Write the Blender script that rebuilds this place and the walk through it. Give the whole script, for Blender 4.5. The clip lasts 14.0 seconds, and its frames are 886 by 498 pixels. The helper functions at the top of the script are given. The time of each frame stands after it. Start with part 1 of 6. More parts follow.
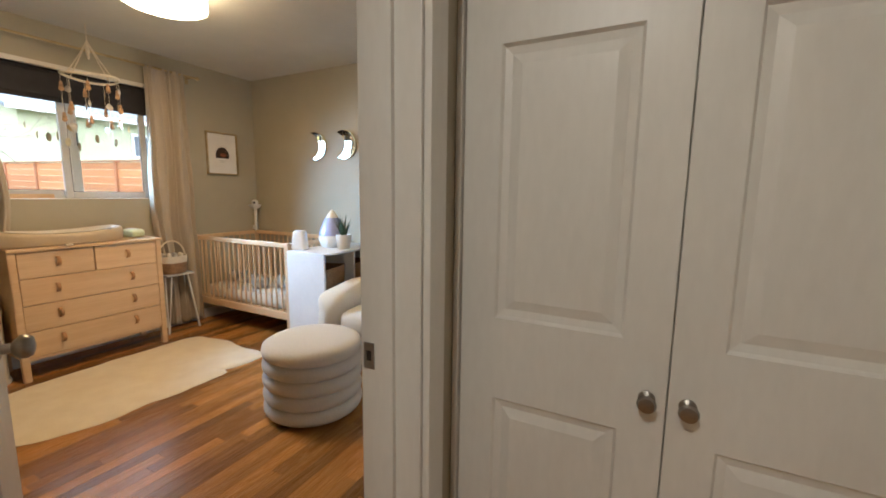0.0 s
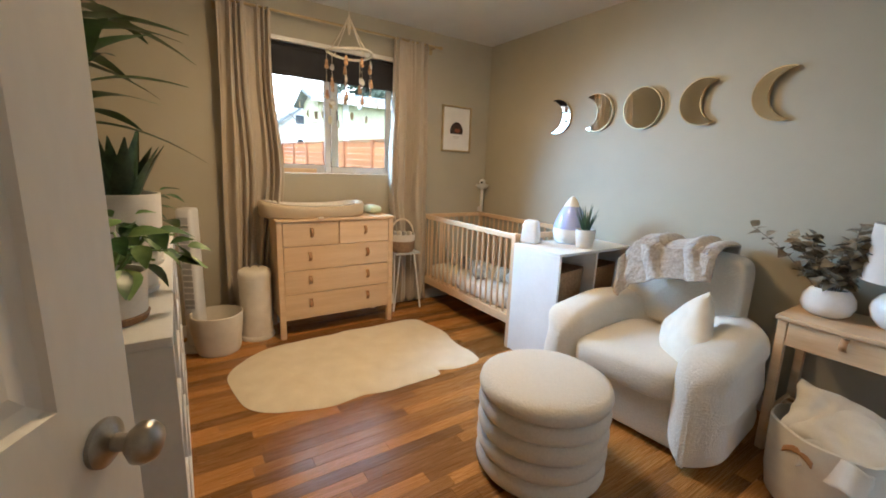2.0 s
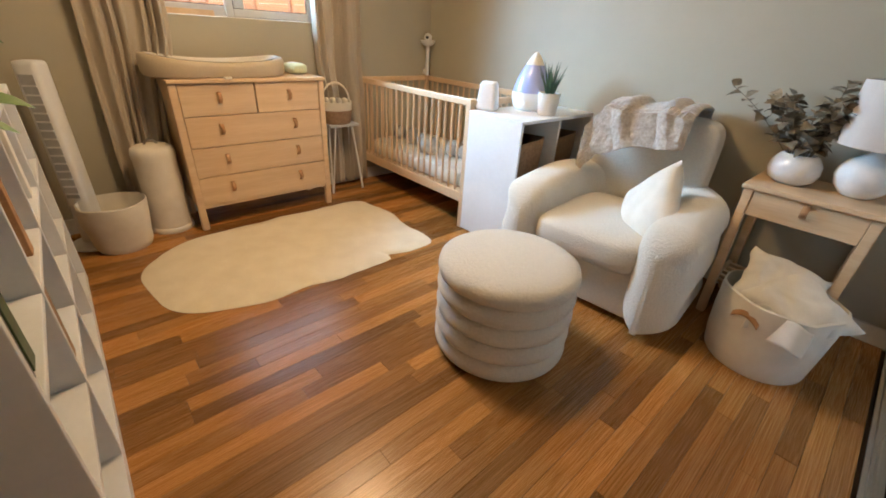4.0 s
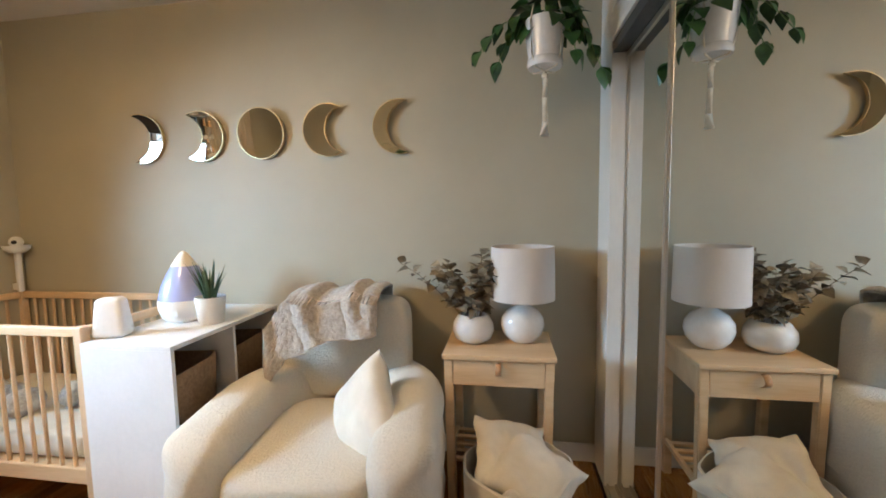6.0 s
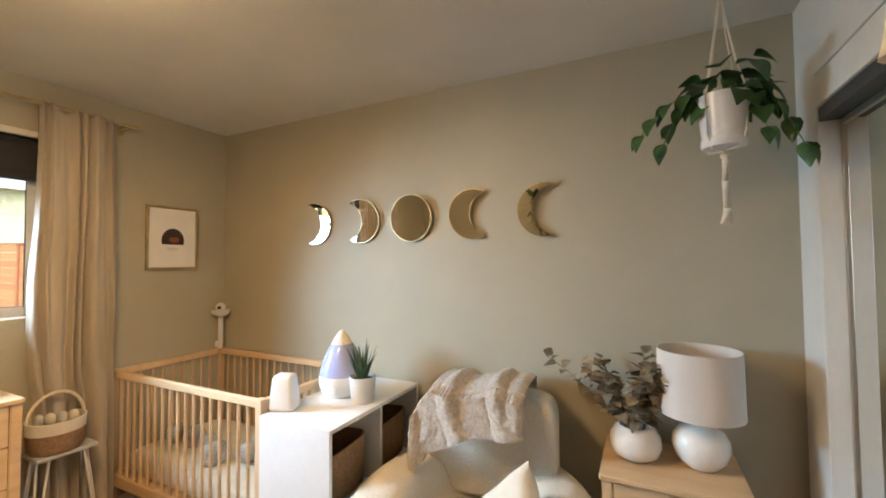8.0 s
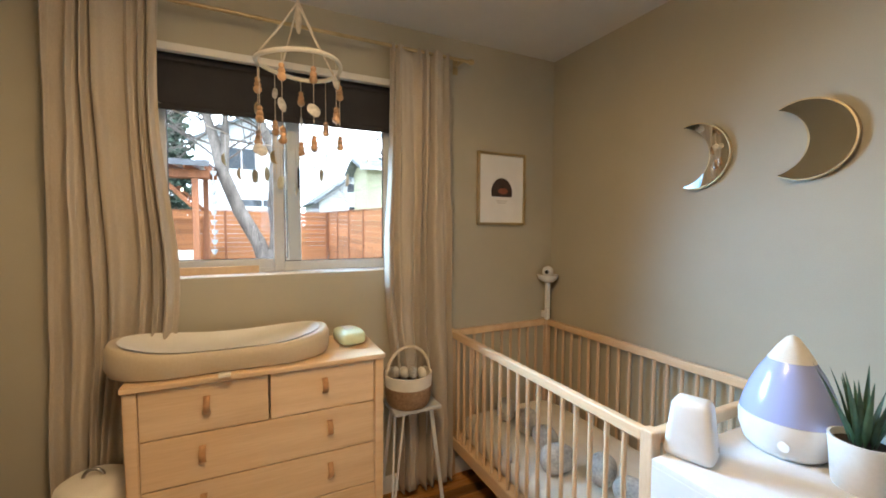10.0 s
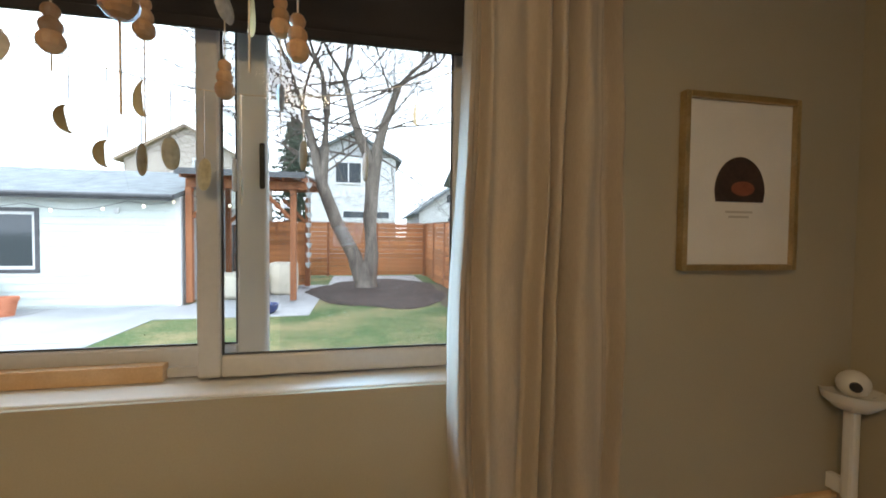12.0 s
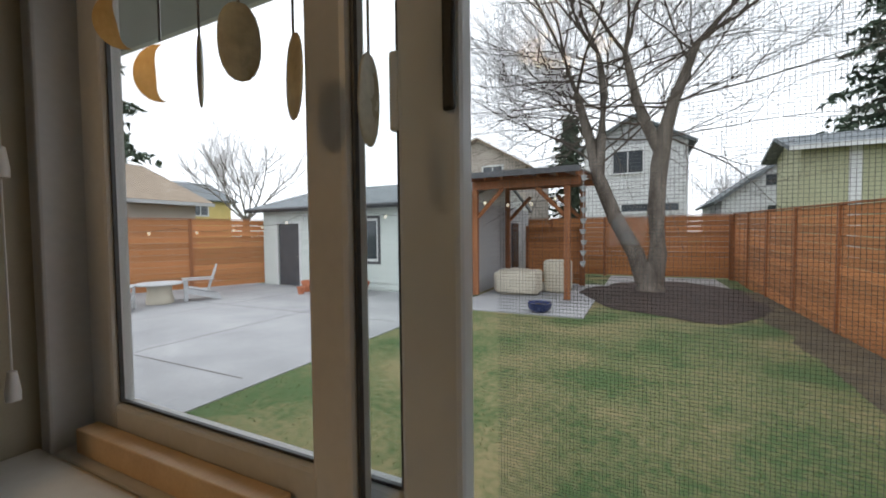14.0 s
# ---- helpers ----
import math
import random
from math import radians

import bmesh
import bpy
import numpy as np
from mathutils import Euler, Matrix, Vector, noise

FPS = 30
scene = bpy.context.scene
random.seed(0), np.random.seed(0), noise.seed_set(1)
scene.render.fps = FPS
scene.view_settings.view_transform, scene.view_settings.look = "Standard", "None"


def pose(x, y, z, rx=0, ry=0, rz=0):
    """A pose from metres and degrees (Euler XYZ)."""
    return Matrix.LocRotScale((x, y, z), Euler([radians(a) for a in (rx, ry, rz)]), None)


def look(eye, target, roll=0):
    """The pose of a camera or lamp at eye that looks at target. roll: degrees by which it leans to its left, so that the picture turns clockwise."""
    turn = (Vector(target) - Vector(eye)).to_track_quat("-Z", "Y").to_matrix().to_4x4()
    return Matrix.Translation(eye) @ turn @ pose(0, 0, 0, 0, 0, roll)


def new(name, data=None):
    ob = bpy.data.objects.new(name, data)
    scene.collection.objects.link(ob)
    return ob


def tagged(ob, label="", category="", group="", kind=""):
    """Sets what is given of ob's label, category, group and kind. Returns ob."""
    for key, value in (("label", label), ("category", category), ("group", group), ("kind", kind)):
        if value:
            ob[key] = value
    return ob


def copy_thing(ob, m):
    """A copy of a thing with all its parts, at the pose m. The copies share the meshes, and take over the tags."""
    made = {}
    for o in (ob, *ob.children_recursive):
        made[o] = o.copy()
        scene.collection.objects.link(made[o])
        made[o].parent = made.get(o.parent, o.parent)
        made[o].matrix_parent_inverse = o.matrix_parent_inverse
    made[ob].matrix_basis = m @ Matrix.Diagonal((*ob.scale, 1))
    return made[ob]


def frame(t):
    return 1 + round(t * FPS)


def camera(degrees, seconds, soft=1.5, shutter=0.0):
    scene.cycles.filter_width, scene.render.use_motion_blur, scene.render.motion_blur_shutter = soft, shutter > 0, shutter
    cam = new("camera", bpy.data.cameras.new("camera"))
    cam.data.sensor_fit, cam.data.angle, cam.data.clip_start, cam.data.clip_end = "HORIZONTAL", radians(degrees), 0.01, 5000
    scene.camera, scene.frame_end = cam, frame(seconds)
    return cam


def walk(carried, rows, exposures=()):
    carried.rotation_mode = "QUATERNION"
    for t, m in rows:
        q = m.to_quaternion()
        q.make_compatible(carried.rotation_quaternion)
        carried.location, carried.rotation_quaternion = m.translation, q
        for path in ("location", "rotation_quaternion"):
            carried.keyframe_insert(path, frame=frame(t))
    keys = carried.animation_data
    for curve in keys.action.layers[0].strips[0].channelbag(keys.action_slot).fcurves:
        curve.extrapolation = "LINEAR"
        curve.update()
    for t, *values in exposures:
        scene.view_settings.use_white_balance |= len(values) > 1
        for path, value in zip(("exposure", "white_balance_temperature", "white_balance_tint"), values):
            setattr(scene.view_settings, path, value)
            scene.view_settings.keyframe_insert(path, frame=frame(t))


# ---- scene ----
cam = camera(95.4, 14.0, soft=1.8)
PATH = [
    (0, (-0.216, 1.524, 1.291), (-1.125, 3.284, 1.018), 0.7),
    (0.5, (-0.332, 1.648, 1.276), (-1.56, 3.204, 1.007), 1.4),
    (1, (-0.503, 1.756, 1.302), (-1.973, 3.085, 1.034), 0.9),
    (1.5, (-0.673, 1.821, 1.303), (-2.276, 2.981, 1.008), 1.0),
    (2, (-0.869, 1.93, 1.302), (-2.501, 3.016, 0.905), 2.2),
    (4.3, (-1.182, 2.109, 1.195), (-2.421, 3.348, 0.23), 4.5),
    (4.5, (-1.238, 2.171, 1.202), (-2.413, 3.563, 0.377), 4.1),
    (5, (-1.27, 2.4, 1.249), (-2.19, 4.097, 0.726), 2.2),
    (5.5, (-1.261, 2.531, 1.286), (-1.883, 4.403, 0.959), 0.3),
    (6, (-1.225, 2.554, 1.292), (-1.529, 4.523, 1.121), -0.9),
    (6.5, (-1.165, 2.557, 1.33), (-1.335, 4.546, 1.198), -1.2),
    (7, (-1.145, 2.559, 1.368), (-1.301, 4.552, 1.303), -1.0),
    (7.5, (-1.245, 2.571, 1.42), (-1.634, 4.532, 1.451), -1.1),
    (8, (-1.34, 2.593, 1.489), (-2.218, 4.389, 1.553), -0.5),
    (8.5, (-1.484, 2.661, 1.458), (-2.831, 4.138, 1.536), 1.5),
    (9, (-1.646, 2.752, 1.421), (-3.263, 3.928, 1.413), 1.8),
    (9.2, (-1.741, 2.764, 1.424), (-3.403, 3.875, 1.373), 1.3),
    (11.5, (-3.078, 3.274, 1.504), (-5.013, 3.775, 1.457), 0.8),
    (12, (-3.378, 3.34, 1.53), (-5.335, 3.745, 1.469), 0.6),
    (12.5, (-3.693, 3.329, 1.524), (-5.68, 3.534, 1.434), -0.1),
    (13, (-3.932, 3.32, 1.529), (-5.928, 3.24, 1.429), -0.6),
    (13.5, (-4.043, 3.31, 1.537), (-5.991, 2.867, 1.436), -1.0),
    (14, (-4.044, 3.27, 1.53), (-5.84, 2.394, 1.452), -0.6),
]
# seconds, stops, kelvin, tint
EXPOSURES = [(0.0, -0.85, 5800, 9), (0.5, -0.85, 5800, 9), (1.0, -0.85, 5700, 9), (1.5, -0.75, 5600, 8), (2.0, -0.7, 5600, 8), (4.5, -0.65, 5900, 9), (5.0, -0.75, 5850, 9), (5.5, -0.65, 5850, 9),
             (6.5, -0.7, 6600, 10), (7.5, -0.65, 6700, 10), (8.0, -0.65, 6700, 10), (8.5, -0.9, 5900, 8), (9.2, -0.9, 5750, 8), (11.2, -0.95, 5500, 4), (11.5, -1.15, 5400, 3), (12.0, -1.75, 6000, 7),
             (12.5, -2.3, 6500, 9), (13.0, -2.75, 6850, 12), (13.5, -3.0, 6800, 12), (14.0, -3.05, 6600, 11)]
walk(cam, [(t, look(eye, target, roll)) for t, eye, target, roll in PATH], EXPOSURES)

# ---- world, sun, lamps ----
world = bpy.data.worlds.new("overcast_sky")
scene.world = world
world.use_nodes = True
wn, wl = world.node_tree.nodes, world.node_tree.links
sky = wn.new("ShaderNodeTexSky")
sky.sky_type = "NISHITA"
sky.sun_disc = False
sky.sun_elevation = radians(38)
sky.sun_rotation = radians(200)
sky.dust_density = 4.0
cloud_co = wn.new("ShaderNodeTexCoord")
cloud_noise = wn.new("ShaderNodeTexNoise")
cloud_noise.inputs["Scale"].default_value = 2.2
cloud_noise.inputs["Detail"].default_value = 5
cloud_ramp = wn.new("ShaderNodeValToRGB")
cloud_ramp.color_ramp.elements[0].position = 0.25
cloud_ramp.color_ramp.elements[0].color = (0.55, 0.55, 0.55, 1)
cloud_ramp.color_ramp.elements[1].position = 0.55
cloud_ramp.color_ramp.elements[1].color = (0.97, 0.97, 0.97, 1)
cloud_mix = wn.new("ShaderNodeMix")
cloud_mix.data_type = "RGBA"
cloud_mix.inputs[7].default_value = (104.0, 109.0, 119.0, 1)
wl.new(cloud_co.outputs["Generated"], cloud_noise.inputs["Vector"])
wl.new(cloud_noise.outputs["Fac"], cloud_ramp.inputs["Fac"])
wl.new(cloud_ramp.outputs["Color"], cloud_mix.inputs[0])
wl.new(sky.outputs["Color"], cloud_mix.inputs[6])
wl.new(cloud_mix.outputs[2], wn["Background"].inputs["Color"])
wn["Background"].inputs["Strength"].default_value = 0.15

sun_data = bpy.data.lights.new("sun", "SUN")
sun_data.energy = 2.2
sun_data.angle = radians(25)
sun_data.color = (1.0, 0.96, 0.9)
sun_ob = new("sun", sun_data)
sun_ob.matrix_world = look((0, 0, 20), (4, 9, 0))
LAMP_WATTS, HALL_FILL_WATTS, WINDOW_WATTS = 45.0, 26.0, 33.0

# ---- materials ----


def material(name, dark, light, rough=0.6, metal=0.0, scale=8.0, stretch=(1, 1, 1), fine=90.0, bump=0.15, spread=0.0,
             rough_var=0.1, sheen=0.0, coat=0.0, coords="Object", contrast=(0.35, 0.65), bump_dist=0.004):
    m = bpy.data.materials.new(name)
    m.use_nodes = True
    n, l = m.node_tree.nodes, m.node_tree.links
    b = n["Principled BSDF"]
    co = n.new("ShaderNodeTexCoord")
    mp = n.new("ShaderNodeMapping")
    mp.inputs["Scale"].default_value = stretch
    src = co.outputs[coords]
    if spread:
        info = n.new("ShaderNodeObjectInfo")
        add = n.new("ShaderNodeVectorMath")
        mul = n.new("ShaderNodeMath")
        mul.operation = "MULTIPLY"
        mul.inputs[1].default_value = 37.0
        l.new(info.outputs["Random"], mul.inputs[0])
        l.new(src, add.inputs[0])
        l.new(mul.outputs[0], add.inputs[1])
        src = add.outputs[0]
    l.new(src, mp.inputs["Vector"])
    big = n.new("ShaderNodeTexNoise")
    big.inputs["Scale"].default_value = scale
    big.inputs["Detail"].default_value = 6
    small = n.new("ShaderNodeTexNoise")
    small.inputs["Scale"].default_value = fine
    small.inputs["Detail"].default_value = 4
    l.new(mp.outputs[0], big.inputs["Vector"])
    l.new(mp.outputs[0], small.inputs["Vector"])
    mean = n.new("ShaderNodeMix")
    mean.data_type = "FLOAT"
    mean.inputs[0].default_value = 0.35
    l.new(big.outputs["Fac"], mean.inputs[2])
    l.new(small.outputs["Fac"], mean.inputs[3])
    ramp = n.new("ShaderNodeValToRGB")
    ramp.color_ramp.elements[0].position, ramp.color_ramp.elements[1].position = contrast
    ramp.color_ramp.elements[0].color = (*dark, 1)
    ramp.color_ramp.elements[1].color = (*light, 1)
    l.new(mean.outputs[0], ramp.inputs["Fac"])
    out = ramp.outputs["Color"]
    if spread:
        hsv = n.new("ShaderNodeHueSaturation")
        rng = n.new("ShaderNodeMapRange")
        rng.inputs["To Min"].default_value = 1 - spread
        rng.inputs["To Max"].default_value = 1 + spread
        l.new(info.outputs["Random"], rng.inputs["Value"])
        l.new(rng.outputs[0], hsv.inputs["Value"])
        l.new(out, hsv.inputs["Color"])
        out = hsv.outputs["Color"]
    l.new(out, b.inputs["Base Color"])
    rr = n.new("ShaderNodeMapRange")
    rr.inputs["To Min"].default_value = max(0.02, rough - rough_var)
    rr.inputs["To Max"].default_value = min(1, rough + rough_var)
    l.new(big.outputs["Fac"], rr.inputs["Value"])
    l.new(rr.outputs[0], b.inputs["Roughness"])
    b.inputs["Metallic"].default_value = metal
    b.inputs["Sheen Weight"].default_value = sheen
    b.inputs["Coat Weight"].default_value = coat
    b.inputs["Coat Roughness"].default_value = 0.15
    if bump:
        bp = n.new("ShaderNodeBump")
        bp.inputs["Strength"].default_value = bump
        bp.inputs["Distance"].default_value = bump_dist
        l.new(mean.outputs[0], bp.inputs["Height"])
        l.new(bp.outputs[0], b.inputs["Normal"])
    return m


def grey(v):
    return (v, v, v)


WALL = material("wall_paint_greige", (0.405, 0.365, 0.27), (0.445, 0.405, 0.305), 0.55, scale=3, fine=260, bump=0.12, bump_dist=0.0015, coords="Object")
CEIL = material("ceiling_paint", (0.62, 0.60, 0.55), (0.67, 0.65, 0.60), 0.8, scale=4, fine=180, bump=0.2, bump_dist=0.002)
HALLWALL = material("hall_paint", (0.60, 0.57, 0.5), (0.65, 0.62, 0.55), 0.6, scale=3, fine=220, bump=0.1)
TRIM = material("white_trim_paint", (0.70, 0.68, 0.63), (0.77, 0.75, 0.70), 0.35, scale=5, fine=60, bump=0.06, stretch=(1, 1, 0.3))
VINYL = material("white_vinyl", (0.58, 0.59, 0.60), (0.66, 0.67, 0.68), 0.35, scale=6, fine=80, bump=0.03)
FLOOR = material("oak_plank", (0.145, 0.052, 0.010), (0.53, 0.255, 0.066), 0.27, scale=6, stretch=(10, 0.8, 1), fine=40, bump=0.14, spread=0.5, coat=0.06, contrast=(0.3, 0.7), bump_dist=0.0012)
SUBFLOOR = material("floor_gap", (0.02, 0.01, 0.005), (0.04, 0.02, 0.01), 0.9)
BIRCH = material("birch_wood", (0.62, 0.42, 0.235), (0.74, 0.54, 0.33), 0.42, scale=2.2, stretch=(0.5, 9, 9), fine=26, bump=0.05, coords="Object", spread=0.05)
BEECH = material("beech_wood", (0.58, 0.40, 0.24), (0.70, 0.52, 0.34), 0.42, scale=4, stretch=(6, 6, 0.8), fine=50, bump=0.06, spread=0.05)
LEATHER = material("tan_leather", (0.36, 0.18, 0.07), (0.50, 0.27, 0.12), 0.55, scale=20, fine=200, bump=0.2)
BOUCLE = material("cream_boucle", (0.66, 0.61, 0.52), (0.74, 0.69, 0.59), 0.95, scale=110, fine=300, bump=1.0, sheen=0.3, bump_dist=0.008)
CREAM = material("cream_cotton", (0.66, 0.60, 0.50), (0.78, 0.73, 0.63), 0.9, scale=10, fine=320, bump=0.3, sheen=0.2)
PADFOAM = material("tan_changing_pad", (0.46, 0.37, 0.25), (0.52, 0.43, 0.30), 0.5, scale=6, fine=120, bump=0.05)
PADTOP = material("pale_pad_cover", (0.66, 0.63, 0.57), (0.74, 0.71, 0.65), 0.6, scale=6, fine=200, bump=0.1)
CURTAIN = material("linen_curtain", (0.40, 0.34, 0.26), (0.50, 0.43, 0.34), 0.9, scale=6, stretch=(1, 1, 0.2), fine=380, bump=0.25, sheen=0.2)
BLIND = material("charcoal_blind", (0.022, 0.02, 0.024), (0.035, 0.032, 0.036), 0.8, scale=10, fine=400, bump=0.1)
WHITELAM = material("white_laminate", (0.74, 0.75, 0.76), (0.80, 0.81, 0.82), 0.4, scale=5, fine=60, bump=0.02)
PLASTIC = material("white_plastic", (0.74, 0.74, 0.73), (0.80, 0.80, 0.79), 0.3, scale=6, fine=60, bump=0.02)
CERAMIC = material("white_ceramic", (0.74, 0.72, 0.69), (0.82, 0.80, 0.77), 0.18, scale=14, fine=60, bump=0.25)
MATTEPOT = material("matte_white_pot", (0.68, 0.66, 0.62), (0.76, 0.74, 0.70), 0.7, scale=12, fine=120, bump=0.15)
SHADE = material("linen_lampshade", (0.60, 0.55, 0.50), (0.70, 0.64, 0.58), 0.9, scale=8, fine=400, bump=0.25, stretch=(1, 1, 0.4))
NICKEL = material("satin_nickel", (0.32, 0.30, 0.27), (0.42, 0.39, 0.35), 0.34, metal=1.0, scale=20, fine=200, bump=0.03)
ALU = material("brushed_aluminium", (0.55, 0.52, 0.46), (0.66, 0.63, 0.56), 0.35, metal=1.0, scale=10, stretch=(1, 1, 0.05), fine=200, bump=0.03)
GOLD = material("brass_gilt", (0.44, 0.33, 0.17), (0.60, 0.47, 0.27), 0.38, metal=0.9, scale=12, fine=150, bump=0.08)
DARKTRACK = material("dark_track", (0.05, 0.055, 0.06), (0.09, 0.095, 0.10), 0.45, metal=0.4, scale=10, fine=80)
PAPER = material("white_paper", (0.76, 0.74, 0.70), (0.82, 0.80, 0.76), 0.8, scale=10, fine=200, bump=0.05)
INK = material("dark_brown_ink", (0.03, 0.018, 0.015), (0.06, 0.035, 0.028), 0.8, scale=25)
RUST = material("rust_ink", (0.20, 0.06, 0.03), (0.27, 0.09, 0.05), 0.8, scale=25)
BARGREY = material("grey_print", (0.50, 0.47, 0.43), (0.58, 0.55, 0.5), 0.8)
RUGFUR = material("cream_sheepskin", (0.70, 0.60, 0.43), (0.80, 0.71, 0.54), 0.95, scale=9, fine=190, bump=0.6, sheen=0.4, bump_dist=0.006)
FLEECE = material("taupe_fleece", (0.33, 0.285, 0.24), (0.52, 0.465, 0.40), 0.95, scale=48, fine=130, bump=1.0, sheen=0.4, bump_dist=0.009)
WICKER = material("brown_woven_paper", (0.22, 0.13, 0.07), (0.36, 0.23, 0.13), 0.8, scale=60, fine=200, bump=0.6)
ROPE = material("cotton_rope", (0.62, 0.54, 0.42), (0.76, 0.68, 0.55), 0.9, scale=60, fine=250, bump=0.6)
LEAF = material("green_leaf", (0.018, 0.06, 0.016), (0.06, 0.15, 0.035), 0.4, scale=12, fine=60, bump=0.2, spread=0.35)
LEAFPALE = material("light_green_leaf", (0.10, 0.20, 0.06), (0.22, 0.34, 0.11), 0.45, scale=12, fine=60, bump=0.2, spread=0.3)
SNAKE = material("snake_leaf", (0.012, 0.035, 0.016), (0.05, 0.10, 0.045), 0.45, scale=18, stretch=(1, 1, 3), fine=60, bump=0.1, spread=0.25)
EUCA = material("dried_eucalyptus", (0.14, 0.11, 0.068), (0.34, 0.275, 0.185), 0.8, scale=15, fine=90, bump=0.3, spread=0.4)
SOIL = material("potting_soil", (0.02, 0.014, 0.01), (0.05, 0.035, 0.025), 0.95, scale=60, fine=200, bump=0.8)
BARK = material("grey_bark", (0.09, 0.075, 0.062), (0.24, 0.205, 0.175), 0.9, scale=5, stretch=(1, 1, 0.35), fine=30, bump=0.8, bump_dist=0.03)
# far trees' twigs: distance haze is put into this paler colour
HAZETWIG = material("hazed_twig", (0.20, 0.18, 0.165), (0.33, 0.30, 0.28), 0.9, scale=2, fine=20, bump=0.2)
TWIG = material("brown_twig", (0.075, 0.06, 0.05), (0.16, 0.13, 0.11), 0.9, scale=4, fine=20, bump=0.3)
NEEDLES = material("conifer_needles", (0.028, 0.048, 0.03), (0.08, 0.115, 0.075), 0.8, scale=1.5, fine=10, bump=0.3)
GRASS = material("winter_lawn", (0.05, 0.095, 0.024), (0.215, 0.18, 0.085), 0.95, scale=0.75, fine=14, bump=0.8, contrast=(0.43, 0.62), bump_dist=0.03)
BLADE = material("grass_blade", (0.09, 0.13, 0.04), (0.24, 0.21, 0.095), 0.8, scale=3, fine=20, bump=0)
CONCRETE = material("patio_concrete", (0.26, 0.265, 0.275), (0.40, 0.40, 0.405), 0.75, scale=0.8, fine=25, bump=0.3)
MULCH = material("dark_mulch", (0.022, 0.015, 0.012), (0.075, 0.05, 0.04), 0.95, scale=6, fine=40, bump=1.0, bump_dist=0.03)
BARESOIL = material("bare_soil", (0.045, 0.036, 0.024), (0.135, 0.105, 0.06), 0.95, scale=2.5, fine=30, bump=0.9, bump_dist=0.02)
CEDAR = material("cedar_board", (0.33, 0.12, 0.04), (0.55, 0.245, 0.095), 0.75, scale=2, stretch=(0.5, 0.5, 8), fine=25, bump=0.2, spread=0.22)
CEDARPOST = material("cedar_post", (0.23, 0.085, 0.035), (0.36, 0.145, 0.06), 0.75, scale=2, stretch=(6, 6, 0.5), fine=25, bump=0.2, spread=0.15)
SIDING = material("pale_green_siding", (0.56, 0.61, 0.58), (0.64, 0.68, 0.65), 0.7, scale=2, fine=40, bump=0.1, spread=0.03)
SIDEWHITE = material("white_siding", (0.60, 0.61, 0.61), (0.68, 0.69, 0.69), 0.7, scale=2, fine=40, bump=0.1, spread=0.03)
GREENSIDE = material("lime_siding", (0.38, 0.385, 0.25), (0.44, 0.445, 0.30), 0.75, scale=1, fine=20, bump=0.1)
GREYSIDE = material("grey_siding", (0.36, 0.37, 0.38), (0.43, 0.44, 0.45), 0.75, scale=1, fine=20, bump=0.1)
TANSIDE = material("tan_siding", (0.38, 0.33, 0.29), (0.45, 0.40, 0.35), 0.75, scale=1, fine=20, bump=0.1)
YELLOWSIDE = material("yellow_siding", (0.55, 0.42, 0.15), (0.62, 0.50, 0.2), 0.75, scale=1, fine=20, bump=0.1)
ROOF = material("grey_shingle", (0.10, 0.115, 0.125), (0.19, 0.21, 0.22), 0.85, scale=3, fine=25, bump=0.5, spread=0.1)
TANROOF = material("tan_shingle", (0.24, 0.18, 0.13), (0.34, 0.27, 0.2), 0.85, scale=3, fine=25, bump=0.5)
METALROOF = material("pale_metal_roof", (0.40, 0.42, 0.44), (0.52, 0.54, 0.56), 0.4, metal=0.3, scale=2, fine=20)
CHARDOOR = material("charcoal_door", (0.05, 0.052, 0.058), (0.09, 0.092, 0.1), 0.5, scale=5, fine=60)
TERRA = material("terracotta", (0.42, 0.14, 0.07), (0.56, 0.22, 0.12), 0.8, scale=8, fine=80, bump=0.2, spread=0.15)
BLUEGLAZE = material("blue_glaze", (0.02, 0.03, 0.10), (0.04, 0.06, 0.18), 0.25, scale=8)
TARP = material("cream_cover", (0.55, 0.50, 0.40), (0.66, 0.61, 0.5), 0.8, scale=4, fine=40, bump=0.4)
GREYPLAST = material("grey_resin", (0.40, 0.41, 0.42), (0.50, 0.51, 0.52), 0.6, scale=6, fine=40)
CAPIZ = material("capiz_shell", (0.36, 0.33, 0.22), (0.62, 0.58, 0.42), 0.3, scale=25, fine=120, bump=0.3, spread=0.25)
BEADS = material("wood_bead", (0.42, 0.24, 0.12), (0.60, 0.38, 0.2), 0.5, scale=20, spread=0.25)
GREENPACK = material("pale_green_pack", (0.56, 0.64, 0.42), (0.68, 0.75, 0.54), 0.35, scale=12, fine=60, bump=0.1)
BLACK = material("black_plastic", (0.012, 0.012, 0.013), (0.025, 0.025, 0.027), 0.4, scale=10)
PLUSH = material("grey_white_plush", (0.30, 0.28, 0.26), (0.72, 0.69, 0.63), 0.95, scale=16, fine=100, bump=0.7)
OUTERWALL = material("house_siding", (0.5, 0.5, 0.48), (0.58, 0.58, 0.56), 0.8, scale=2, fine=30)


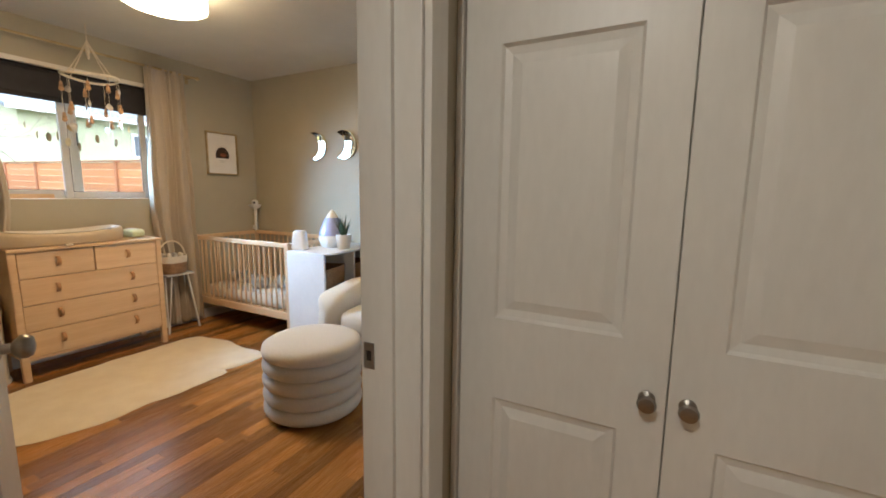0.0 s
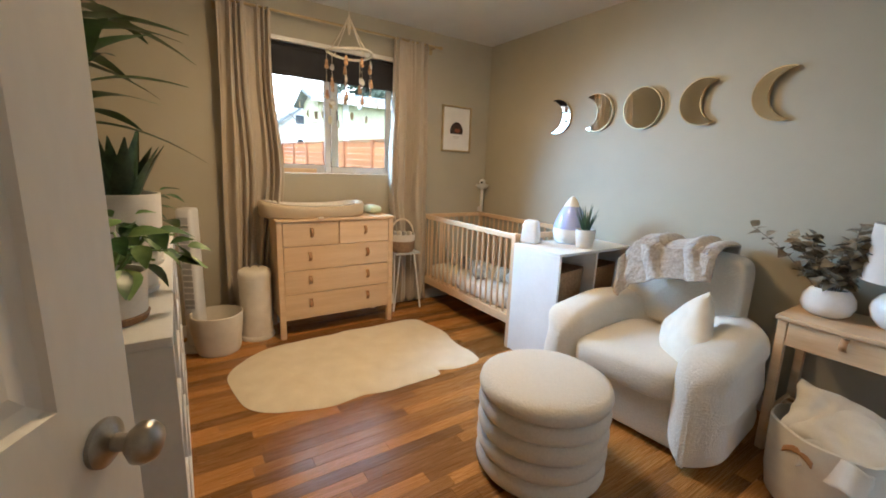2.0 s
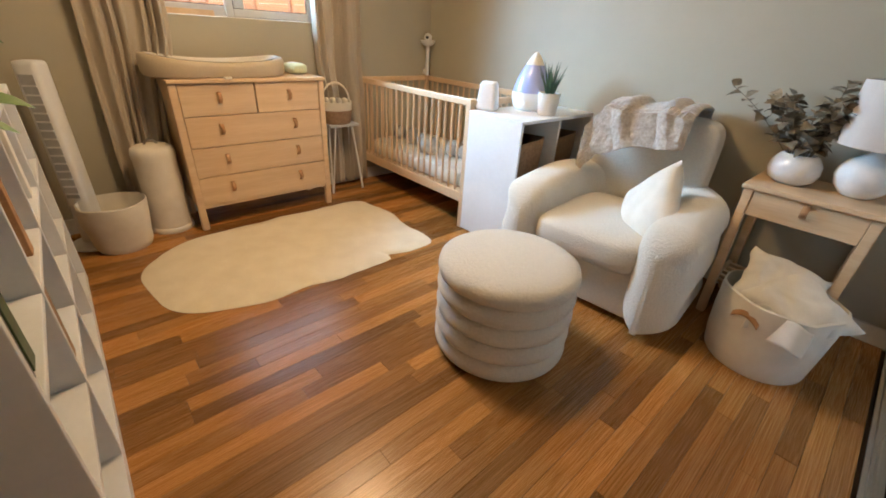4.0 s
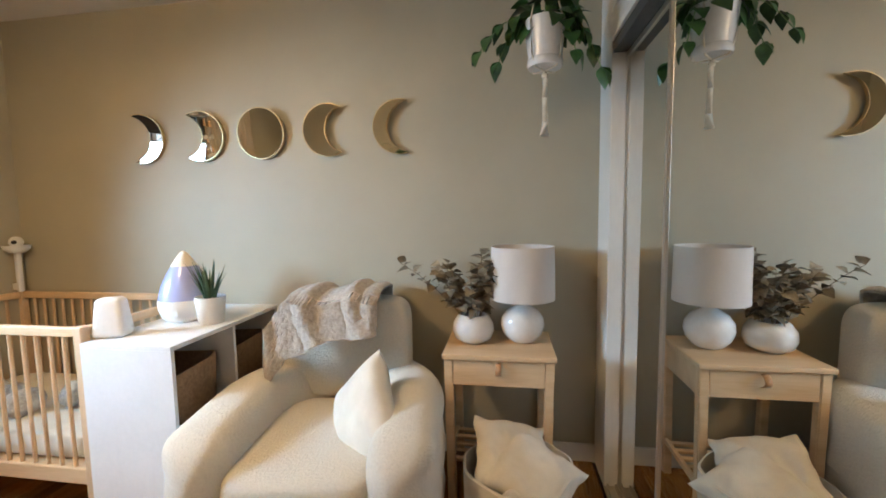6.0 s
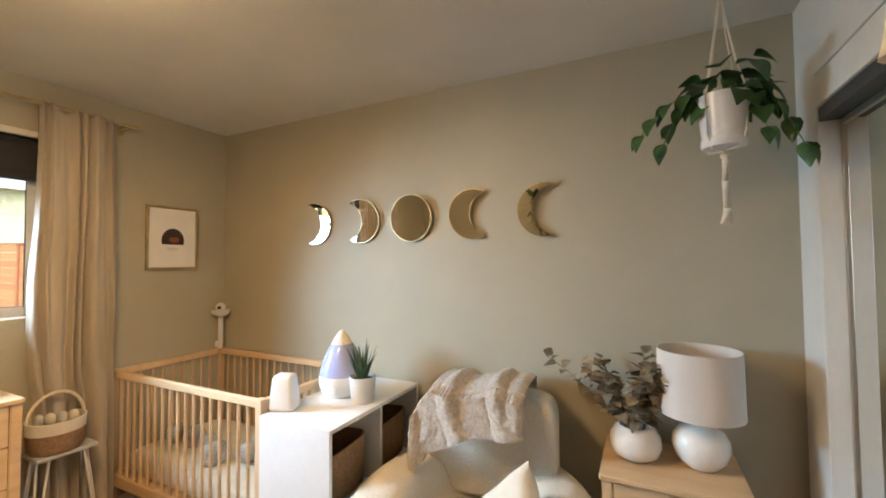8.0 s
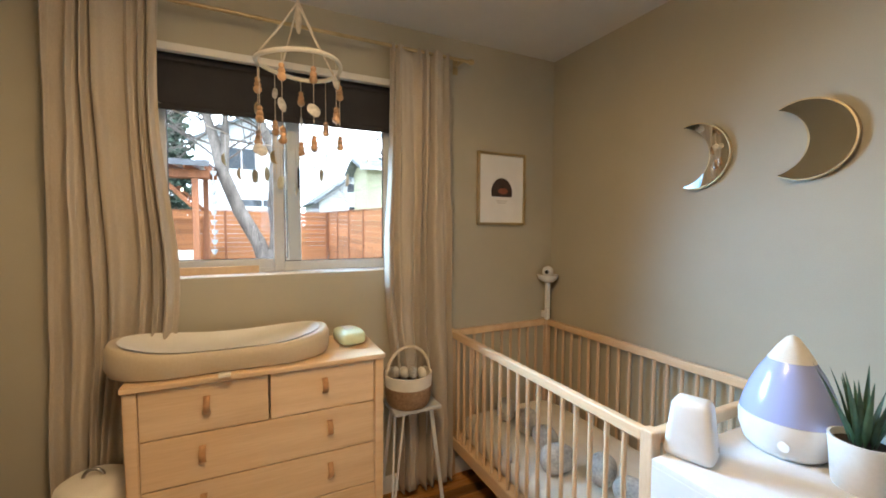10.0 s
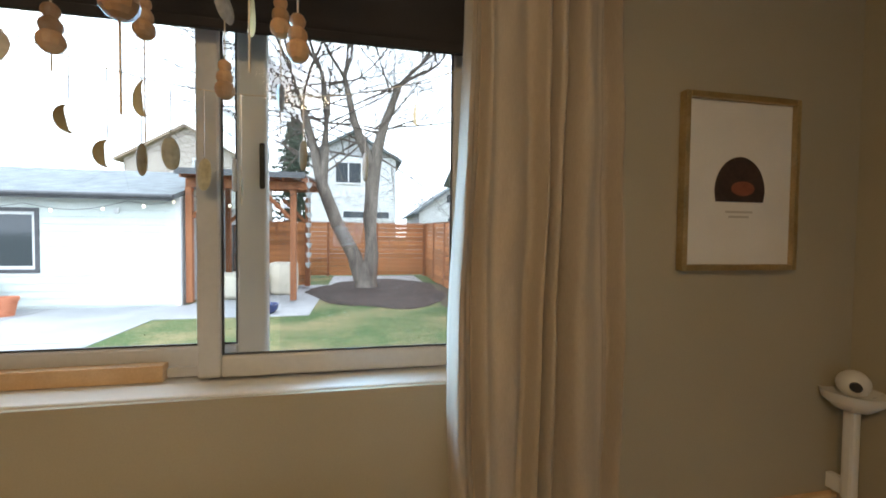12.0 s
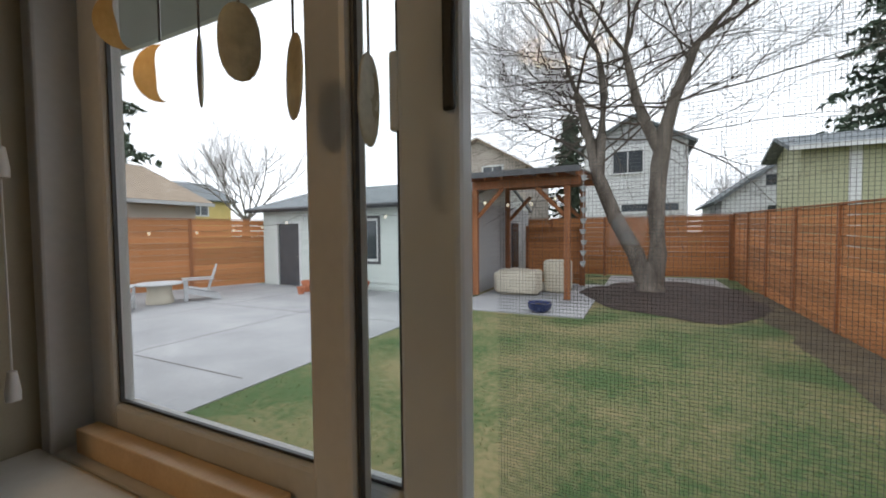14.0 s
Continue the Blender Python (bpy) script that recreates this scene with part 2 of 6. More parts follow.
def glass_material(name, tint=(1, 1, 1), rough=0.0):
    m = bpy.data.materials.new(name)
    m.use_nodes = True
    n, l = m.node_tree.nodes, m.node_tree.links
    n.remove(n["Principled BSDF"])
    clear, gloss, mix, face = (n.new("ShaderNodeBsdfTransparent"), n.new("ShaderNodeBsdfGlossy"), n.new("ShaderNodeMixShader"), n.new("ShaderNodeLayerWeight"))
    power, fres = n.new("ShaderNodeMath"), n.new("ShaderNodeMapRange")
    clear.inputs[0].default_value = (*tint, 1)
    gloss.inputs["Roughness"].default_value = rough
    power.operation = "POWER"
    power.inputs[1].default_value = 4.0
    fres.inputs["To Min"].default_value = 0.007
    fres.inputs["To Max"].default_value = 0.6
    l.new(face.outputs["Facing"], power.inputs[0])
    l.new(power.outputs[0], fres.inputs["Value"])
    l.new(fres.outputs[0], mix.inputs[0])
    l.new(clear.outputs[0], mix.inputs[1])
    l.new(gloss.outputs[0], mix.inputs[2])
    l.new(mix.outputs[0], n["Material Output"].inputs[0])
    return m


GLASS = glass_material("window_glass", (0.96, 0.975, 0.97))


def plain(name, color, rough=0.5, metal=0.0, emit=None, strength=0.0, trans=0.0):
    m = bpy.data.materials.new(name)
    m.use_nodes = True
    b = m.node_tree.nodes["Principled BSDF"]
    b.inputs["Base Color"].default_value = (*color, 1)
    b.inputs["Roughness"].default_value = rough
    b.inputs["Metallic"].default_value = metal
    b.inputs["Transmission Weight"].default_value = trans
    if emit:
        b.inputs["Emission Color"].default_value = (*emit, 1)
        b.inputs["Emission Strength"].default_value = strength
    return m


MIRROR = plain("mirror_silver", (0.86, 0.88, 0.87), 0.01, 1.0)
MOONMIRROR = plain("moon_mirror", (0.68, 0.695, 0.70), 0.015, 1.0)
DARKGLASS = plain("dark_pane", (0.05, 0.06, 0.07), 0.06)
BLUETANK = plain("blue_tank", (0.50, 0.56, 0.90), 0.15, trans=0.25)
LAMPGLOW = plain("lamp_diffuser", (0.9, 0.85, 0.75), 0.5, emit=(1.0, 0.80, 0.55), strength=9.0)
LAMPSIDE = plain("lamp_drum", (0.85, 0.8, 0.72), 0.7, emit=(1.0, 0.70, 0.38), strength=32.0)
BULB = plain("string_bulb", (1, 0.9, 0.7), 0.3, emit=(1.0, 0.85, 0.6), strength=6.0)

# ---- modelling helpers ----


def box(bm, x0, y0, z0, x1, y1, z1):
    v = [bm.verts.new(p) for p in ((x0, y0, z0), (x1, y0, z0), (x1, y1, z0), (x0, y1, z0), (x0, y0, z1), (x1, y0, z1), (x1, y1, z1), (x0, y1, z1))]
    for f in ((0, 3, 2, 1), (4, 5, 6, 7), (0, 1, 5, 4), (1, 2, 6, 5), (2, 3, 7, 6), (3, 0, 4, 7)):
        bm.faces.new([v[i] for i in f])
    return bm


def cbox(x0, y0, z0, x1, y1, z1, bev=0.0, seg=2):
    bm = box(bmesh.new(), min(x0, x1), min(y0, y1), min(z0, z1), max(x0, x1), max(y0, y1), max(z0, z1))
    if bev:
        bmesh.ops.bevel(bm, geom=bm.edges[:], offset=bev, segments=seg, profile=0.5, affect="EDGES")
    return bm


def rod(bm, p0, p1, r0, r1=None, seg=10, caps=True):
    p0, p1 = Vector(p0), Vector(p1)
    r1 = r0 if r1 is None else r1
    q = (p1 - p0).to_track_quat("Z", "Y").to_matrix()
    rings = []
    for p, r in ((p0, r0), (p1, r1)):
        rings.append([bm.verts.new(p + q @ Vector((r * math.cos(a), r * math.sin(a), 0))) for a in (2 * math.pi * i / seg for i in range(seg))])
    for i in range(seg):
        bm.faces.new((rings[0][i], rings[0][(i + 1) % seg], rings[1][(i + 1) % seg], rings[1][i]))
    if caps:
        bm.faces.new(rings[0][::-1])
        bm.faces.new(rings[1])
    return bm


def tube(bm, pts, r, seg=8):
    pts = [Vector(p) for p in pts]
    rings = []
    for i, p in enumerate(pts):
        d = (pts[min(i + 1, len(pts) - 1)] - pts[max(i - 1, 0)]).normalized()
        q = d.to_track_quat("Z", "Y").to_matrix()
        rr = r[i] if isinstance(r, (list, tuple)) else r
        rings.append([bm.verts.new(p + q @ Vector((rr * math.cos(a), rr * math.sin(a), 0))) for a in (2 * math.pi * k / seg for k in range(seg))])
    for a, b in zip(rings, rings[1:]):
        for k in range(seg):
            bm.faces.new((a[k], a[(k + 1) % seg], b[(k + 1) % seg], b[k]))
    bm.faces.new(rings[0][::-1])
    bm.faces.new(rings[-1])
    return bm


def lathe(profile, seg=40, center=(0, 0, 0), bm=None, squash=1.0):
    bm = bm or bmesh.new()
    cx, cy, cz = center
    rings = []
    for r, z in profile:
        if r < 1e-5:
            rings.append([bm.verts.new((cx, cy, cz + z))])
        else:
            rings.append([bm.verts.new((cx + r * math.cos(2 * math.pi * k / seg), cy + squash * r * math.sin(2 * math.pi * k / seg), cz + z)) for k in range(seg)])
    for a, b in zip(rings, rings[1:]):
        for k in range(seg):
            k2 = (k + 1) % seg
            if len(a) == 1 and len(b) == 1:
                continue
            if len(a) == 1:
                bm.faces.new((a[0], b[k2], b[k]))
            elif len(b) == 1:
                bm.faces.new((a[k], a[k2], b[0]))
            else:
                bm.faces.new((a[k], a[k2], b[k2], b[k]))
    return bm


def puff(c, s, e1=0.5, e2=0.5, nu=32, nv=16, bm=None, wobble=0.0, seed=0.0):
    """A rounded cushion: a superellipsoid with half sizes s about c."""
    bm = bm or bmesh.new()

    def p(v, e):
        return math.copysign(abs(v) ** e, v)
    rings = []
    for j in range(nv + 1):
        a = -math.pi / 2 + math.pi * j / nv
        ring = []
        for i in range(nu):
            b = 2 * math.pi * i / nu
            q = Vector((s[0] * p(math.cos(a), e1) * p(math.cos(b), e2), s[1] * p(math.cos(a), e1) * p(math.sin(b), e2), s[2] * p(math.sin(a), e1)))
            if wobble:
                q *= 1 + wobble * noise.noise(q * 7 + Vector((seed, 0, 0)))
            ring.append(bm.verts.new(q + Vector(c)))
        rings.append(ring)
    for a, b in zip(rings, rings[1:]):
        for i in range(nu):
            bm.faces.new((a[i], a[(i + 1) % nu], b[(i + 1) % nu], b[i]))
    bmesh.ops.remove_doubles(bm, verts=bm.verts[:], dist=1e-5)
    return bm


def sheet(fn, nu, nv, bm=None):
    """A grid of points fn(u, v), u and v from 0 to 1."""
    bm = bm or bmesh.new()
    g = [[bm.verts.new(fn(i / nu, j / nv)) for j in range(nv + 1)] for i in range(nu + 1)]
    for i in range(nu):
        for j in range(nv):
            bm.faces.new((g[i][j], g[i + 1][j], g[i + 1][j + 1], g[i][j + 1]))
    return bm


def part(name, bm, mat, parent=None, label="", smooth=False, thick=0.0, fix=True):
    if fix:
        bmesh.ops.recalc_face_normals(bm, faces=bm.faces[:])
    me = bpy.data.meshes.new(name)
    bm.to_mesh(me)
    bm.free()
    me.materials.append(mat)
    if smooth:
        me.polygons.foreach_set("use_smooth", [True] * len(me.polygons))
        me.set_sharp_from_angle(angle=radians(50))
    ob = new(name, me)
    if thick:
        mod = ob.modifiers.new("thickness", "SOLIDIFY")
        mod.thickness, mod.offset = thick, 0
    if parent:
        ob.parent = parent
    if label:
        tagged(ob, label)
    return ob


def piece(name, me, parent, at, scale=(1, 1, 1), rot=(0, 0, 0)):
    ob = new(name, me)
    ob.parent = parent
    ob.location, ob.scale, ob.rotation_euler = at, scale, rot
    return ob


def thing(name, label, category, at=(0, 0, 0), rz=0, group="", kind=""):
    ob = new(name)
    ob.empty_display_size = 0.1
    ob.matrix_basis = pose(*at, 0, 0, rz)
    return tagged(ob, label, category, group, kind)


def structure(name, bm, mat, label, category, smooth=False, thick=0.0):
    return tagged(part(name, bm, mat, None, "", smooth, thick), label, category, kind="structure")


def unit_mesh(name, mat, bev=0.0):
    me = bpy.data.meshes.new(name)
    bm = cbox(-0.5, -0.5, -0.5, 0.5, 0.5, 0.5)
    bm.to_mesh(me)
    bm.free()
    me.materials.append(mat)
    return me


def leaf_mesh(name, mat, length, width, droop=0.25, fold=0.15, n=5, heart=0.35):
    me = bpy.data.meshes.new(name)
    bm = bmesh.new()
    rows = []
    for i in range(n + 1):
        t = i / n
        w = width / 2 * (math.sin(math.pi * min(1, t ** (0.5 + heart * 0.6)) * 0.98 + 0.02)) if 0 < i < n else width * 0.03
        y, z = length * t, -droop * length * t * t
        rows.append([bm.verts.new((-w, y, z + fold * w)), bm.verts.new((0, y, z)), bm.verts.new((w, y, z + fold * w))])
    for a, b in zip(rows, rows[1:]):
        bm.faces.new((a[0], a[1], b[1], b[0]))
        bm.faces.new((a[1], a[2], b[2], b[1]))
    bm.to_mesh(me)
    bm.free()
    me.materials.append(mat)
    me.polygons.foreach_set("use_smooth", [True] * len(me.polygons))
    return me

# ---- the room ----
WX, NY, EX, SY, CZ = -4.215, 4.646, -0.765, 1.36, 2.48
WIN_Y0, WIN_Y1, WIN_Z0, WIN_Z1 = 2.464, 3.73, 1.180, 2.195
OUT = WX - 0.20  # outer face of the window wall
DOOR_Y0, DOOR_Y1 = 1.40, 2.215
CL_Y0, CL_Y1, CL_Z = 3.02, 4.44, 2.02
HALL_Y = 2.40

floor_ob = structure("floor", cbox(OUT, 0.3, -0.12, 1.6, NY + 0.15, -0.012), SUBFLOOR, "warm brown narrow strip hardwood floor with satin finish", "floor")
structure("ceiling", cbox(OUT, 0.3, CZ, 1.6, NY + 0.15, CZ + 0.12), CEIL, "off-white lightly textured painted ceiling", "ceiling")

bm = box(bmesh.new(), OUT, SY - 0.12, -0.3, WX, WIN_Y0, CZ)
box(bm, OUT, WIN_Y1, -0.3, WX, NY + 0.12, CZ)
box(bm, OUT, WIN_Y0, -0.3, WX, WIN_Y1, WIN_Z0)
box(bm, OUT, WIN_Y0, WIN_Z1, WX, WIN_Y1, CZ)
box(bm, WX - 0.0115, WIN_Y0, WIN_Z0, WX, WIN_Y1, WIN_Z0 + 0.034)
structure("wall_west", bm, WALL, "greige painted drywall wall with the window opening", "wall")
structure("wall_north", cbox(WX, NY, -0.3, 1.6, NY + 0.12, CZ), WALL, "greige painted drywall wall with moon mirrors", "wall")
structure("wall_south", cbox(WX, SY - 0.12, -0.3, EX, SY, CZ), WALL, "greige painted drywall wall behind the low bookcase", "wall")
bm = box(bmesh.new(), EX, SY - 0.12, 0, EX + 0.13, DOOR_Y0 - 0.02, CZ)
box(bm, EX, DOOR_Y1 + 0.02, 0, EX + 0.13, CL_Y0, CZ)
box(bm, EX, DOOR_Y0 - 0.02, 2.07, EX + 0.13, DOOR_Y1 + 0.02, CZ)
box(bm, EX + 0.02, CL_Y0, CL_Z + 0.03, EX + 0.13, CL_Y1, CZ)
structure("wall_east", bm, WALL, "greige painted drywall wall with door and closet openings", "wall")
# closet front frame
structure("trim_closet_side", cbox(EX - 0.004, CL_Y1, 0, EX + 0.1, NY - 0.001, CZ - 0.001, 0.003), TRIM, "white painted closet side frame in the corner", "trim")
structure("trim_closet_post", cbox(EX - 0.016, CL_Y0 - 0.08, 0.0, EX + 0.1, CL_Y0 - 0.001, CZ - 0.001, 0.004), TRIM, "white painted closet side casing", "trim")
structure("trim_closet_header", cbox(EX - 0.010, CL_Y0, CL_Z, EX + 0.02, CL_Y1, CL_Z + 0.11, 0.004), TRIM, "white painted board above the mirrored closet doors", "trim")
structure("trim_closet_track", cbox(EX + 0.0, CL_Y0, CL_Z - 0.05, EX + 0.10, CL_Y1, CL_Z - 0.001, 0.003), DARKTRACK, "dark metal top track of the sliding closet doors", "trim")
bm = box(bmesh.new(), EX - 0.005, CL_Y0, 0, EX + 0.1, CL_Y1, 0.008)
for dx in (0.012, 0.05, 0.09):
    box(bm, EX + dx - 0.004, CL_Y0, 0.008, EX + dx + 0.004, CL_Y1, 0.02)
structure("trim_closet_floor_track", bm, ALU, "metal floor track of the sliding closet doors", "trim")
structure("wall_closet_back", cbox(EX + 0.55, CL_Y0 - 0.1, 0, EX + 0.6, NY, CZ), WALL, "plain painted back wall of the closet", "wall")
# hall
structure("wall_hall_north", cbox(EX + 0.13, HALL_Y + 0.02, 0, 1.6, HALL_Y + 0.1, CZ), HALLWALL, "plain pale hall wall around the linen closet", "wall")
structure("wall_hall_south", cbox(EX + 0.13, 0.3, 0, 1.6, 0.4, CZ), HALLWALL, "plain pale hall wall", "wall")
structure("wall_hall_east", cbox(1.5, 0.4, 0, 1.6, HALL_Y, CZ), HALLWALL, "plain pale end wall of the hall", "wall")
structure("wall_hall_west", cbox(EX + 0.08, 0.4, 0, EX + 0.13, SY - 0.12, CZ), HALLWALL, "plain pale hall wall beside the bedroom door", "wall")

# baseboards
bb = []
for nm, a in (("baseboard_north", (WX + 0.014, NY - 0.014, 0, EX, NY, 0.095)), ("baseboard_west", (WX, SY + 0.014, 0, WX + 0.014, NY - 0.014, 0.095)), ("baseboard_south", (WX + 0.014, SY, 0, EX, SY + 0.014, 0.095)), ("baseboard_east", (EX - 0.014, DOOR_Y1 + 0.09, 0, EX, CL_Y0 - 0.08, 0.095))):
    structure(nm, cbox(*a, 0.004), TRIM, "low white painted wooden baseboard", "baseboard")

# door casing and jambs
J = DOOR_Y1
bm = cbox(EX - 0.012, J, 0, EX + 0.142, J + 0.02, 2.05, 0.002)
box(bm, EX + 0.045, J - 0.012, 0, EX + 0.08, J, 2.04)
structure("trim_door_jamb_strike", bm, TRIM, "white painted door jamb with a worn brushed steel strike plate", "trim")
structure("trim_door_jamb_hinge", cbox(EX - 0.012, DOOR_Y0 - 0.02, 0, EX + 0.142, DOOR_Y0, 2.05, 0.002), TRIM, "white painted door jamb on the hinge side", "trim")
structure("trim_door_head", cbox(EX - 0.012, DOOR_Y0, 2.03, EX + 0.142, J, 2.05, 0.002), TRIM, "white painted door head jamb", "trim")
for nm, x0, x1 in (("trim_casing_room", EX - 0.018, EX - 0.013), ("trim_casing_hall", EX + 0.143, EX + 0.160)):
    structure(nm, cbox(x0, J + 0.008, 0, x1, J + 0.075, 2.11, 0.002), TRIM, "white painted door casing board", "trim")
    structure(nm + "_hinge", cbox(x0, DOOR_Y0 - 0.075, 0, x1, DOOR_Y0 - 0.008, 2.11, 0.002), TRIM, "white painted door casing board", "trim")
strike = thing("strike_plate", "brushed steel strike plate screwed into the door jamb", "hardware", (EX + 0.01, J, 0.93))
bm = box(bmesh.new(), -0.014, -0.0025, -0.03, 0.014, 0.0, -0.012)
box(bm, -0.014, -0.0025, 0.012, 0.014, 0.0, 0.03)
box(bm, -0.014, -0.0025, -0.012, -0.007, 0.0, 0.012)
box(bm, 0.007, -0.0025, -0.012, 0.014, 0.0, 0.012)
part("plate", bm, NICKEL, strike)
# no real hole: a black block gives the shade inside it
part("latch_hole", cbox(-0.007, -0.0012, -0.012, 0.007, -0.0002, 0.012), BLACK, strike, "black block for the shade in the latch hole")
for z in (-0.022, 0.022):
    part("screw", lathe([(0, 0.0015), (0.003, 0.001), (0.0035, 0)], 10), NICKEL, strike).matrix_basis = pose(0, -0.0025, z, 90)


def panel_leaf(parent, w, hgt, th, panels, stile=0.115, mat=TRIM):
    """A leaf from x=0 to w, y=0 to th with recessed moulded panels (z0, z1) on both faces."""
    bm = box(bmesh.new(), 0, 0, 0, stile, th, hgt)
    box(bm, w - stile, 0, 0, w, th, hgt)
    zs = [0.0]
    for a, b in panels:
        zs += [a, b]
    zs.append(hgt)
    for a, b in zip(zs[0::2], zs[1::2]):
        box(bm, stile, 0, a, w - stile, th, b)
    part("leaf", bm, mat, parent)
    for a, b in panels:
        bm = bmesh.new()
        x0, x1 = stile, w - stile
        for s, y in ((1, 0.0), (-1, th)):
            rows = []
            for inset, dep in ((0, 0.0), (0.006, 0.008), (0.022, 0.011), (0.045, 0.004), (0.05, 0.004)):
                yy = y + s * dep
                rows.append([bm.verts.new(p) for p in ((x0 + inset, yy, a + inset), (x1 - inset, yy, a + inset), (x1 - inset, yy, b - inset), (x0 + inset, yy, b - inset))])
            for r0, r1 in zip(rows, rows[1:]):
                for k in range(4):
                    bm.faces.new((r0[k], r0[(k + 1) % 4], r1[(k + 1) % 4], r1[k]))
            bm.faces.new(rows[-1])
        part("panel", bm, mat, parent, fix=False)


def knob(parent, x, y, z, sgn):
    bm = lathe([(0, 0.0), (0.032, 0.0), (0.032, 0.006), (0.024, 0.011), (0.012, 0.016), (0.011, 0.032), (0.018, 0.036), (0.027, 0.046), (0.0275, 0.056), (0.022, 0.066), (0.010, 0.070), (0, 0.0705)], 28)
    k = part("knob", bm, NICKEL, parent, "brushed nickel round door knob", True)
    k.matrix_basis = pose(x, y, z, 90 if sgn < 0 else -90)
    return k


door = thing("door_1", "open white panelled bedroom door with nickel knob", "door", (-0.795, 1.44, 0.012), 180 - 28.7)
tagged(door, kind="structure")
panel_leaf(door, 0.86, 2.015, 0.035, [(0.2, 0.80), (1.0, 1.62), (1.74, 1.90)])
knob(door, 0.80, 0.0, 0.92, -1)
knob(door, 0.80, 0.035, 0.92, 1)
part("latch", cbox(0.8602, 0.006, 0.89, 0.862, 0.029, 0.95, 0.001), NICKEL, door, "steel latch plate")

for i, (x0, kx, pre) in enumerate(((-0.615, 0.416, 0), (-0.161, 0.034, 1))):
    d = thing("door_%d" % (i + 2), "closed white three panel linen closet door with nickel knob", "door", (x0, HALL_Y, 0.012))
    tagged(d, kind="structure", group="hall closet doors")
    panel_leaf(d, 0.45, 2.015, 0.034, [(0.2, 0.79), (0.99, 1.60), (1.72, 1.88)], 0.085)
    part("knob", lathe([(0, 0.0), (0.016, 0.0), (0.016, 0.003), (0.007, 0.008), (0.007, 0.018), (0.014, 0.022), (0.018, 0.030), (0.015, 0.037), (0, 0.039)], 24), NICKEL, d, "small round nickel knob", True).matrix_basis = pose(kx, 0, 0.872, 90)
structure("trim_closet_casing_left", cbox(-0.634, HALL_Y - 0.012, 0, -0.618, HALL_Y + 0.02, 2.08, 0.003), TRIM, "white painted casing of the hall closet", "trim")
structure("trim_closet_casing_right", cbox(0.292, HALL_Y - 0.012, 0, 0.36, HALL_Y + 0.02, 2.08, 0.003), TRIM, "white painted casing of the hall closet", "trim")
structure("trim_closet_casing_top", cbox(-0.618, HALL_Y - 0.012, 2.03, 0.292, HALL_Y + 0.02, 2.08, 0.003), TRIM, "white painted casing over the hall closet", "trim")

# mirrored sliding closet doors
for nm, x, y0, y1, lab in (("sliding_mirror_door", EX + 0.022, CL_Y0 + 0.004, 3.875, "front mirrored sliding closet door with thin metal frame"), ("sliding_mirror_door", EX + 0.062, 3.66, CL_Y1 - 0.002, "rear mirrored sliding closet door with thin metal frame")):
    d = thing(nm, lab, "closet door", (x, 0, 0.02), group="mirrored closet doors")
    part("mirror", cbox(0.001, y0 + 0.012, 0.02, 0.006, y1 - 0.012, CL_Z - 0.09), MIRROR, d, "clear mirror glass")
    part("backing", cbox(0.007, y0, 0.0, 0.02, y1, CL_Z - 0.07), WHITELAM, d)
    for a, b in ((y0, y0 + 0.014), (y1 - 0.014, y1)):
        part("stile", cbox(-0.006, a, 0.0, 0.0065, b, CL_Z - 0.07, 0.002), ALU, d, "thin metal edge frame")
    part("rail", cbox(-0.006, y0 + 0.014, 0.0, 0.0065, y1 - 0.014, 0.022, 0.002), ALU, d)
    part("rail", cbox(-0.006, y0 + 0.014, CL_Z - 0.092, 0.0065, y1 - 0.014, CL_Z - 0.07, 0.002), ALU, d)
for y0, y1, ky in ((CL_Y0 + 0.003, 3.74, 3.69), (3.746, CL_Y1 - 0.003, 3.80)):
    d = thing("upper_closet_door", "small white flat cupboard door above the closet", "cupboard door", (EX + 0.004, 0, CL_Z + 0.115), group="upper closet doors")
    part("panel", cbox(-0.016, y0, 0, 0.012, y1, CZ - CL_Z - 0.14, 0.004), TRIM, d)
    part("knob", lathe([(0, 0.0), (0.012, 0.0), (0.006, 0.006), (0.006, 0.014), (0.012, 0.02), (0.012, 0.026), (0, 0.03)], 20), NICKEL, d, "small nickel knob", True).matrix_basis = pose(-0.016, ky + (0.33 if ky > 3.75 else 0), 0.14, 0, -90)

# window
win = thing("window_1", "white vinyl horizontal sliding window with insect screen", "window")
tagged(win, kind="structure")
GX = -4.341
F0, F1 = GX - 0.056, GX + 0.03


def frame_parts(name, parent, xa, xb, y0, y1, z0, z1, w, mat, bev=0.004, lab=""):
    g = part(name, cbox(xa, y0, z0, xb, y0 + w, z1, bev), mat, parent, lab)
    part(name, cbox(xa, y1 - w, z0, xb, y1, z1, bev), mat, parent, lab)
    part(name, cbox(xa, y0 + w, z0, xb, y1 - w, z0 + w, bev), mat, parent, lab)
    part(name, cbox(xa, y0 + w, z1 - w, xb, y1 - w, z1, bev), mat, parent, lab)


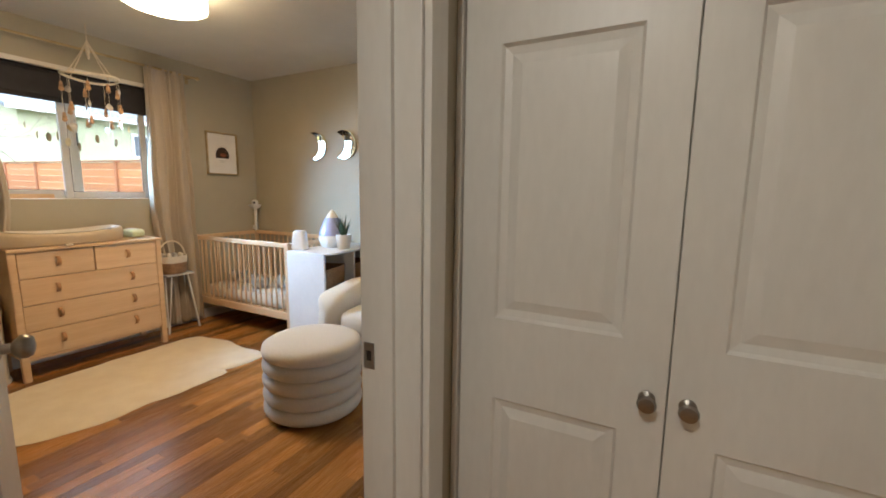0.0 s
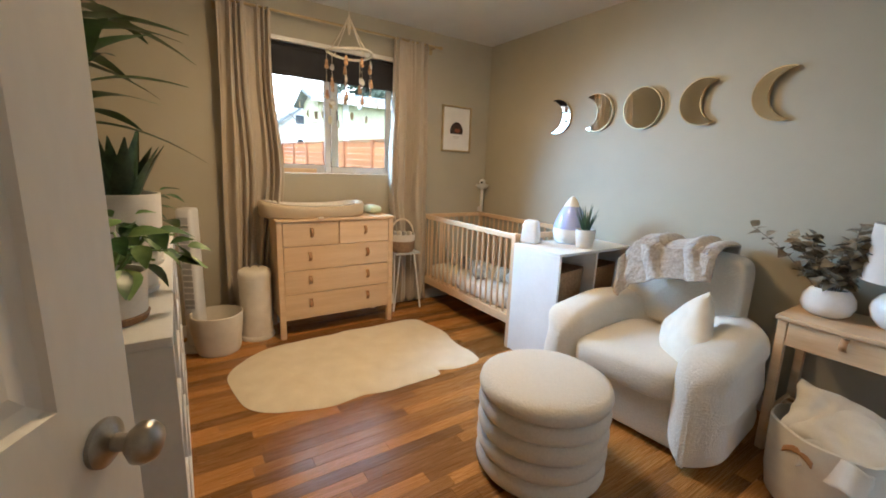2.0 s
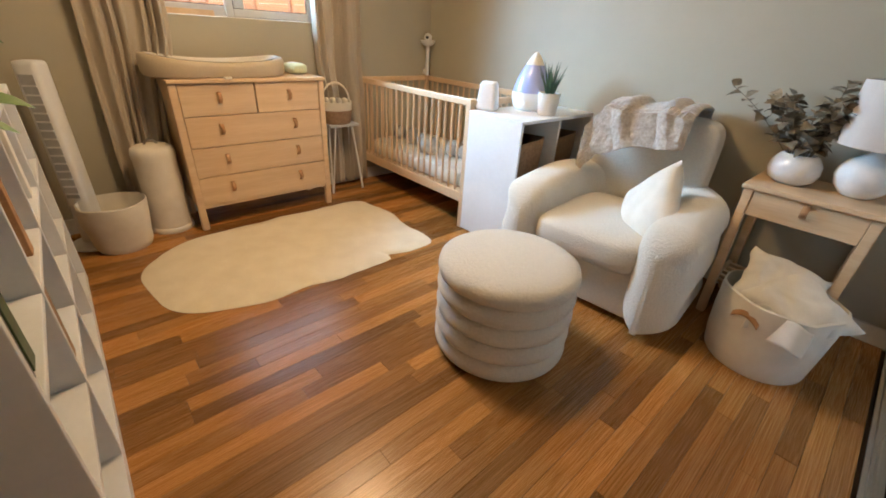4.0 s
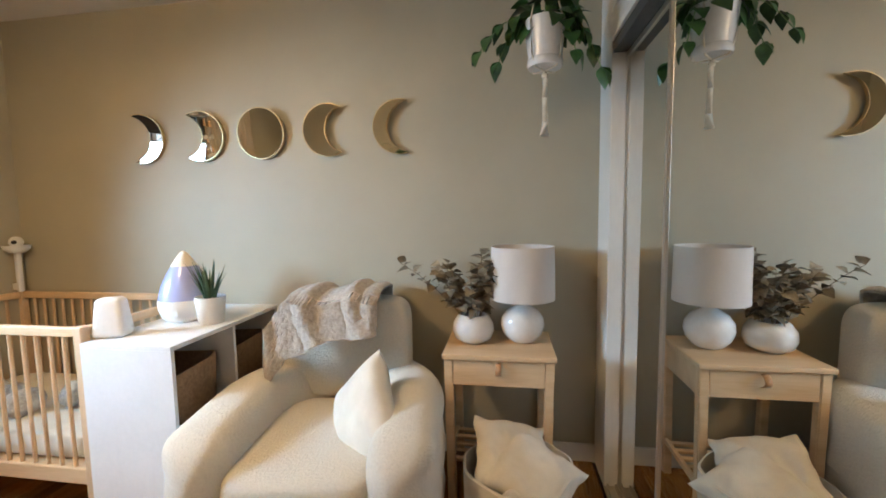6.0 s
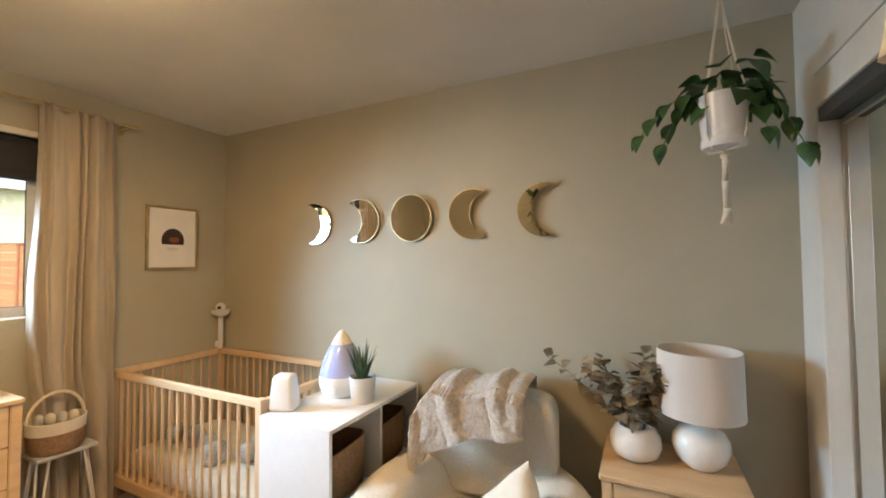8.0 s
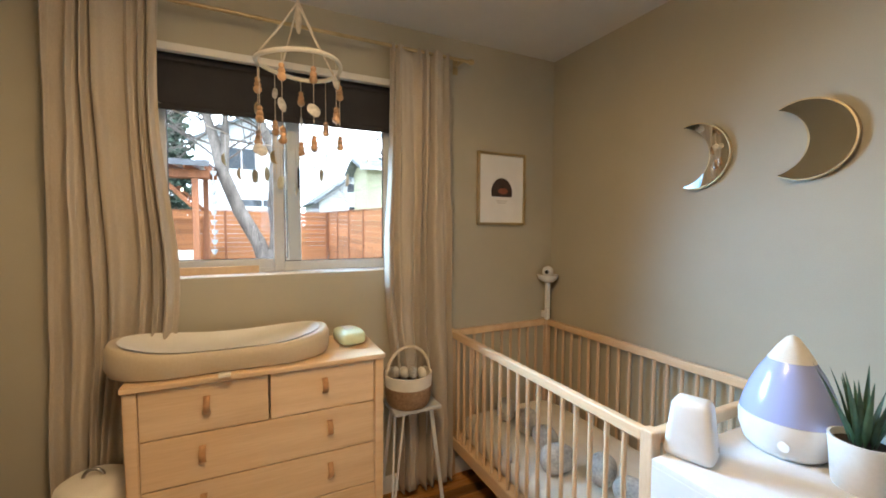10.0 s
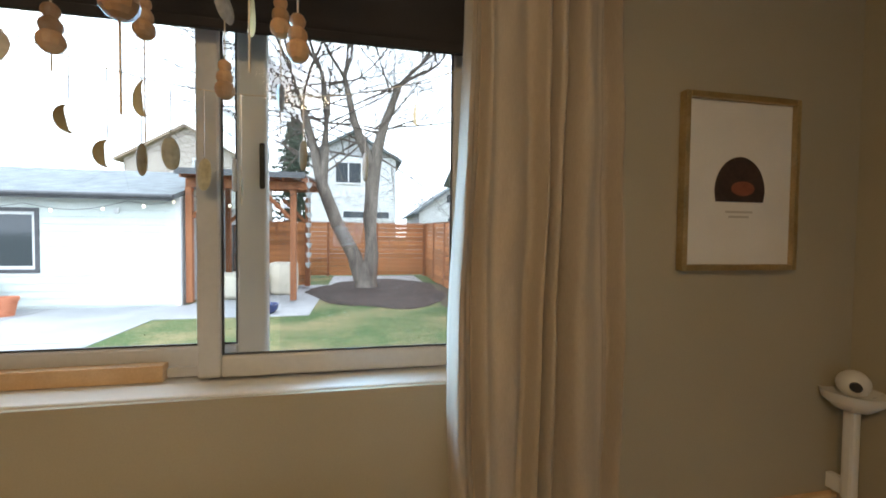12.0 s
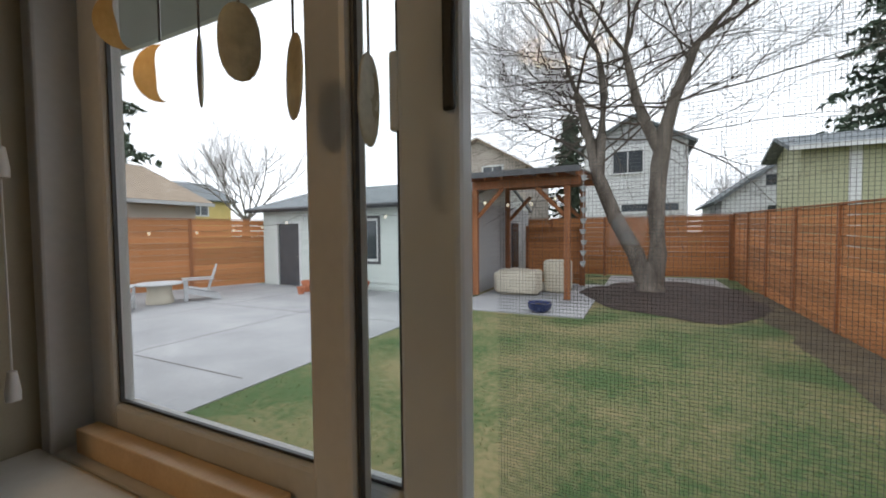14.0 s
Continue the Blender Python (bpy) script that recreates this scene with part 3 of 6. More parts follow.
frame_parts("window_frame", win, F0, F1, WIN_Y0 + 0.001, WIN_Y1 - 0.001, WIN_Z0 + 0.002, WIN_Z1 - 0.001, 0.032, VINYL)
part("track", cbox(GX - 0.018, WIN_Y0 + 0.036, WIN_Z0 + 0.0375, GX - 0.006, WIN_Y1 - 0.036, WIN_Z0 + 0.058), VINYL, win)
frame_parts("sash_frame", win, GX - 0.004, GX + 0.026, 3.001, 3.604, WIN_Z0 + 0.040, WIN_Z1 - 0.037, 0.048, VINYL, 0.006)
pane = part("pane", cbox(GX + 0.010, 3.048, WIN_Z0 + 0.087, GX + 0.014, 3.557, WIN_Z1 - 0.084), GLASS, win)
pane.visible_shadow = False
frame_parts("sash_frame", win, GX - 0.050, GX - 0.020, WIN_Y0 + 0.037, 3.133, WIN_Z0 + 0.036, WIN_Z1 - 0.037, 0.064, VINYL, 0.006)
pane = part("pane", cbox(GX - 0.037, WIN_Y0 + 0.100, WIN_Z0 + 0.099, GX - 0.033, 3.070, WIN_Z1 - 0.100), GLASS, win)
pane.visible_shadow = False
for xa, ya, yb, za, zb in ((GX + 0.0142, 3.0495, 3.5555, WIN_Z0 + 0.0885, WIN_Z1 - 0.0855), (GX - 0.0328, WIN_Y0 + 0.1015, 3.0685, WIN_Z0 + 0.1005, WIN_Z1 - 0.1015)):
    frame_parts("gasket", win, xa, xa + 0.006, ya, yb, za, zb, 0.004, DARKTRACK, 0.001, "thin black glazing gasket")
part("sash_latch", cbox(GX - 0.02, 3.118, 1.634, GX - 0.014, 3.130, 1.737, 0.003), BLACK, win, "dark slim sash latch")
part("sash_pull", cbox(GX - 0.047, 3.058, 1.626, GX - 0.024, 3.0685, 1.70, 0.003), VINYL, win)
wires = bmesh.new()
for k in range(1, int((WIN_Y1 - 3.20) / 0.003)):
    box(wires, GX - 0.0653, 3.15 + 0.003 * k, WIN_Z0 + 0.06, GX - 0.0651, 3.15022 + 0.003 * k, WIN_Z1 - 0.05)
for k in range(1, int((WIN_Z1 - WIN_Z0 - 0.11) / 0.003)):
    box(wires, GX - 0.0649, 3.15, WIN_Z0 + 0.06 + 0.003 * k, GX - 0.0646, WIN_Y1 - 0.05, WIN_Z0 + 0.06024 + 0.003 * k)
scr = tagged(part("insect_screen", wires, DARKTRACK, win, "fine dark mesh insect screen", fix=False), kind="stuff")
scr.visible_shadow = False
frame_parts("screen_frame", win, GX - 0.072, GX - 0.058, 3.062, WIN_Y1 - 0.022, WIN_Z0 + 0.048, WIN_Z1 - 0.037, 0.02, VINYL, 0.002)
part("window_sill", cbox(F1 + 0.001, WIN_Y0 + 0.001, WIN_Z0 + 0.001, WX - 0.012, WIN_Y1 - 0.001, WIN_Z0 + 0.038, 0.006), TRIM, win, "glossy white sill board")
stop = thing("window_stop_block", "plain pine stick laid in the window track as a lock", "wood block", (GX - 0.002, 2.732, WIN_Z0 + 0.0585))
part("stick", cbox(-0.012, -0.20, 0, 0.016, 0.20, 0.036, 0.002), BIRCH, stop)
stop.location.z = WIN_Z0 + 0.0345

blind = thing("roller_blind", "charcoal fabric blackout roller blind pulled part way down", "blind", (WX - 0.062, 0, 0))
part("fabric", sheet(lambda u, v: (0.006 * math.sin(6 * v) , WIN_Y0 + 0.03 + u * (WIN_Y1 - WIN_Y0 - 0.06), 2.15 - v * 0.19), 20, 8), BLIND, blind, "", True, 0.002)
part("bottom_bar", cbox(-0.008, WIN_Y0 + 0.03, 1.941, 0.006, WIN_Y1 - 0.03, 1.963, 0.004), BLIND, blind)
part("roller", rod(bmesh.new(), (-0.012, WIN_Y0 + 0.02, 2.165), (-0.012, WIN_Y1 - 0.02, 2.165), 0.02, seg=16), BLIND, blind, "", True)
for zc in (1.33, 1.63):
    part("cord", tube(bmesh.new(), [(0.008, WIN_Y0 + 0.045, 2.15), (0.006, WIN_Y0 + 0.047, zc + 0.02)], 0.0012, 5), PLASTIC, blind, "thin white pull cord")
    part("cord_weight", lathe([(0, 0.022), (0.005, 0.02), (0.0085, -0.008), (0.008, -0.02), (0, -0.022)], 14, (0.006, WIN_Y0 + 0.047, zc)), PLASTIC, blind, "small white cord weight", True)
structure("trim_window_head", cbox(WX - 0.03, WIN_Y0 + 0.002, WIN_Z1 - 0.026, WX + 0.006, WIN_Y1 - 0.002, WIN_Z1 + 0.006, 0.003), TRIM, "thin white trim strip over the blind", "trim")

# curtain rod and curtains
rodt = thing("curtain_rod", "slim brass curtain rod with round ends above the window", "curtain rod", (WX + 0.085, 0, 2.335))
part("pole", rod(bmesh.new(), (0, 2.20, 0), (0, 3.98, 0), 0.0085, seg=14), GOLD, rodt, "", True)
for y, s in ((2.20, -1), (3.98, 1)):
    part("finial", puff((0, y + s * 0.015, 0), (0.016, 0.02, 0.016), 1, 1, 16, 8), GOLD, rodt, "", True)
for y in (2.24, 3.94):
    part("bracket", cbox(-0.085, y - 0.008, -0.012, 0.0, y + 0.008, -0.0015, 0.002), GOLD, rodt)
    part("wall_plate", cbox(-0.085, y - 0.015, -0.05, -0.080, y + 0.015, 0.03, 0.002), GOLD, rodt)


def curtain(label, y_top, y_low, y_mid, folds, seed):
    """Gathered cloth: (y0, y1) at the top, at the pinched height and at the hem."""
    c = thing("curtain", label, "curtain", (WX + 0.085, 0, 0), group="window curtains")

    def f(u, v):
        z = 2.345 - v * 2.31
        k = max(0.0, 1 - abs(v - 0.50) / 0.5)
        a0, a1 = y_top[0] + (y_low[0] - y_top[0]) * v, y_top[1] + (y_low[1] - y_top[1]) * v
        bump = math.exp(-((v - 0.50) / 0.22) ** 2)
        a0, a1 = a0 + y_mid[0] * bump, a1 + y_mid[1] * bump
        tuck = math.exp(-((v - 0.60) / 0.07) ** 2)
        y = a0 + (a1 - a0) * (u + 0.02 * math.sin(5 * v + seed + 9 * u))
        w = u + 0.055 * math.sin(4.3 * u * math.pi + seed * 2) + 0.022 * math.sin(2.3 * v + seed) + 0.03 * noise.noise(Vector((u * 2.2, v * 1.6, seed)))
        ph = 2 * math.pi * folds * w
        fold = math.sin(ph + 0.55 * math.sin(ph)) + 0.22 * math.sin(2.7 * ph + 0.8 + 2 * v)
        amp = 0.027 * (0.75 + 0.5 * noise.noise(Vector((u * 3.3, v * 1.1, seed + 4)))) + 0.010 * v
        x = amp * fold + 0.012 * noise.noise(Vector((u * 4, v * 9, seed))) + 0.006 * noise.noise(Vector((u * 14, v * 22, seed)))
        return (max(-0.072, x) - 0.018 * tuck, y, z)
    part("cloth", sheet(f, 150, 60), CURTAIN, c, "", True, 0.003)
    return c


curtain("greige linen curtain panel gathered beside the window", (2.235, 2.585), (2.20, 2.50), (0.0, 0.09), 6.2, 0.7)
curtain("greige linen curtain panel bunched behind the stool", (3.54, 3.88), (3.58, 3.90), (-0.04, 0.0), 5.7, 2.9)

# ceiling light
cl = thing("ceiling_light", "lit round flush drum ceiling light with white fabric shade", "ceiling light", (-2.76, 2.97, CZ))
part("shade", lathe([(0.205, -0.01), (0.213, -0.012), (0.215, -0.145), (0.205, -0.147), (0.203, -0.02)], 48), LAMPSIDE, cl, "glowing white drum shade", True)
part("diffuser", lathe([(0, -0.142), (0.15, -0.142), (0.2035, -0.136)], 48), LAMPGLOW, cl, "glowing frosted diffuser", True)
part("mount", lathe([(0, -0.001), (0.07, -0.001), (0.07, -0.025), (0, -0.03)], 32), NICKEL, cl, "", True)


def area_lamp(name, watts, color, shape, sx, sy, eye, target, spread=180):
    lt = bpy.data.lights.new(name, "AREA")
    lt.energy, lt.color, lt.shape, lt.size, lt.size_y = watts, color, shape, sx, sy
    lt.spread = radians(spread)
    new(name, lt).matrix_world = look(eye, target)


area_lamp("ceiling_bulb", LAMP_WATTS, (1.0, 0.63, 0.29), "DISK", 0.40, 0.40, (-2.76, 2.97, 2.328), (-2.76, 2.97001, 0))
# the sky's light in the window opening
area_lamp("window_daylight", WINDOW_WATTS, (0.44, 0.72, 1.0), "RECTANGLE", 0.58, 0.56, (-4.17, 3.12, 1.58), (-1.35, 4.60, 0.45), 86)
# unseen fixture and lamp, added only to brighten the hall
hl = thing("hall_ceiling_light", "unseen flush ceiling light added to brighten the hall", "ceiling light", (-0.42, 0.85, CZ))
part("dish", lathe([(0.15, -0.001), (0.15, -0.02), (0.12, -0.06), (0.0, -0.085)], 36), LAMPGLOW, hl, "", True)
area_lamp("hall_bulb", HALL_FILL_WATTS, (1.0, 0.90, 0.76), "DISK", 0.28, 0.28, (-0.42, 0.85, 2.385), (-0.42, 0.85001, 0))

# ---- bedroom furniture ----


def dresser():
    d = thing("chest_of_drawers", "pale birch chest of five drawers with leather pulls", "dresser", (-4.02, 2.948, 0), 90)
    w, dep, hh = 0.46, 0.19, 0.90  # local: front is -y
    part("top", cbox(-w, -dep - 0.012, hh - 0.022, w, dep, hh, 0.005), BIRCH, d)
    for x in (-w + 0.005, w - 0.045):
        for y in (-dep, dep - 0.045):
            bm = box(bmesh.new(), x, y, 0, x + 0.04, y + 0.04, hh - 0.023)
            for v in bm.verts:
                if v.co.z < 0.01:
                    v.co.x += 0.006 if x < 0 else -0.006
            bmesh.ops.bevel(bm, geom=bm.edges[:], offset=0.004, segments=2, affect="EDGES")
            part("leg", bm, BIRCH, d)
    for x0 in (-w + 0.012, w - 0.03):
        part("side_panel", cbox(x0, -dep + 0.041, 0.16, x0 + 0.018, dep - 0.046, hh - 0.023, 0.002), BIRCH, d)
    part("back_panel", cbox(-w + 0.046, dep - 0.012, 0.16, w - 0.046, dep - 0.004, hh - 0.023), BIRCH, d)
    part("bottom_rail", cbox(-w + 0.046, -dep + 0.010, 0.14, w - 0.046, dep - 0.05, 0.160), BIRCH, d)
    x0, x1 = -w + 0.047, w - 0.047
    rows = [(0.162, 0.335, (x0, x1)), (0.339, 0.515, (x0, x1)), (0.519, 0.695, (x0, x1)), (0.699, 0.874, (x0, -0.002)), (0.699, 0.874, (0.002, x1))]
    for z0, z1, (a, b) in rows:
        part("drawer", cbox(a + 0.002, -dep + 0.003, z0, b - 0.002, -dep + 0.35, z1, 0.003), BIRCH, d)
        pulls = ((a + b) / 2,) if b - a < 0.6 else (-0.225, 0.225)
        for px in pulls:
            zc = (z0 + z1) / 2 + 0.01
            bm = sheet(lambda u, v: (px - 0.011 + 0.022 * u, -dep + 0.002 - 0.026 * math.sin(math.pi * v) ** 0.7, zc + 0.032 - 0.062 * v), 2, 12)
            part("pull", bm, LEATHER, d, "tan leather loop pull", True, 0.003)
    return d


dresser()
pad = thing("changing_pad", "tan peanut shaped foam changing pad with pale cover", "changing pad", (-4.005, 2.80, 0.901), 90)


def pad_fn(r, top):
    def f(u, v):
        a = 2 * math.pi * u
        waist = 1 - 0.14 * math.exp(-(math.cos(a) / 0.35) ** 2)
        x = 0.40 * math.copysign(abs(math.cos(a)) ** 0.75, math.cos(a)) * (1 - 0.03 * (1 if math.cos(a) < 0 else 0))
        y = 0.19 * math.copysign(abs(math.sin(a)) ** 0.8, math.sin(a)) * waist
        s, z = r[min(len(r) - 1, int(round(v * (len(r) - 1))))]
        lift = (0.045 * (abs(math.cos(a)) ** 1.5 if math.cos(a) < 0 else 0.75 * abs(math.cos(a)) ** 2)) * (1 if z > 0.03 else 0)
        return (x * s, y * s, z + lift * min(1.0, s * s))
    return f


prof = [(0.90, 0.0), (0.97, 0.006), (1.0, 0.03), (1.0, 0.055), (0.975, 0.075), (0.93, 0.082), (0.86, 0.075), (0.7, 0.055), (0.4, 0.045), (0.02, 0.043)]
part("foam", sheet(pad_fn(prof, 0), 64, len(prof) - 1), PADFOAM, pad, "", True)
part("cover", sheet(lambda u, v: tuple(Vector(pad_fn([(0.90, 0.086), (0.84, 0.077), (0.7, 0.059), (0.4, 0.049), (0.02, 0.047)], 0)(u, v))), 64, 4), PADTOP, pad, "pale fitted cover", True)
part("buckle", cbox(-0.02, -0.214, -0.001, 0.02, -0.186, 0.012, 0.003), CREAM, pad, "small cream strap end")
pack = thing("wipes_pack", "crumpled pale green pack of baby wipes", "wipes pack", (-4.05, 3.30, 0.902), 8)
part("pouch", puff((0, 0, 0.034), (0.095, 0.058, 0.034), 0.6, 0.45, 28, 12, None, 0.12, 2.0), GREENPACK, pack, "", True)
part("lid", cbox(-0.035, -0.024, 0.063, 0.035, 0.024, 0.071, 0.004), PLASTIC, pack, "white plastic flip lid")


def crib():
    c = thing("crib", "natural beech baby crib with vertical slats", "crib", (-3.575, 4.27, 0))
    hx, hy, top = 0.635, 0.345, 0.86
    for x in (-hx, hx):
        for y in (-hy, hy):
            part("post", cbox(x - 0.02, y - 0.02, 0, x + 0.02, y + 0.02, top, 0.005), BEECH, c)
    for y in (-hy, hy):
        part("top_rail", cbox(-hx + 0.0205, y - 0.014, top - 0.045, hx - 0.0205, y + 0.014, top - 0.005, 0.006), BIRCH, c)
        part("bottom_rail", cbox(-hx + 0.0205, y - 0.014, 0.18, hx - 0.0205, y + 0.014, 0.25, 0.006), BIRCH, c)
        n = 17
        for i in range(n):
            x = -hx + 0.02 + (i + 1) * (2 * hx - 0.04) / (n + 1)
            part("slat", rod(bmesh.new(), (x, y, 0.25), (x, y, top - 0.045), 0.0085, seg=10), BEECH, c, "", True)
    for x in (-hx, hx):
        part("end_rail", cbox(x - 0.014, -hy + 0.0205, top - 0.045, x + 0.014, hy - 0.0205, top - 0.005, 0.006), BIRCH, c)
        part("end_rail", cbox(x - 0.014, -hy + 0.0205, 0.18, x + 0.014, hy - 0.0205, 0.25, 0.006), BIRCH, c)
        for i in range(9):
            y = -hy + 0.02 + (i + 1) * (2 * hy - 0.04) / 10
            part("slat", rod(bmesh.new(), (x, y, 0.25), (x, y, top - 0.045), 0.0085, seg=10), BEECH, c, "", True)
    part("mattress_base", cbox(-hx + 0.022, -hy + 0.016, 0.22, hx - 0.022, hy - 0.016, 0.245, 0.003), BIRCH, c)
    return c


crib()
mat_t = thing("crib_mattress", "cream patterned fitted sheet on crib mattress", "mattress", (-3.575, 4.27, 0.246))
part("mattress", puff((0, 0, 0.06), (0.60, 0.315, 0.06), 0.25, 0.2, 48, 12), CREAM, mat_t, "", True)
rng = random.Random(5)
for i in range(6):
    q = thing("crib_plush", "small grey and white plush toy lying in the crib", "plush toy", (-4.0 + 0.16 * i, 4.09 + 0.12 * rng.random(), 0.365), rng.random() * 180, group="crib toys")
    part("body", puff((0, 0, 0.06), (0.075, 0.055, 0.06), 0.9, 0.8, 20, 10, None, 0.35, i * 3.1), PLUSH, q, "", True)
cam_t = thing("baby_monitor", "white round baby monitor on a wall bracket", "baby monitor", (-4.165, 4.58, 0.86))
part("stem", cbox(-0.014, -0.014, 0.0, 0.014, 0.014, 0.26, 0.008), PLASTIC, cam_t)
part("dish", lathe([(0, 0.235), (0.035, 0.24), (0.06, 0.262), (0.066, 0.285), (0.06, 0.284), (0.03, 0.27), (0, 0.268)], 28), PLASTIC, cam_t, "", True)
part("head", puff((0.0, 0, 0.305), (0.034, 0.034, 0.034), 1, 1, 20, 12), PLASTIC, cam_t, "", True)
part("lens", rod(bmesh.new(), (0.02, -0.024, 0.305), (0.026, -0.031, 0.305), 0.012, seg=16), BLACK, cam_t, "small black lens", True)
part("wall_arm", cbox(-0.048, -0.01, 0.01, -0.0145, 0.01, 0.05, 0.002), PLASTIC, cam_t)


def cube_shelf():
    s = thing("cube_shelf", "white laminate two bay shelf at the end of the crib", "shelf", (-2.70, 4.245, 0))
    x0, x1, y0, y1, hh, t = -0.205, 0.205, -0.36, 0.375, 0.80, 0.018
    part("top", cbox(x0, y0, hh - t, x1, y1, hh, 0.0015), WHITELAM, s)
    part("bottom", cbox(x0, y0 + t, 0.05, x1, y1 - t, 0.05 + t, 0.0015), WHITELAM, s)
    part("end_panel", cbox(x0, y0, 0.02, x1, y0 + t - 0.0005, hh - t - 0.0005, 0.0015), WHITELAM, s)
    part("end_panel", cbox(x0, y1 - t, 0.02, x1, y1, hh - t - 0.0005, 0.0015), WHITELAM, s)
    part("divider", cbox(x0 + 0.008, -0.001, 0.069, x1, 0.016, hh - t - 0.0005, 0.0015), WHITELAM, s)
    for a, b in ((y0 + t, -0.001), (0.016, y1 - t)):
        part("middle_shelf", cbox(x0 + 0.008, a, 0.415, x1 - 0.002, b, 0.431, 0.0015), WHITELAM, s)
    part("back_panel", cbox(x0, y0 + t, 0.069, x0 + 0.006, y1 - t, hh - t - 0.001), WHITELAM, s)
    for y in (y0 + 0.05, y1 - 0.05):
        for x in (x0 + 0.04, x1 - 0.04):
            part("foot", rod(bmesh.new(), (x, y, 0), (x, y, 0.05 if abs(y) < 0.3 else 0.021), 0.012, seg=10), BIRCH, s)
    for yc in (-0.172, 0.187):
        for zc in (0.0685, 0.4315):
            b = thing("woven_basket", "brown woven paper storage basket in the shelf", "basket", (-2.70, 4.245 + yc, zc), group="shelf baskets")
            bm = bmesh.new()
            n = 28
            rings = []
            for r, z in ((0.86, 0), (0.95, 0.02), (1.0, 0.20), (1.0, 0.235), (0.95, 0.235), (0.93, 0.03), (0.0, 0.025)):
                rings.append([bm.verts.new((0.165 * r * math.copysign(abs(math.cos(a)) ** 0.4, math.cos(a)), 0.145 * r * math.copysign(abs(math.sin(a)) ** 0.4, math.sin(a)), z + (0.012 * math.sin(2 * a) if z > 0.1 else 0))) for a in (2 * math.pi * k / n for k in range(n))])
            for a, c in zip(rings, rings[1:]):
                for k in range(n):
                    bm.faces.new((a[k], a[(k + 1) % n], c[(k + 1) % n], c[k]))
            bmesh.ops.remove_doubles(bm, verts=bm.verts[:], dist=1e-4)
            part("body", bm, WICKER, b, "", True)
    return s


cube_shelf()
hum = thing("humidifier", "teardrop humidifier with blue water tank and white base", "humidifier", (-2.77, 4.29, 0.801))
part("base", lathe([(0, 0), (0.085, 0), (0.105, 0.02), (0.118, 0.06), (0.120, 0.09), (0.117, 0.105), (0, 0.106)], 40), PLASTIC, hum, "white plastic base", True)
part("tank", lathe([(0.117, 0.1065), (0.110, 0.14), (0.095, 0.185), (0.075, 0.23), (0.055, 0.262), (0, 0.2625)], 40), BLUETANK, hum, "translucent blue water tank", True)
part("cap", lathe([(0.056, 0.263), (0.035, 0.30), (0.014, 0.328), (0.0, 0.335)], 32), CREAM, hum, "pale tip cap", True)
part("dial", lathe([(0, 0.004), (0.014, 0.003), (0.014, 0)], 18), PLASTIC, hum).matrix_basis = pose(0.04, -0.112, 0.05, 90)
rt = thing("sound_machine", "white rounded wedge sound machine on the shelf", "sound machine", (-2.865, 3.995, 0.801), 20)
bm = cbox(-0.065, -0.05, 0, 0.065, 0.05, 0.165, 0.022, 4)
for v in bm.verts:
    k = 1 - 0.28 * v.co.z / 0.165
    v.co.x *= k
    v.co.y *= k
part("body", bm, PLASTIC, rt, "", True)
tube_bm = tube(bmesh.new(), [(-0.05, 0.02, 0.03), (-0.08, 0.03, 0.02), (-0.10, 0.0, 0.005), (-0.09, -0.03, 0.004)], 0.003, 6)
part("cable", tube_bm, PLASTIC, rt, "thin white cable", True)


def grass_pot(name, at, r, hh, n, llen, label):
    p = thing(name, label, "potted plant", at)
    part("pot", lathe([(0, 0), (r * 0.78, 0), (r * 0.84, 0.008), (r, hh), (r * 0.92, hh), (r * 0.88, hh * 0.85), (0, hh * 0.85)], 36), MATTEPOT, p, "plain white ceramic pot", True)
    part("soil", lathe([(0, hh * 0.88), (r * 0.89, hh * 0.87)], 24), SOIL, p)
    me = leaf_mesh("blade", SNAKE, llen, 0.016, 0.10, 0.5, 5, 0.1)
    r2 = random.Random(int(at[0] * 100))
    for i in range(n):
        a = i * 2.4
        piece("blade", me, p, (0.35 * r * math.cos(a), 0.35 * r * math.sin(a), hh * 0.85), (1, 0.7 + 0.4 * r2.random(), 1), (radians(90 - 4 - 15 * r2.random()), 0, a - math.pi / 2))
    return p


grass_pot("spiky_potted_plant", (-2.595, 4.235, 0.801), 0.066, 0.125, 18, 0.19, "small spiky green plant in a white pot")


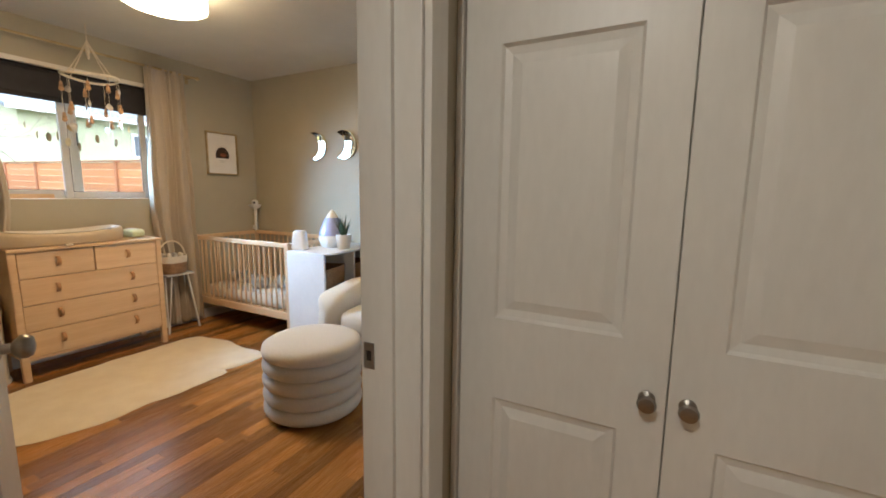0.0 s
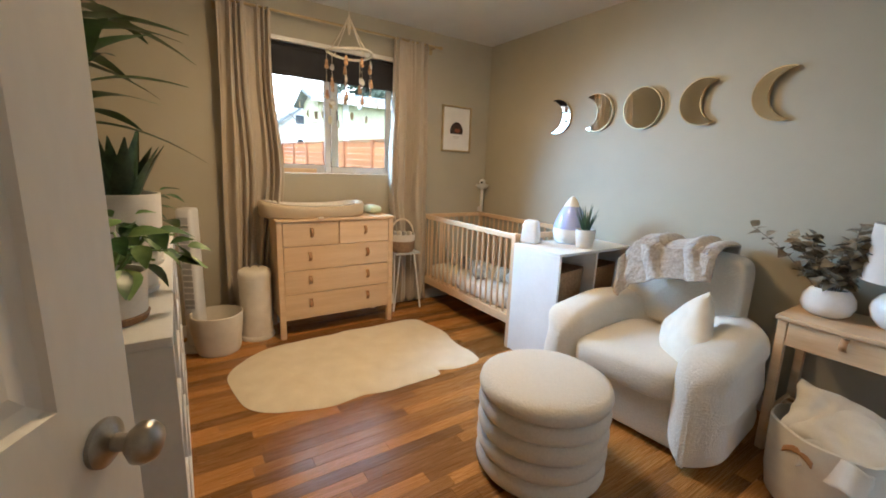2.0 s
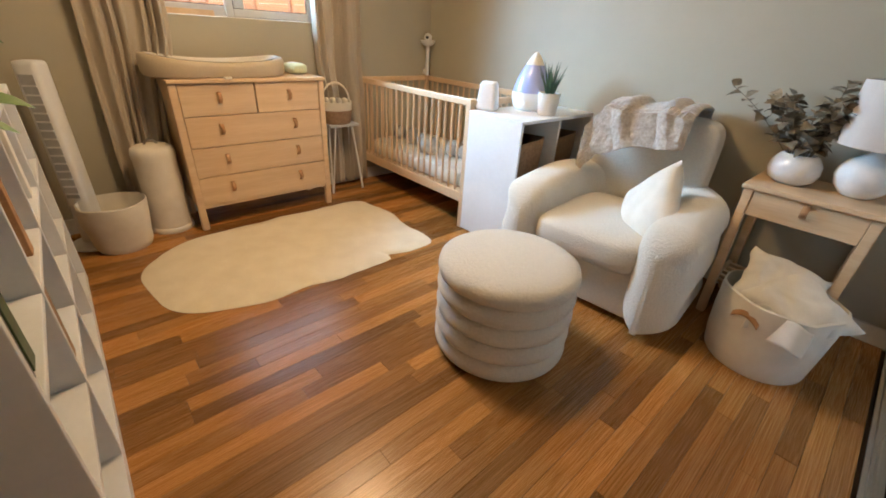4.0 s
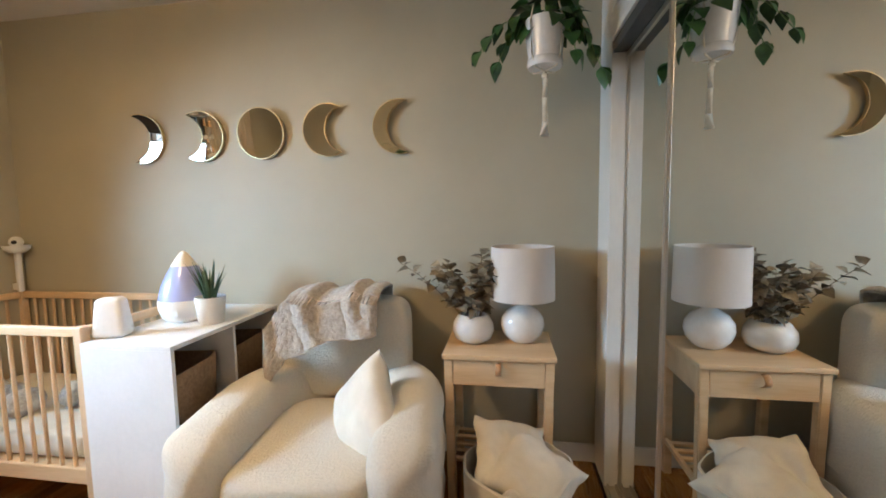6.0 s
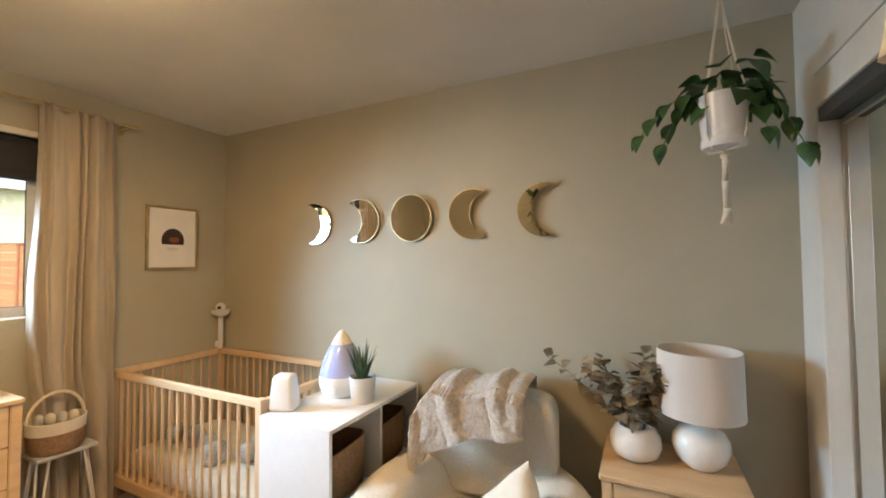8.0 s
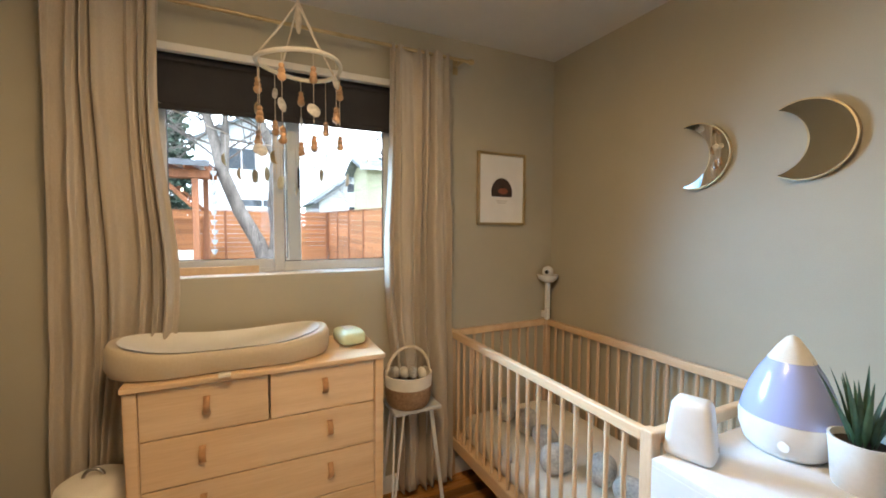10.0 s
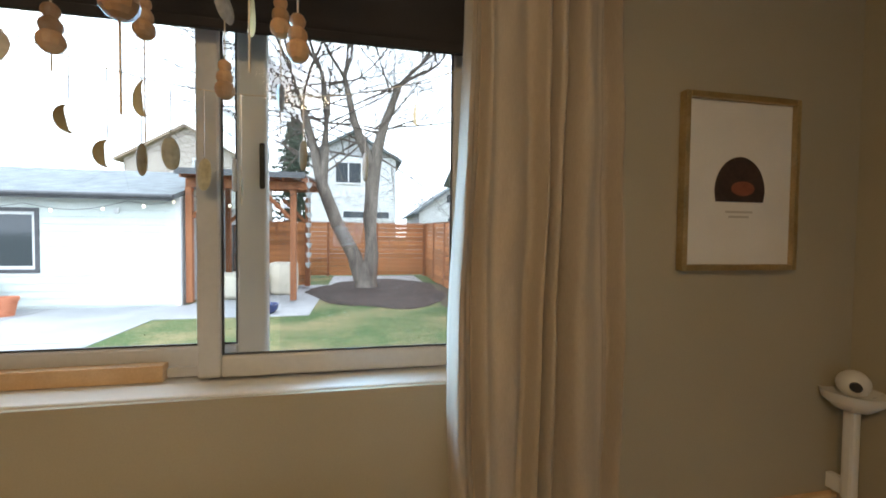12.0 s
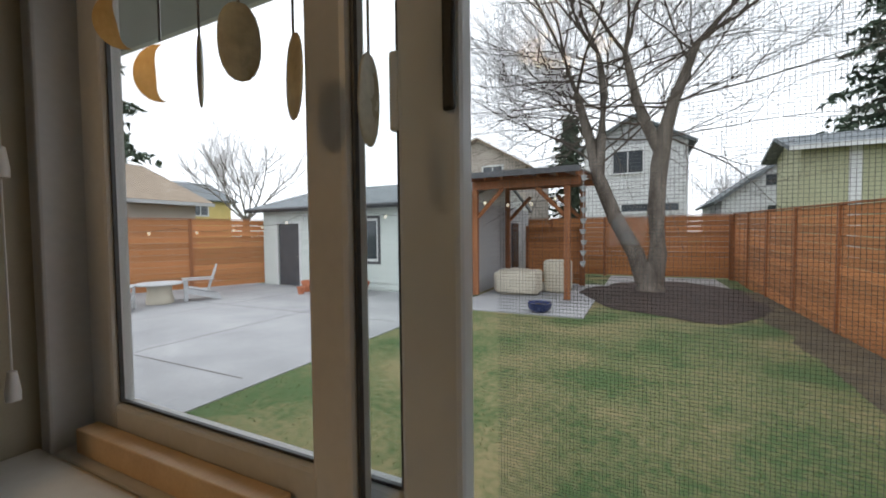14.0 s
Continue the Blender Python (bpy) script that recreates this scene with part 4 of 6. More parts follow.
def armchair():
    c = thing("armchair", "cream boucle tub armchair with channelled outer sides", "armchair", (-1.965, 4.13, 0), 5)
    n = 260

    def path(s):
        """The plan of the tub wall, s from 0 (one front) to 1 (other front)."""
        hw, yf, yb, yc = 0.362, -0.455, 0.36, 0.0
        L1 = yc - yf
        L2 = math.pi / 2 * (hw + (yb - yc))
        tot = 2 * L1 + L2
        d = s * tot
        if d < L1:
            return Vector((-hw, yf + d, 0)), Vector((-1, 0, 0))
        if d > L1 + L2:
            return Vector((hw, yc - (d - L1 - L2), 0)), Vector((1, 0, 0))
        a = math.pi - math.pi * (d - L1) / L2
        return Vector((hw * math.cos(a), yc + (yb - yc) * math.sin(a), 0)), Vector((math.cos(a), math.sin(a), 0)).normalized()

    def f(u, v):
        e = 0.062
        cap = 1.0
        if u < e:
            u = e * (1 - math.cos(math.pi / 2 * u / e))
        elif u > 1 - e:
            u = 1 - e * (1 - math.cos(math.pi / 2 * (1 - u) / e))
        if u < e:
            cap = math.sqrt(max(0.0, 1 - ((e - u) / e) ** 2))
        elif u > 1 - e:
            cap = math.sqrt(max(0.0, 1 - ((u - 1 + e) / e) ** 2))
        p, nrm = path(u)
        back = max(0.0, 1 - abs(u - 0.5) / 0.42)
        top = 0.60 - 0.02 * back - 0.16 * (1 - cap) - 0.06 * max(0.0, 0.2 - min(u, 1 - u)) / 0.2
        a = 2 * math.pi * v
        ca, sa = math.cos(a), math.sin(a)
        half = 0.118 * max(0.02, cap)
        off = half * math.copysign(abs(ca) ** 0.62, ca)
        z = 0.035 + (top - 0.035) * (0.5 + 0.5 * math.copysign(abs(sa) ** 0.42, sa))
        if ca > 0:
            off += 0.042 * abs(math.sin(math.pi * (z - 0.02) / 0.195)) ** 0.7 * cap - 0.03
        else:
            off -= 0.01 * (z / top)
        return tuple(p + nrm * off + Vector((0, 0, z)))
    part("tub", sheet(f, n, 40), BOUCLE, c, "", True)
    part("base", cbox(-0.30, -0.375, 0.035, 0.30, 0.30, 0.28, 0.02, 3), BOUCLE, c, "", True)
    part("seat_cushion", puff((0, -0.105, 0.345), (0.275, 0.335, 0.095), 0.45, 0.32, 44, 16), BOUCLE, c, "", True)
    part("backrest", puff((0.005, 0.27, 0.665), (0.305, 0.10, 0.235), 0.32, 0.28, 64, 32), BOUCLE, c, "", True)
    for x in (-0.25, 0.25):
        for y in (-0.26, 0.24):
            part("foot", rod(bmesh.new(), (x, y, 0), (x, y, 0.04), 0.02, seg=12), BLACK, c)
    return c


armchair()
ot = thing("ottoman", "round cream boucle ottoman with horizontal channels", "ottoman", (-1.96, 3.22, 0))
prof = [(0, 0.012), (0.25, 0.012)]
for k in range(4):
    z0 = 0.012 + k * 0.085
    for j in range(9):
        a = j / 8
        prof.append((0.258 + 0.026 * math.sin(math.pi * a) ** 0.6, z0 + 0.085 * a))
part("drum", lathe(prof + [(0.2, 0.353)], 64), BOUCLE, ot, "", True)
part("lid", lathe([(0.2, 0.354), (0.262, 0.354), (0.279, 0.366), (0.285, 0.39), (0.279, 0.415), (0.255, 0.430), (0.2, 0.436), (0.1, 0.440), (0, 0.441)], 64), BOUCLE, ot, "thick padded lid", True)
part("foot_ring", lathe([(0, 0), (0.22, 0), (0.22, 0.0118), (0, 0.0118)], 40), BLACK, ot)


def blanket():
    b = thing("throw_blanket", "taupe fleece throw blanket slung over the chair back", "blanket", (-1.99, 4.37, 0.0), 4)

    def f(u, v):
        x = -0.33 + 0.53 * u
        drop = 0.27 - 0.15 * u + 0.018 * math.sin(9 * u)
        total = drop + 0.25 + 0.20
        d = v * total
        hump = 0.908 + 0.010 * math.sin(10.7 * u)
        if d < drop:
            y, z = -0.122 - 0.02 * (1 - d / drop) - 0.03 * (1 - u), hump - (drop - d)
        elif d < drop + 0.25:
            a = math.pi * (d - drop) / 0.25
            y, z = 0.025 - 0.147 * math.cos(a), hump + 0.032 * math.sin(a)
        else:
            y, z = 0.172, hump - (d - drop - 0.25)
        if u < 0.22:
            z -= (0.22 - u) * 0.55
            x += (0.22 - u) * 0.16
        ridge = max(0.0, math.sin(2 * math.pi * (2.6 * u + 0.35 * v) + 0.9 * math.sin(5 * v))) ** 1.6
        roll = math.exp(-((u - 0.95) / 0.08) ** 2)
        w = 0.026 * ridge + 0.03 * roll + 0.010 * noise.noise(Vector((x * 9, d * 9, 1.3))) + 0.0035 * noise.noise(Vector((x * 60, d * 60, 4.0)))
        return (x, y - 0.03 - abs(w) if d < drop else y, z + (w if d >= drop else 0.3 * w))
    part("cloth", sheet(f, 130, 110), FLEECE, b, "", True, 0.016)


blanket()
pl = thing("throw_pillow", "plain cream cotton throw pillow leaning on the chair arm", "pillow", (-1.80, 4.02, 0.375))


def pillow_mesh(s, t):
    def f(u, v):
        a, b = 2 * u - 1, 2 * (2 * v if v < 0.5 else 2 - 2 * v) - 1
        side = 1 if v < 0.5 else -1
        k = max(0.0, (1 - a ** 4) * (1 - b ** 4)) ** 0.55
        pin = 1 - 0.07 * (1 - abs(a) ** 2) * abs(b) ** 2
        pin2 = 1 - 0.07 * (1 - abs(b) ** 2) * abs(a) ** 2
        return (a * s * pin2, side * t * k * (1 + 0.15 * noise.noise(Vector((a * 2, b * 2, side)))), b * s * pin)
    return sheet(f, 30, 60)


o = part("cushion", pillow_mesh(0.19, 0.07), CREAM, pl, "", True)
o.matrix_basis = pose(0.02, 0, 0.125, -24, 40, -62)

rug = thing("sheepskin_rug", "large cream sheepskin shaped rug on the wood floor", "rug", (-3.30, 2.86, 0.0))


def rug_edge(a):
    e = 14.0 if math.cos(a) > 0 else 2.6
    r = 1.0 / ((abs(math.cos(a)) / 0.765) ** e + (abs(math.sin(a)) / 0.47) ** e) ** (1 / e)
    return r * (1 + 0.016 * math.sin(5 * a + 1.9) + 0.014 * math.sin(11 * a) + 0.04 * noise.noise(Vector((math.cos(a) * 2, math.sin(a) * 2, 2))) - 0.10 * math.exp(-((a - 5.50) / 0.05) ** 2))


def rug_fn(u, v):
    a = 2 * math.pi * u
    r = rug_edge(a) * (1 - v)
    return (-r * math.sin(a), r * math.cos(a), 0.003 + 0.02 * (1 - (1 - v) ** 14) + 0.004 * noise.noise(Vector((r * math.cos(a) * 9, r * math.sin(a) * 9, 0))))


part("fleece", sheet(rug_fn, 220, 26), RUGFUR, rug, "", True)


def nightstand():
    s = thing("nightstand", "pale birch bedside table with one drawer", "nightstand", (-1.2545, 4.43, 0))
    w, d, hh = 0.235, 0.19, 0.69
    part("top", cbox(-w - 0.008, -d - 0.015, hh - 0.022, w + 0.008, d, hh, 0.005), BIRCH, s)
    for x in (-w, w - 0.038):
        for y in (-d, d - 0.038):
            bm = box(bmesh.new(), x, y, 0, x + 0.038, y + 0.038, hh - 0.0225)
            for v in bm.verts:
                if v.co.z < 0.01:
                    v.co.x += 0.01 if x < 0 else -0.01
            bmesh.ops.bevel(bm, geom=bm.edges[:], offset=0.004, segments=2, affect="EDGES")
            part("leg", bm, BIRCH, s)
    part("drawer", cbox(-w + 0.04, -d + 0.003, 0.55, w - 0.04, d - 0.045, 0.666, 0.003), BIRCH, s)
    for x in (-w + 0.008, w - 0.026):
        part("side_panel", cbox(x, -d + 0.039, 0.545, x + 0.018, d - 0.039, 0.667, 0.002), BIRCH, s)
        part("side_stretcher", cbox(x, -d + 0.037, 0.16, x + 0.018, d - 0.037, 0.185, 0.002), BIRCH, s)
    part("back_panel", cbox(-w + 0.039, d - 0.03, 0.545, w - 0.039, d - 0.015, 0.667, 0.002), BIRCH, s)
    for i in range(5):
        y = -d + 0.055 + i * 0.062
        part("slat", cbox(-w + 0.0265, y, 0.166, w - 0.0265, y + 0.025, 0.18, 0.002), BIRCH, s)
    bm = sheet(lambda u, v: (-0.013 + 0.026 * u, -d + 0.002 - 0.028 * math.sin(math.pi * v) ** 0.7, 0.655 - 0.055 * v), 2, 12)
    part("pull", bm, LEATHER, s, "tan leather loop pull", True, 0.003)


nightstand()
tl = thing("table_lamp", "round white ceramic table lamp with linen drum shade", "table lamp", (-1.145, 4.45, 0.691))
part("base", lathe([(0, 0), (0.045, 0), (0.06, 0.008), (0.088, 0.04), (0.10, 0.08), (0.095, 0.115), (0.075, 0.145), (0.045, 0.165), (0.024, 0.18), (0.018, 0.21), (0, 0.211)], 44), CERAMIC, tl, "dimpled glossy white base", True)
part("stem", rod(bmesh.new(), (0, 0, 0.211), (0, 0, 0.30), 0.008, seg=12), NICKEL, tl, "", True)
part("shade", lathe([(0.148, 0.205), (0.144, 0.448), (0.141, 0.448), (0.145, 0.205)], 56), SHADE, tl, "pale linen drum shade", True)
bm = bmesh.new()
for k in range(3):
    a = 2 * math.pi * k / 3
    rod(bm, (0, 0, 0.30), (0.142 * math.cos(a), 0.142 * math.sin(a), 0.30), 0.0015, seg=6)
part("shade_ring", bm, NICKEL, tl)
vs = thing("bowl_vase", "squat white bowl vase with dried eucalyptus", "vase", (-1.375, 4.43, 0.691))
part("bowl", lathe([(0, 0), (0.055, 0), (0.085, 0.02), (0.098, 0.055), (0.094, 0.09), (0.074, 0.122), (0.06, 0.13), (0.056, 0.126), (0.07, 0.1), (0, 0.05)], 40), CERAMIC, vs, "cream glazed bowl", True)
er = random.Random(11)
ELEAF = leaf_mesh("dried_leaf", EUCA, 0.044, 0.040, 0.3, 0.3, 4, 0.2)
for i in range(19):
    a = 2.4 * i + er.random()
    lean = 0.30 + 0.5 * er.random()
    if i == 0:
        a, lean = math.pi * 0.98, 0.95
    L = 0.20 + 0.11 * er.random() + (0.04 if i == 0 else 0)
    if math.cos(a) > 0.2:
        lean *= 0.45
    pts = [Vector((0.03 * math.cos(a), 0.03 * math.sin(a), 0.09)) + Vector((math.cos(a) * lean * L * t, math.sin(a) * lean * L * t * 0.7, L * t * (1.15 - 0.35 * t * lean))) for t in (0, 0.25, 0.5, 0.75, 1)]
    part("twig", tube(bmesh.new(), pts, 0.0018, 5), EUCA, vs)
    for k in range(12):
        t = 0.25 + 0.75 * k / 11
        j = min(3, int(t * 4))
        q = pts[j].lerp(pts[j + 1], t * 4 - j)
        sc = 1.0 + 0.5 * er.random()
        piece("leaf", ELEAF, vs, q, (sc, sc, sc), (er.random() * 1.5 - 0.5, er.random() - 0.5, er.random() * 6.28))


def floor_basket(name, at, r, hh, label, mat, taper=0.9):
    b = thing(name, label, "basket", at)
    pr = [(0, 0.0), (r * taper * 0.95, 0.0), (r * taper, 0.012), (r * (taper + 0.04), hh * 0.3), (r * 0.985, hh * 0.66), (r, hh), (r * 0.96, hh + 0.004), (r * 0.94, hh * 0.7), (r * 0.86, 0.03), (0, 0.03)]
    bm = lathe(pr, 48)
    for v in bm.verts:
        v.co += Vector((noise.noise(v.co * 9), noise.noise(v.co * 9 + Vector((5, 0, 0))), 0.4 * noise.noise(v.co * 6 + Vector((0, 5, 0))))) * (0.016 * min(1, v.co.z / 0.1))
    part("body", bm, mat, b, "", True)
    return b


fb = floor_basket("fabric_basket", (-1.18, 4.06, 0), 0.21, 0.33, "soft cream cotton basket stuffed with a folded cloth", CREAM)
for s in (-1, 1):
    a0 = radians(252) if s < 0 else radians(72)
    bm = sheet(lambda u, v: ((0.214 - 0.004 * v) * math.cos(a0 + (u - 0.5) * 0.5), (0.214 - 0.004 * v) * math.sin(a0 + (u - 0.5) * 0.5), 0.27 + 0.025 * v - 0.03 * (2 * u - 1) ** 2), 12, 3)
    part("handle", bm, LEATHER, fb, "tan leather handle", True, 0.006)
for i, (dx, dy, z, rx, ry, rz, sc) in enumerate(((-0.02, 0.04, 0.40, -62, 12, 10, 1.0), (0.06, -0.05, 0.385, -68, -16, 55, 0.95))):
    t = thing("folded_cloth", "cream muslin cloth piled in the fabric basket", "cloth", (-1.18 + dx, 4.06 + dy, z - 0.13), group="cloths in the basket")
    bm = pillow_mesh(0.155 * sc, 0.055)
    for v in bm.verts:
        v.co += Vector((noise.noise(v.co * 14), noise.noise(v.co * 14 + Vector((3, 1, 0))), noise.noise(v.co * 12))) * 0.018
    part("cloth", bm, CREAM, t, "", True).matrix_basis = pose(0, 0, 0.06, rx, ry, rz)
bm = sheet(lambda u, v: (-0.06 + 0.2 * u, -0.19 + 0.03 * math.sin(6 * u) - 0.03 * v, 0.36 - 0.10 * v + 0.012 * math.sin(11 * u)), 24, 10)
part("hanging_edge", bm, CREAM, t, "", True, 0.006)
t.children[-1].location = (-0.06, 0.05, -0.29)

# stool with toy basket
st = thing("metal_stool", "small grey topped stool with white hairpin legs", "stool", (-4.085, 3.63, 0))
part("seat", cbox(-0.10, -0.125, 0.52, 0.105, 0.125, 0.542, 0.008), GREYPLAST, st)
for x in (-1, 1):
    for y in (-1, 1):
        bm = tube(bmesh.new(), [(x * 0.03, y * 0.10, 0.52), (x * 0.10, y * 0.14, 0.006), (x * 0.097, y * 0.135, 0.004), (x * 0.08, y * 0.07, 0.52)], 0.006, 8)
        part("leg", bm, PLASTIC, st, "bent white steel rod leg", True)
tb = thing("rope_basket", "cream and tan rope basket with a handle", "basket", (-4.075, 3.61, 0.543))
part("lower_band", lathe([(0, 0), (0.10, 0), (0.112, 0.02), (0.118, 0.10), (0.11, 0.10), (0.1, 0.02), (0, 0.015)], 36), WICKER, tb, "tan lower band", True)
part("upper_band", lathe([(0.118, 0.1005), (0.121, 0.16), (0.112, 0.16), (0.110, 0.1005)], 36), CREAM, tb, "cream upper band", True)
part("handle", tube(bmesh.new(), [(0.0, 0.115 * math.cos(a), 0.15 + 0.14 * math.sin(a)) for a in (math.pi * k / 14 for k in range(15))], 0.008, 8), ROPE, tb, "rope handle", True)
for k in range(4):
    part("rolled_cloth", puff((-0.03 + 0.02 * k, -0.06 + 0.04 * k, 0.155), (0.03, 0.02, 0.03), 0.8, 0.8, 14, 8), CREAM if k % 2 else PLUSH, tb, "", True)

# diaper pail, fabric bin, tower fan
dp = thing("diaper_pail", "tall cream metal diaper pail with domed lid", "diaper pail", (-4.0, 2.365, 0))
part("body", lathe([(0, 0), (0.115, 0), (0.12, 0.012), (0.116, 0.03), (0.11, 0.035), (0.11, 0.455), (0, 0.456)], 44), CREAM, dp, "", True)
part("lid", lathe([(0.113, 0.4565), (0.115, 0.485), (0.108, 0.515), (0.085, 0.53), (0.03, 0.537), (0, 0.537)], 44), CREAM, dp, "", True)
part("lid_handle", tube(bmesh.new(), [(0, 0.03 * math.cos(a), 0.532 + 0.03 * math.sin(a)) for a in (math.pi * k / 10 for k in range(11))], 0.006, 8), NICKEL, dp, "small metal handle", True)
floor_basket("fabric_bin", (-3.885, 2.10, 0), 0.165, 0.27, "wide floppy cream canvas bin", CREAM, 0.82)
fan = thing("tower_fan", "slim white tower fan in the corner", "tower fan", (-4.0, 1.98, 0), 60)
part("base", lathe([(0, 0), (0.12, 0), (0.125, 0.012), (0.10, 0.022), (0, 0.024)], 36), PLASTIC, fan, "", True)
part("column", cbox(-0.05, -0.055, 0.023, 0.05, 0.055, 0.98, 0.02, 3), PLASTIC, fan, "", True)
part("grille", cbox(-0.03, -0.0575, 0.30, 0.03, -0.0552, 0.92), GREYPLAST, fan, "grey louvred grille")
for k in range(14):
    part("louvre", cbox(-0.03, -0.0605, 0.32 + 0.042 * k, 0.03, -0.0576, 0.328 + 0.042 * k), PLASTIC, fan)

# low bookcase with plants
bk = thing("bookcase", "low white cube bookcase along the wall", "bookcase", (-2.715, 1.655, 0))
bx0, bx1, by0, by1, bh, bt = -0.86, 0.86, -0.245, 0.245, 0.925, 0.02
part("top", cbox(bx0, by0, bh - bt, bx1, by1, bh, 0.002), WHITELAM, bk)
part("plinth", cbox(bx0 + bt, by0, 0.0, bx1 - bt, by1 - 0.002, 0.05, 0.002), WHITELAM, bk)
for x in (bx0, bx1 - bt):
    part("end_panel", cbox(x, by0, 0, x + bt - 0.0005, by1, bh - bt - 0.0005, 0.002), WHITELAM, bk)
for k in range(1, 4):
    x = bx0 + k * (bx1 - bx0) / 4
    part("divider", cbox(x - 0.009, by0 + 0.01, 0.0505, x + 0.009, by1 - 0.002, bh - bt - 0.0005, 0.002), WHITELAM, bk)
for k in range(4):
    a, b = bx0 + bt + k * (bx1 - bx0 - bt) / 4 + 0.01, bx0 + (k + 1) * (bx1 - bx0) / 4 - 0.0105
    for z in (0.33, 0.61):
        part("shelf_board", cbox(a, by0 + 0.01, z, b, by1 - 0.003, z + 0.018, 0.002), WHITELAM, bk)
part("back_panel", cbox(bx0 + bt, by0 + 0.001, 0.051, bx1 - bt, by0 + 0.006, bh - bt - 0.001), WHITELAM, bk)
for k, (hx, w, z) in enumerate(((0.775, 0.035, 0.6285), (0.72, 0.05, 0.6285), (0.31, 0.06, 0.3485), (0.2, 0.05, 0.6285), (-0.3, 0.06, 0.6285))):
    b = thing("book", ("black spined tall book", "green spined book", "tan spined book", "brown spined book", "pale spined book")[k] + " standing in the white bookcase", "book", (-2.715 + hx, 1.795, z), group="books in the bookcase")
    part("cover", cbox(-w / 2, -0.09, 0, w / 2, 0.09, 0.22 + 0.01 * k, 0.002), (BLACK, SNAKE, WICKER, LEATHER, PAPER)[k], b)
    part("pages", cbox(-w / 2 + 0.004, -0.0905, 0.006, w / 2 - 0.004, 0.08, 0.2205 + 0.01 * k), PAPER, b)


def pot(parent, r, hh, mat=MATTEPOT, saucer=False):
    part("pot", lathe([(0, 0.012), (r * 0.86, 0.012), (r * 0.92, 0.02), (r, hh), (r * 0.93, hh), (r * 0.9, hh * 0.86), (0, hh * 0.86)], 36), mat, parent, "white ceramic pot", True)
    part("soil", lathe([(0, hh * 0.89), (r * 0.905, hh * 0.88)], 24), SOIL, parent)
    part("saucer", lathe([(0, 0), (r * 0.9, 0), (r * 0.97, 0.016), (r * 0.94, 0.018), (0, 0.0115)], 36), WICKER if saucer else mat, parent, "tan saucer" if saucer else "", True)


p1 = thing("pothos_in_pot", "leafy green and pale pothos in a white pot with tan saucer", "potted plant", (-2.02, 1.785, 0.926))
pot(p1, 0.075, 0.115, MATTEPOT, True)
PL = leaf_mesh("pothos_leaf", LEAF, 0.085, 0.06, 0.35, 0.25)
PLP = leaf_mesh("pale_leaf", LEAFPALE, 0.08, 0.055, 0.35, 0.25)
pr = random.Random(4)
p1b = thing("trailing_plant", "bushy green trailing plant in a white pot", "potted plant", (-2.26, 1.80, 0.926))
pot(p1b, 0.075, 0.115)
for tgt, n, hh in ((p1b, 36, 0.10), (p1, 26, 0.10)):
    for i in range(n):
        a = pr.random() * 6.28
        rr = 0.03 + 0.115 * pr.random() ** 0.7
        z = hh + 0.10 * pr.random() * (1.3 - rr * 4) + 0.01
        sc = 0.55 + 0.45 * pr.random()
        piece("leaf", PL if pr.random() < 0.5 else PLP, tgt, (rr * math.cos(a), rr * math.sin(a), max(0.06, z)), (sc, sc, sc), (radians(30 - 70 * pr.random()), radians(40 * pr.random() - 20), a - 1.57 + pr.random() - 0.5))
    for i in range(7):
        a = 6.28 * i / 7
        part("stem", tube(bmesh.new(), [(0, 0, hh * 0.85), (0.06 * math.cos(a), 0.06 * math.sin(a), hh + 0.06), (0.12 * math.cos(a), 0.12 * math.sin(a), hh + 0.05)], 0.003, 5), LEAFPALE, tgt)
p2 = thing("snake_plant", "upright snake plant in a white pot", "potted plant", (-2.62, 1.765, 0.926))
pot(p2, 0.12, 0.25)
SN = leaf_mesh("sword_leaf", SNAKE, 0.32, 0.065, 0.06, 0.4, 6, 0.1)
for i in range(13):
    a = 2.4 * i
    piece("leaf", SN, p2, (0.05 * math.cos(a), 0.05 * math.sin(a), 0.21), (1, 0.6 + 0.45 * pr.random(), 1), (radians(90 - 4 - 20 * pr.random()), 0, a - 1.57))
p3 = thing("corn_plant", "tall dracaena with cane stems and drooping strap leaves", "potted plant", (-2.36, 1.62, 0.926))
pot(p3, 0.10, 0.16)
DR = leaf_mesh("strap_leaf", LEAF, 0.34, 0.075, 0.5, 0.15, 7, 0.25)
for sx, sy, hz in ((0.0, 0.04, 0.66), (0.05, 0.07, 0.50), (-0.05, 0.08, 0.80)):
    part("cane", tube(bmesh.new(), [(sx, sy, 0.14), (sx * 1.4 + 0.01, sy, 0.4 * hz + 0.1), (sx * 1.8, sy * 1.3, hz)], 0.013, 8), BARK, p3, "slim woody cane", True)
    for i in range(17):
        a = 2.4 * i
        sc = 0.60 + 0.35 * pr.random()
        piece("leaf", DR, p3, (sx * 1.8, sy * 1.3, hz - 0.05 + 0.009 * i), (1.1, sc, sc), (radians(10 + 60 * i / 17), 0, a))
p4 = thing("fern", "small fluffy green plant in a pale pot", "potted plant", (-3.2, 1.74, 0.926))
pot(p4, 0.09, 0.12)
for i in range(40):
    a = pr.random() * 6.28
    rr = 0.16 * pr.random()
    piece("leaf", PL, p4, (rr * math.cos(a), rr * math.sin(a), 0.12 + 0.12 * pr.random()), (1, 1, 1), (radians(40 - 60 * pr.random()), 0, a - 1.57))

